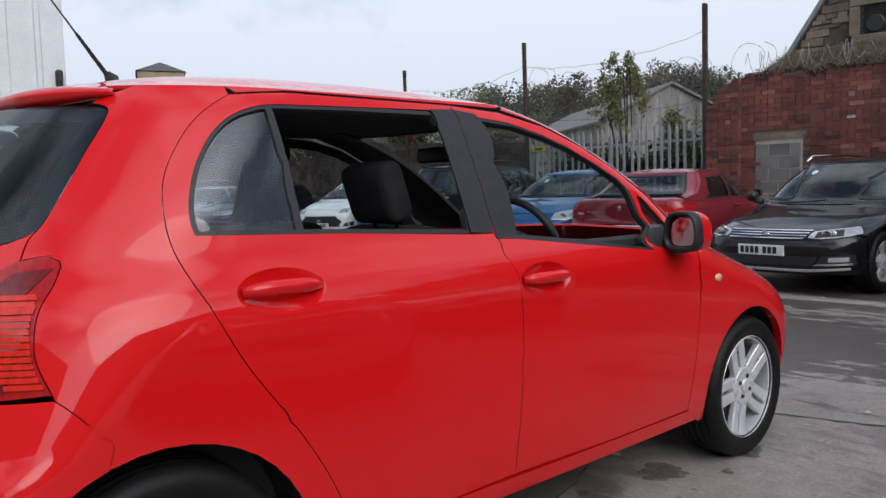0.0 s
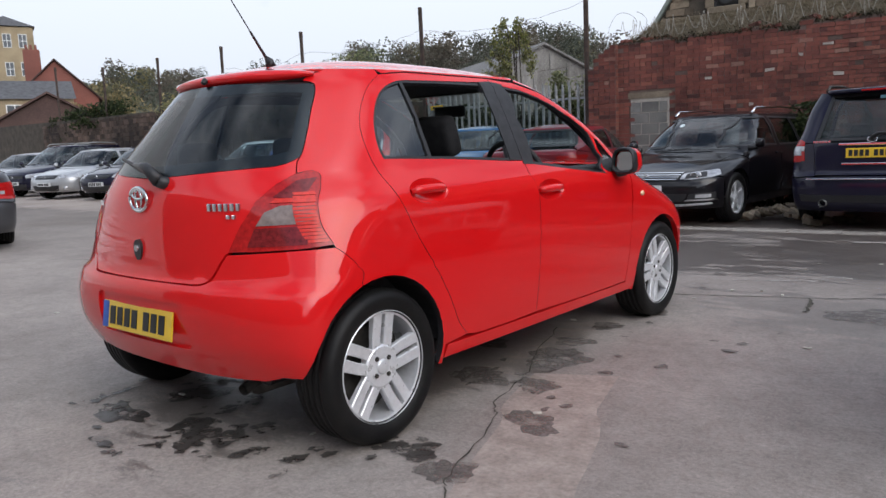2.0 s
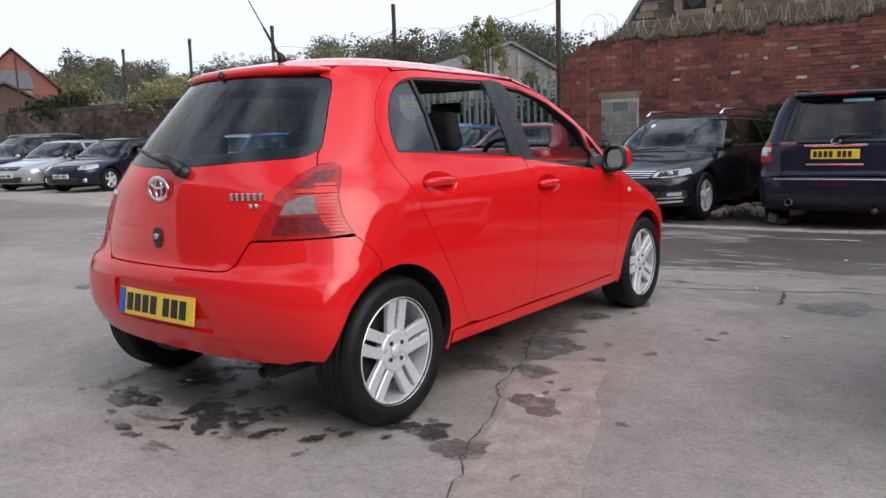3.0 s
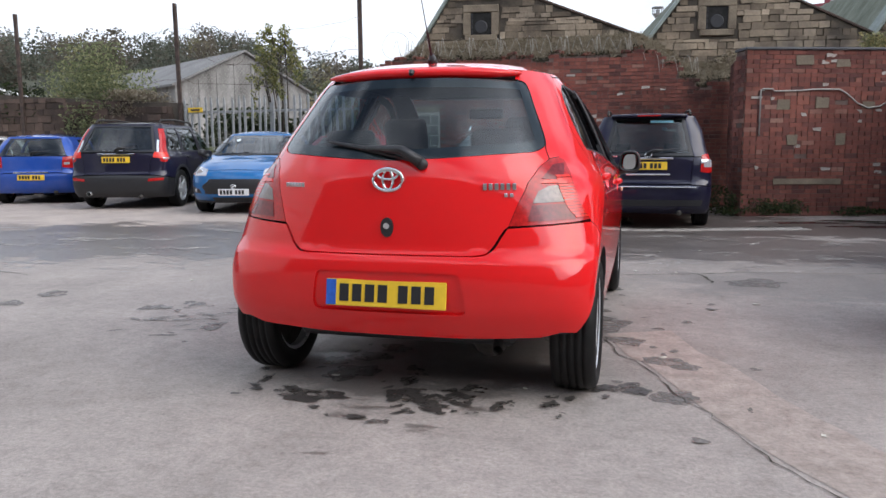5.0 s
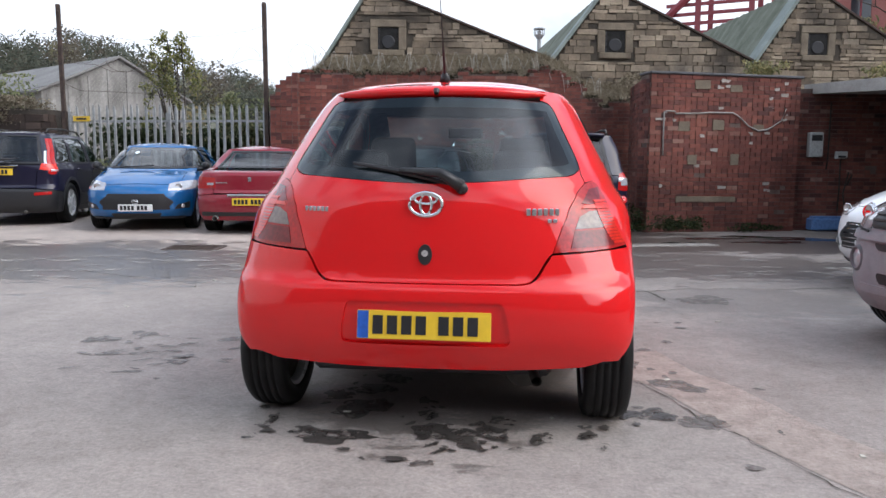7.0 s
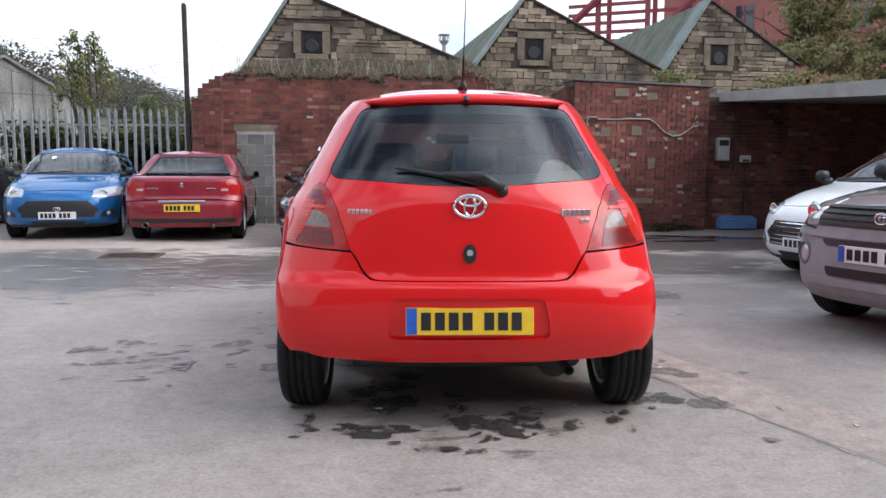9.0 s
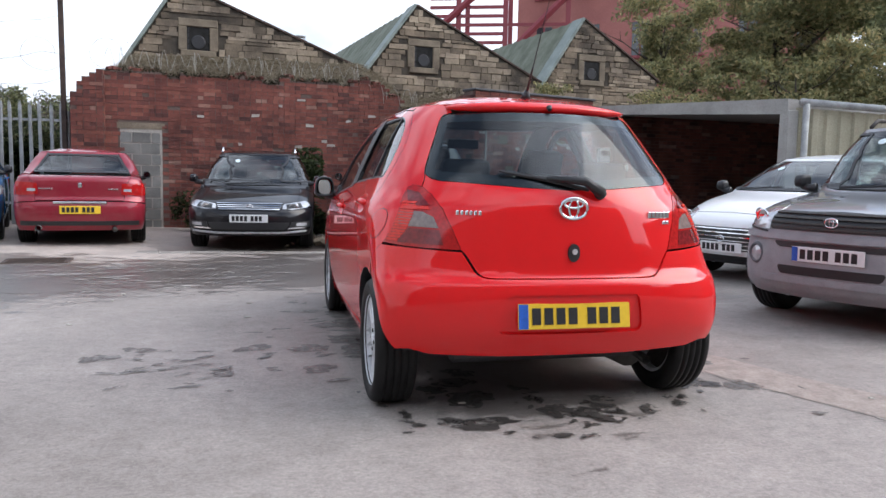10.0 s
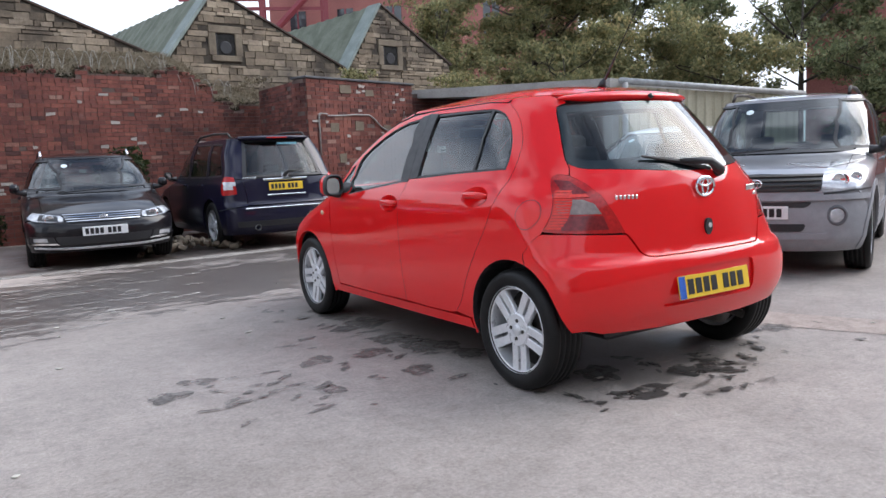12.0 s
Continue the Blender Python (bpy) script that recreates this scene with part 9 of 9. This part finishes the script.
def gabled(name, m, w, d, eave, ridge, wall, roof, label, overhang=0.2, hip=0.0):
    """A house: local x along the gable front, y back; ridge runs along y."""
    h = thing(name, m, label, "building")
    bm = bmesh.new()
    if hip:
        box(bm, -w / 2, 0, -1, w / 2, d, eave)
    else:
        slab(bm, [(-w / 2, -1), (w / 2, -1), (w / 2, eave), (0, ridge), (-w / 2, eave)], d)
    part("wall", bm, wall, h)
    bm = bmesh.new()
    o = overhang
    for sx in (-1, 1):
        k = (ridge - eave) / (w / 2)
        x0, z0 = sx * (w / 2 + o), eave - k * o
        hy = hip
        a = [bm.verts.new(p) for p in ((x0, -o, z0 + 0.05), (x0, d + o, z0 + 0.05), (0, d + o - hy, ridge + 0.08), (0, -o + hy, ridge + 0.08))]
        b = [bm.verts.new((v.co.x, v.co.y, v.co.z + 0.14)) for v in a]
        bm.faces.new(a)
        bm.faces.new(b[::-1])
        for i in range(4):
            j = (i + 1) % 4
            bm.faces.new((a[j], a[i], b[i], b[j]))
    if hip:
        for y0, y1 in ((-o, -o + hip), (d + o, d + o - hip)):
            vs = [bm.verts.new(p) for p in ((-w / 2 - o, y0, eave - 0.1 + 0.2), (w / 2 + o, y0, eave + 0.1), (0, y1, ridge + 0.2))]
            bm.faces.new(vs)
    bmesh.ops.recalc_face_normals(bm, faces=bm.faces)
    part("roof", bm, roof, h)
    return h


def window_at(h, x, z, w, hgt, y=0.0, bars=True):
    bm = bmesh.new()
    for a, b, c, d in ((-w / 2 - 0.08, -hgt / 2 - 0.08, w / 2 + 0.08, -hgt / 2), (-w / 2 - 0.08, hgt / 2, w / 2 + 0.08, hgt / 2 + 0.08), (-w / 2 - 0.08, -hgt / 2, -w / 2, hgt / 2), (w / 2, -hgt / 2, w / 2 + 0.08, hgt / 2)):
        box(bm, x + a, y - 0.10, z + b, x + c, y + 0.02, z + d)
    if bars:
        box(bm, x - 0.04, y - 0.08, z - hgt / 2, x + 0.04, y - 0.02, z + hgt / 2)
        box(bm, x - w / 2, y - 0.08, z - 0.04, x + w / 2, y - 0.02, z + 0.04)
    f = part("window", bm, FRAME_WHITE, h)
    bm = bmesh.new()
    box(bm, x - w / 2, y - 0.05, z - hgt / 2, x + w / 2, y - 0.01, z + hgt / 2)
    part("pane", bm, PANE, f)


def facing(az, d, z=0.0, turn=0.0):
    """A frame at that bearing whose -y looks back at the yard."""
    p = polar(az, d, z)
    return pose(p.x, p.y, p.z, 0, 0, -az + turn)


def far_buildings():
    b = gabled("barn", pose(-25.3, 42.8, 0, 0, 0, 58), 9.6, 20.0, 5.2, 7.5, BARN_WALL, BARN_ROOF, "large grey rendered barn with a sheet roof beyond the fence", 0.3)
    bm = bmesh.new()
    for i in range(8):
        box(bm, -4.5 + i * 1.25, -0.06, 0, -4.4 + i * 1.25, 0.0, 7.2 - abs(-4.45 + i * 1.25) * 0.48)
    part("wall_ribs", bm, BARN_WALL, b, "", False, None, "stuff")
    lean = gabled("low_shed", pose(-33.5, 38.5, 0, 0, 0, 58), 6.0, 10.0, 3.6, 4.6, BARN_WALL, BARN_ROOF, "low grey shed beside the barn", 0.3)
    white = gabled("white_shed", pose(-47.0, 42.0, 0, 0, 0, 30), 9.0, 12.0, 4.6, 6.0, FRAME_WHITE, FRAME_WHITE, "white pitched-roof shed far beyond the wall", 0.2)
    # square sandstone tower house with three windows a storey
    t = gabled("tower_house", facing(-68.2, 125, 0, 3), 6.9, 8.0, 20.6, 22.3, SANDSTONE, SLATE, "tall square sandstone house with a slate roof", 0.25, 3.0)
    for s in range(4):
        for i in (-1, 0, 1):
            window_at(t, i * 2.0, 18.6 - s * 4.0, 0.95, 1.8)
    gabled("tower_annex", facing(-70.6, 135, 0, 8), 6.0, 8.0, 17.5, 18.6, FRAME_WHITE, SLATE, "white-walled building behind the tower house", 0.2)
    # terrace below it, red roofs and a chimney

    p = facing(-68.4, 72, 0, 2)
    e = thing("terrace_house", p, "low yellow sandstone terrace with a slate roof and sash windows", "building")
    bm = bmesh.new()
    box(bm, -5.5, 0, -1, 5.5, 6, 6.6)
    part("wall", bm, SANDSTONE, e)
    bm = bmesh.new()
    vs = [bm.verts.new(q) for q in ((-5.7, -0.3, 6.5), (5.7, -0.3, 6.5), (5.7, 3, 8.3), (-5.7, 3, 8.3), (-5.7, 6.3, 6.5), (5.7, 6.3, 6.5))]
    bm.faces.new(vs[:4])
    bm.faces.new((vs[3], vs[2], vs[5], vs[4]))
    part("roof", bm, SLATE, e)
    for x in (-2.6, 0.9, 3.6):
        window_at(e, x, 5.3, 1.15, 1.3)
    r = gabled("red_roof_house", facing(-65.1, 78, 0, 0), 7.0, 8.0, 7.0, 10.4, HOUSE_BRICK, RED_ROOF, "red brick house with a steep red roof", 0.3)
    bm = bmesh.new()
    box(bm, -2.6, 1.5, 8.5, -1.2, 2.7, 11.6, 0.05)
    for k in range(3):
        tube(bm, [(-2.3 + k * 0.4, 2.1, 11.6), (-2.3 + k * 0.4, 2.1, 12.1)], [0.13, 0.10], 8)
    part("chimney", bm, HOUSE_BRICK, r)
    for i, (az, d, w) in enumerate(((-71.5, 58, 9.0), (-65.3, 56, 9.5))):
        gabled("outhouse", facing(az, d, 0, 0), w, 7.0, 2.9, 5.6, RED_ROOF, RED_ROOF, "dark red-brown roofed outhouse", 0.3)
    # red mill, with a steel frame by it, and the second block on the right
    m1 = thing("mill", pose(14.5, 43.5, 0, 0, 0, -38), "tall red brick mill with rows of windows", "building")
    bm = bmesh.new()
    box(bm, 0, 0, -1, 19, 14, 21)
    part("wall", bm, REDBRICK_FAR, m1)
    for i in range(6):
        for z in (9.5, 13.3, 17.1):
            bm = bmesh.new()
            box(bm, 1.3 + i * 3.0, -0.05, z - 1.0, 2.3 + i * 3.0, 0.05, z + 1.0)
            w = part("window", bm, PANE, m1)
            bm = bmesh.new()
            box(bm, 1.15 + i * 3.0, -0.15, z - 1.15, 2.45 + i * 3.0, 0.02, z - 1.0)
            box(bm, 1.75 + i * 3.0, -0.08, z - 1.0, 1.85 + i * 3.0, -0.04, z + 1.0)
            part("window_sill", bm, RED_STEEL, w)
    m2 = thing("mill", pose(26.3, 15.2, 0, 0, 0, -76), "tall plain red brick mill block", "building")
    bm = bmesh.new()
    box(bm, 0, 0, -1, 40, 12, 11.5)
    part("wall", bm, REDBRICK_FAR, m2)
    for k in range(6):
        bm = bmesh.new()
        box(bm, 0, -0.06, 2.5 + k * 1.5, 40, 0.0, 2.62 + k * 1.5)
        part("string_course", bm, REDBRICK_FAR, m2)
    fr = thing("stair_tower", pose(9.2, 38.0, 0, 0, 0, -22), "red-painted open steel stair tower with level bars", "frame")
    for x in (0, 2.6, 6.0):
        for y in (0, 4.0):
            bm = bmesh.new()
            box(bm, x - 0.13, y - 0.13, 0, x + 0.13, y + 0.13, 15.0)
            part("column", bm, RED_STEEL, fr)
    for k in range(16):
        z = 7.4 + k * 0.48
        bm = bmesh.new()
        box(bm, -1.6 if k < 11 else 0, -0.10, z, 2.6 if k % 4 else 6.0, 0.02, z + 0.17)
        part("level_bar", bm, RED_STEEL, fr)
    for x0, z0, x1, z1 in ((-3.6, 7.0, 1.5, 11.5), (2.6, 7.6, 6.0, 11.0), (2.6, 11.5, 6.0, 14.6)):
        bm = bmesh.new()
        tube(bm, [(x0, -0.2, z0), (x1, -0.2, z1)], 0.2, 6)
        part("brace", bm, RED_STEEL, fr)
    # a slender vent stack behind the gables
    s = thing("vent_chimney", pose(1.35, 56.6, 0), "slender pale vent pipe with a ringed top", "chimney")
    bm = bmesh.new()
    tube(bm, [(0, 0, 0), (0, 0, 11.3)], 0.16, 10)
    tube(bm, [(0, 0, 10.7), (0, 0, 11.0)], [0.18, 0.40], 12)
    tube(bm, [(0, 0, 11.42), (0, 0, 11.5)], 0.44, 12)
    for k in range(8):
        a = 2 * math.pi * k / 8
        tube(bm, [(0.38 * math.cos(a), 0.38 * math.sin(a), 11.0), (0.38 * math.cos(a), 0.38 * math.sin(a), 11.45)], 0.03, 4)
    part("vent_pipe", bm, GALV, s)


far_buildings()


# ---- bricks, blocks and stones, piece by piece ----
def slot(w, h, d, rnd, chip=0.006):
    """The eight corners of a slightly uneven block, front at -d."""
    j = lambda: rnd.uniform(-chip, chip)
    return [(0 + j(), -d + j() * 0.5, 0 + j()), (w + j(), -d + j() * 0.5, 0 + j()), (w + j(), -d + j() * 0.5, h + j()), (0 + j(), -d + j() * 0.5, h + j()), (0, 0.01, 0), (w, 0.01, 0), (w, 0.01, h), (0, 0.01, h)]


QUADS = ((0, 1, 2, 3), (1, 5, 6, 2), (5, 4, 7, 6), (4, 0, 3, 7), (3, 2, 6, 7), (4, 5, 1, 0))


def lay(parent, name, spots, mat_piece, mat_rest, parts, near, seed, depth, chip):
    """Lays the pieces (x, z, w, h): the first ones near by as parts, the rest as one mesh."""
    rnd = random.Random(seed)
    kinds = {}
    rest_v, rest_f, made = [], [], 0
    for x, z, w, h in spots:
        d = depth * rnd.uniform(0.5, 1.3)
        if made < parts and near(x, z):
            key = (round(w, 2), round(h, 2), int(rnd.random() * 3))
            if key not in kinds:
                kinds[key] = mesh_of(name, slot(key[0], key[1], depth, rnd, chip), QUADS, mat_piece)
            piece(name, kinds[key], parent, pose(x, rnd.uniform(-0.004, 0.004), z))
            made += 1
        else:
            k = len(rest_v)
            rest_v += [(x + a, b * d / depth, z + c) for a, b, c in slot(w, h, depth, rnd, chip)]
            rest_f += [tuple(k + i for i in q) for q in QUADS]
    if rest_f:
        piece(name + "work", mesh_of(name + "work", rest_v, rest_f, mat_rest), parent, None, "", "stuff")


def courses(ln, top, skip=lambda x, z: False, z0=-0.15, seed=1):
    """Brick courses up to top(x), with headers among the stretchers."""
    rnd = random.Random(seed)
    out, z, row = [], z0, 0
    while z < 3.2:
        x = -0.11 * (row % 2)
        while x < ln:
            w = 0.102 if row % 4 == 3 else 0.215
            a, b = max(0.0, x), min(ln, x + w)
            if b - a > 0.04 and z + 0.066 < top((a + b) / 2) and not skip((a + b) / 2, z + 0.03) and rnd.random() > 0.012:
                out.append((a, z, b - a, 0.065))
            x += w + 0.010
        z += 0.075
        row += 1
    return out


door_gap = lambda x, z: 0.24 < x < 1.02 and z < 1.98
lay(wall_main, "brick", courses(LEN_MAIN, main_top, door_gap, -0.15, 2), BRICK, BRICK_REST, 300, lambda x, z: 0.0 < x < 3.4 and z > 1.55, 3, 0.012, 0.003)
lay(wall_out, "brick", courses(LEN_OUT, lambda x: 2.70, lambda x, z: False, -0.15, 4), BRICK, BRICK_REST, 300, lambda x, z: z > 0.9, 5, 0.012, 0.003)
lay(wall_return, "brick", courses(LEN_RET, lambda x: 2.70, lambda x, z: False, -0.15, 6), BRICK, BRICK_REST, 0, lambda x, z: False, 7, 0.012, 0.003)
lay(wall_end, "brick", courses(LEN_END, lambda x: 2.68, lambda x, z: False, -0.15, 5), BRICK, BRICK_REST, 60, lambda x, z: z > 0.9, 17, 0.012, 0.003)
lay(wall_pier, "brick", courses(LEN_PIER, lambda x: float(np.interp(x, (0.11, 0.112, 0.2, 0.202, 0.33, 0.332, 0.45, 0.452), (2.50, 2.64, 2.64, 2.79, 2.79, 2.87, 2.87, 2.94))), lambda x, z: False, -0.15, 8), BRICK, BRICK_REST, 120, lambda x, z: z > 0.8, 9, 0.014, 0.003)
lay(wall_pier_return, "brick", [(0.0, -0.15 + 0.075 * i, 0.096, 0.065) for i in range(41)], BRICK, BRICK_REST, 0, lambda x, z: False, 18, 0.006, 0.002)
# the shed's back wall: sooty brick, with indoor shade put into its colour
lay(wall_bay, "brick", courses(LEN_BAY, lambda x: 2.5, lambda x, z: False, -0.15, 10), BRICK, brick_mat("sooty_shaded_brick", "island", 1.0, 0.85), 0, lambda x, z: False, 11, 0.010, 0.003)
# blocked-up doorway: grey blocks in pale mortar under a stone lintel
rnd = random.Random(14)
bm = bmesh.new()
box(bm, 0.25, -0.004, -0.12, 1.01, 0.05, 1.86)
part("mortar_bed", bm, rough_mat("pale_mortar", (0.30, 0.275, 0.24), (0.43, 0.40, 0.355), 5, 60, 0.95, 0.4, 0.005), wall_main)
z, row = -0.1, 0
while z < 1.80:
    x = 0.26
    cuts = (0.36, 0.34) if row % 2 else (0.20, 0.34, 0.16)
    for w in cuts:
        piece("block", mesh_of("block", slot(w - 0.012, 0.19, 0.014, rnd, 0.004), QUADS, BLOCKWORK), wall_main, pose(x, 0.0, z))
        x += w + 0.012
    z += 0.212
    row += 1
piece("lintel", mesh_of("lintel", slot(0.86, 0.11, 0.016, rnd, 0.006), QUADS, DRESSED), wall_main, pose(0.20, 0, 1.86))
# paler stones and patches let into the outer wall
for x, z, w, h in ((0.55, 1.72, 0.22, 0.16), (1.22, 1.74, 0.24, 0.18), (2.05, 1.75, 0.22, 0.10), (0.75, 1.12, 0.18, 0.18), (1.62, 1.12, 0.16, 0.20), (1.55, 2.42, 0.24, 0.13), (0.55, 0.45, 1.2, 0.10), (0.85, 2.45, 0.3, 0.16)):
    piece("patch_stone", mesh_of("patch_stone", slot(w, h, 0.022, rnd, 0.01), QUADS, DRESSED), wall_out, pose(x, 0, z))
LIME = rough_mat("lime_splash", (0.30, 0.27, 0.24), (0.44, 0.40, 0.36), 8, 60, 0.95, 0.3, 0.004)
for i in range(26):
    x, z = rnd.uniform(0.1, 2.8), rnd.uniform(0.6, 2.6)
    piece("mortar_patch", mesh_of("mortar_patch", slot(rnd.uniform(0.06, 0.2), 0.05, 0.016, rnd, 0.012), QUADS, LIME), wall_out, pose(x, 0, z))
for i in range(22):
    x, z = rnd.uniform(1.2, 6.6), rnd.uniform(0.8, 2.6)
    piece("mortar_patch", mesh_of("mortar_patch", slot(rnd.uniform(0.06, 0.2), 0.05, 0.016, rnd, 0.012), QUADS, LIME), wall_main, pose(x, 0, z))


def rubble_rows(lo, hi, left, right, seed, hmin=0.065, hmax=0.165, skip=lambda x, z: False):
    rnd = random.Random(seed)
    out, z = [], lo
    while z < hi:
        h = rnd.uniform(hmin, hmax)
        a, b = left(z + h), right(z + h)
        x = a
        while x < b - 0.06:
            w = min(rnd.choice((0.14, 0.20, 0.26, 0.34, 0.46)) * rnd.uniform(0.8, 1.2), b - x)
            if not skip(x + w / 2, z + h / 2):
                out.append((x, z + rnd.uniform(-0.006, 0.006), w - 0.012, h - rnd.uniform(0.008, 0.022)))
            x += w
        z += h
    return out


for i, (g, (x0, xa, x1, zb, za, zr), (wx, wz)) in enumerate(GABLES):
    lf = lambda z: x0 if z <= zb else x0 + (xa - x0) * min(1, (z - zb) / (za - zb))
    rt = lambda z: x1 if z <= zr else x1 - (x1 - xa) * min(1, (z - zr) / (za - zr))
    hole = lambda x, z: abs(x - wx) < 0.48 and -0.36 < z - wz < 0.46
    lay(g, "stone", rubble_rows(2.3, za - 0.12, lf, rt, 30 + i, skip=hole), STONE, STONE_REST, 300 if i < 2 else 120, lambda x, z: True, 40 + i, 0.03, 0.012)
left_top = lambda x: float(np.interp(x, (0, 12, 24, 28, 32.3), (3.0, 2.85, 2.75, 2.45, 2.20)))
STONE_SOOT = rough_mat("sooty_stone", (0.030, 0.021, 0.017), (0.135, 0.088, 0.064), 0.5, 20, 0.95, 0.7, 0.014, vary="piece", spread=0.55)
STONE_SOOT_REST = rough_mat("sooty_stone_bulk", (0.030, 0.021, 0.017), (0.135, 0.088, 0.064), 0.5, 20, 0.95, 0.7, 0.014, vary="island", spread=0.55)
lay(wall_left, "stone", [s for s in rubble_rows(0.0, 2.95, lambda z: 8.0, lambda z: 32.2, 50, 0.09, 0.22) if s[1] + s[3] < left_top(s[0])], STONE_SOOT, STONE_SOOT_REST, 200, lambda x, z: x > 26 and z > 0.8, 51, 0.03, 0.015)
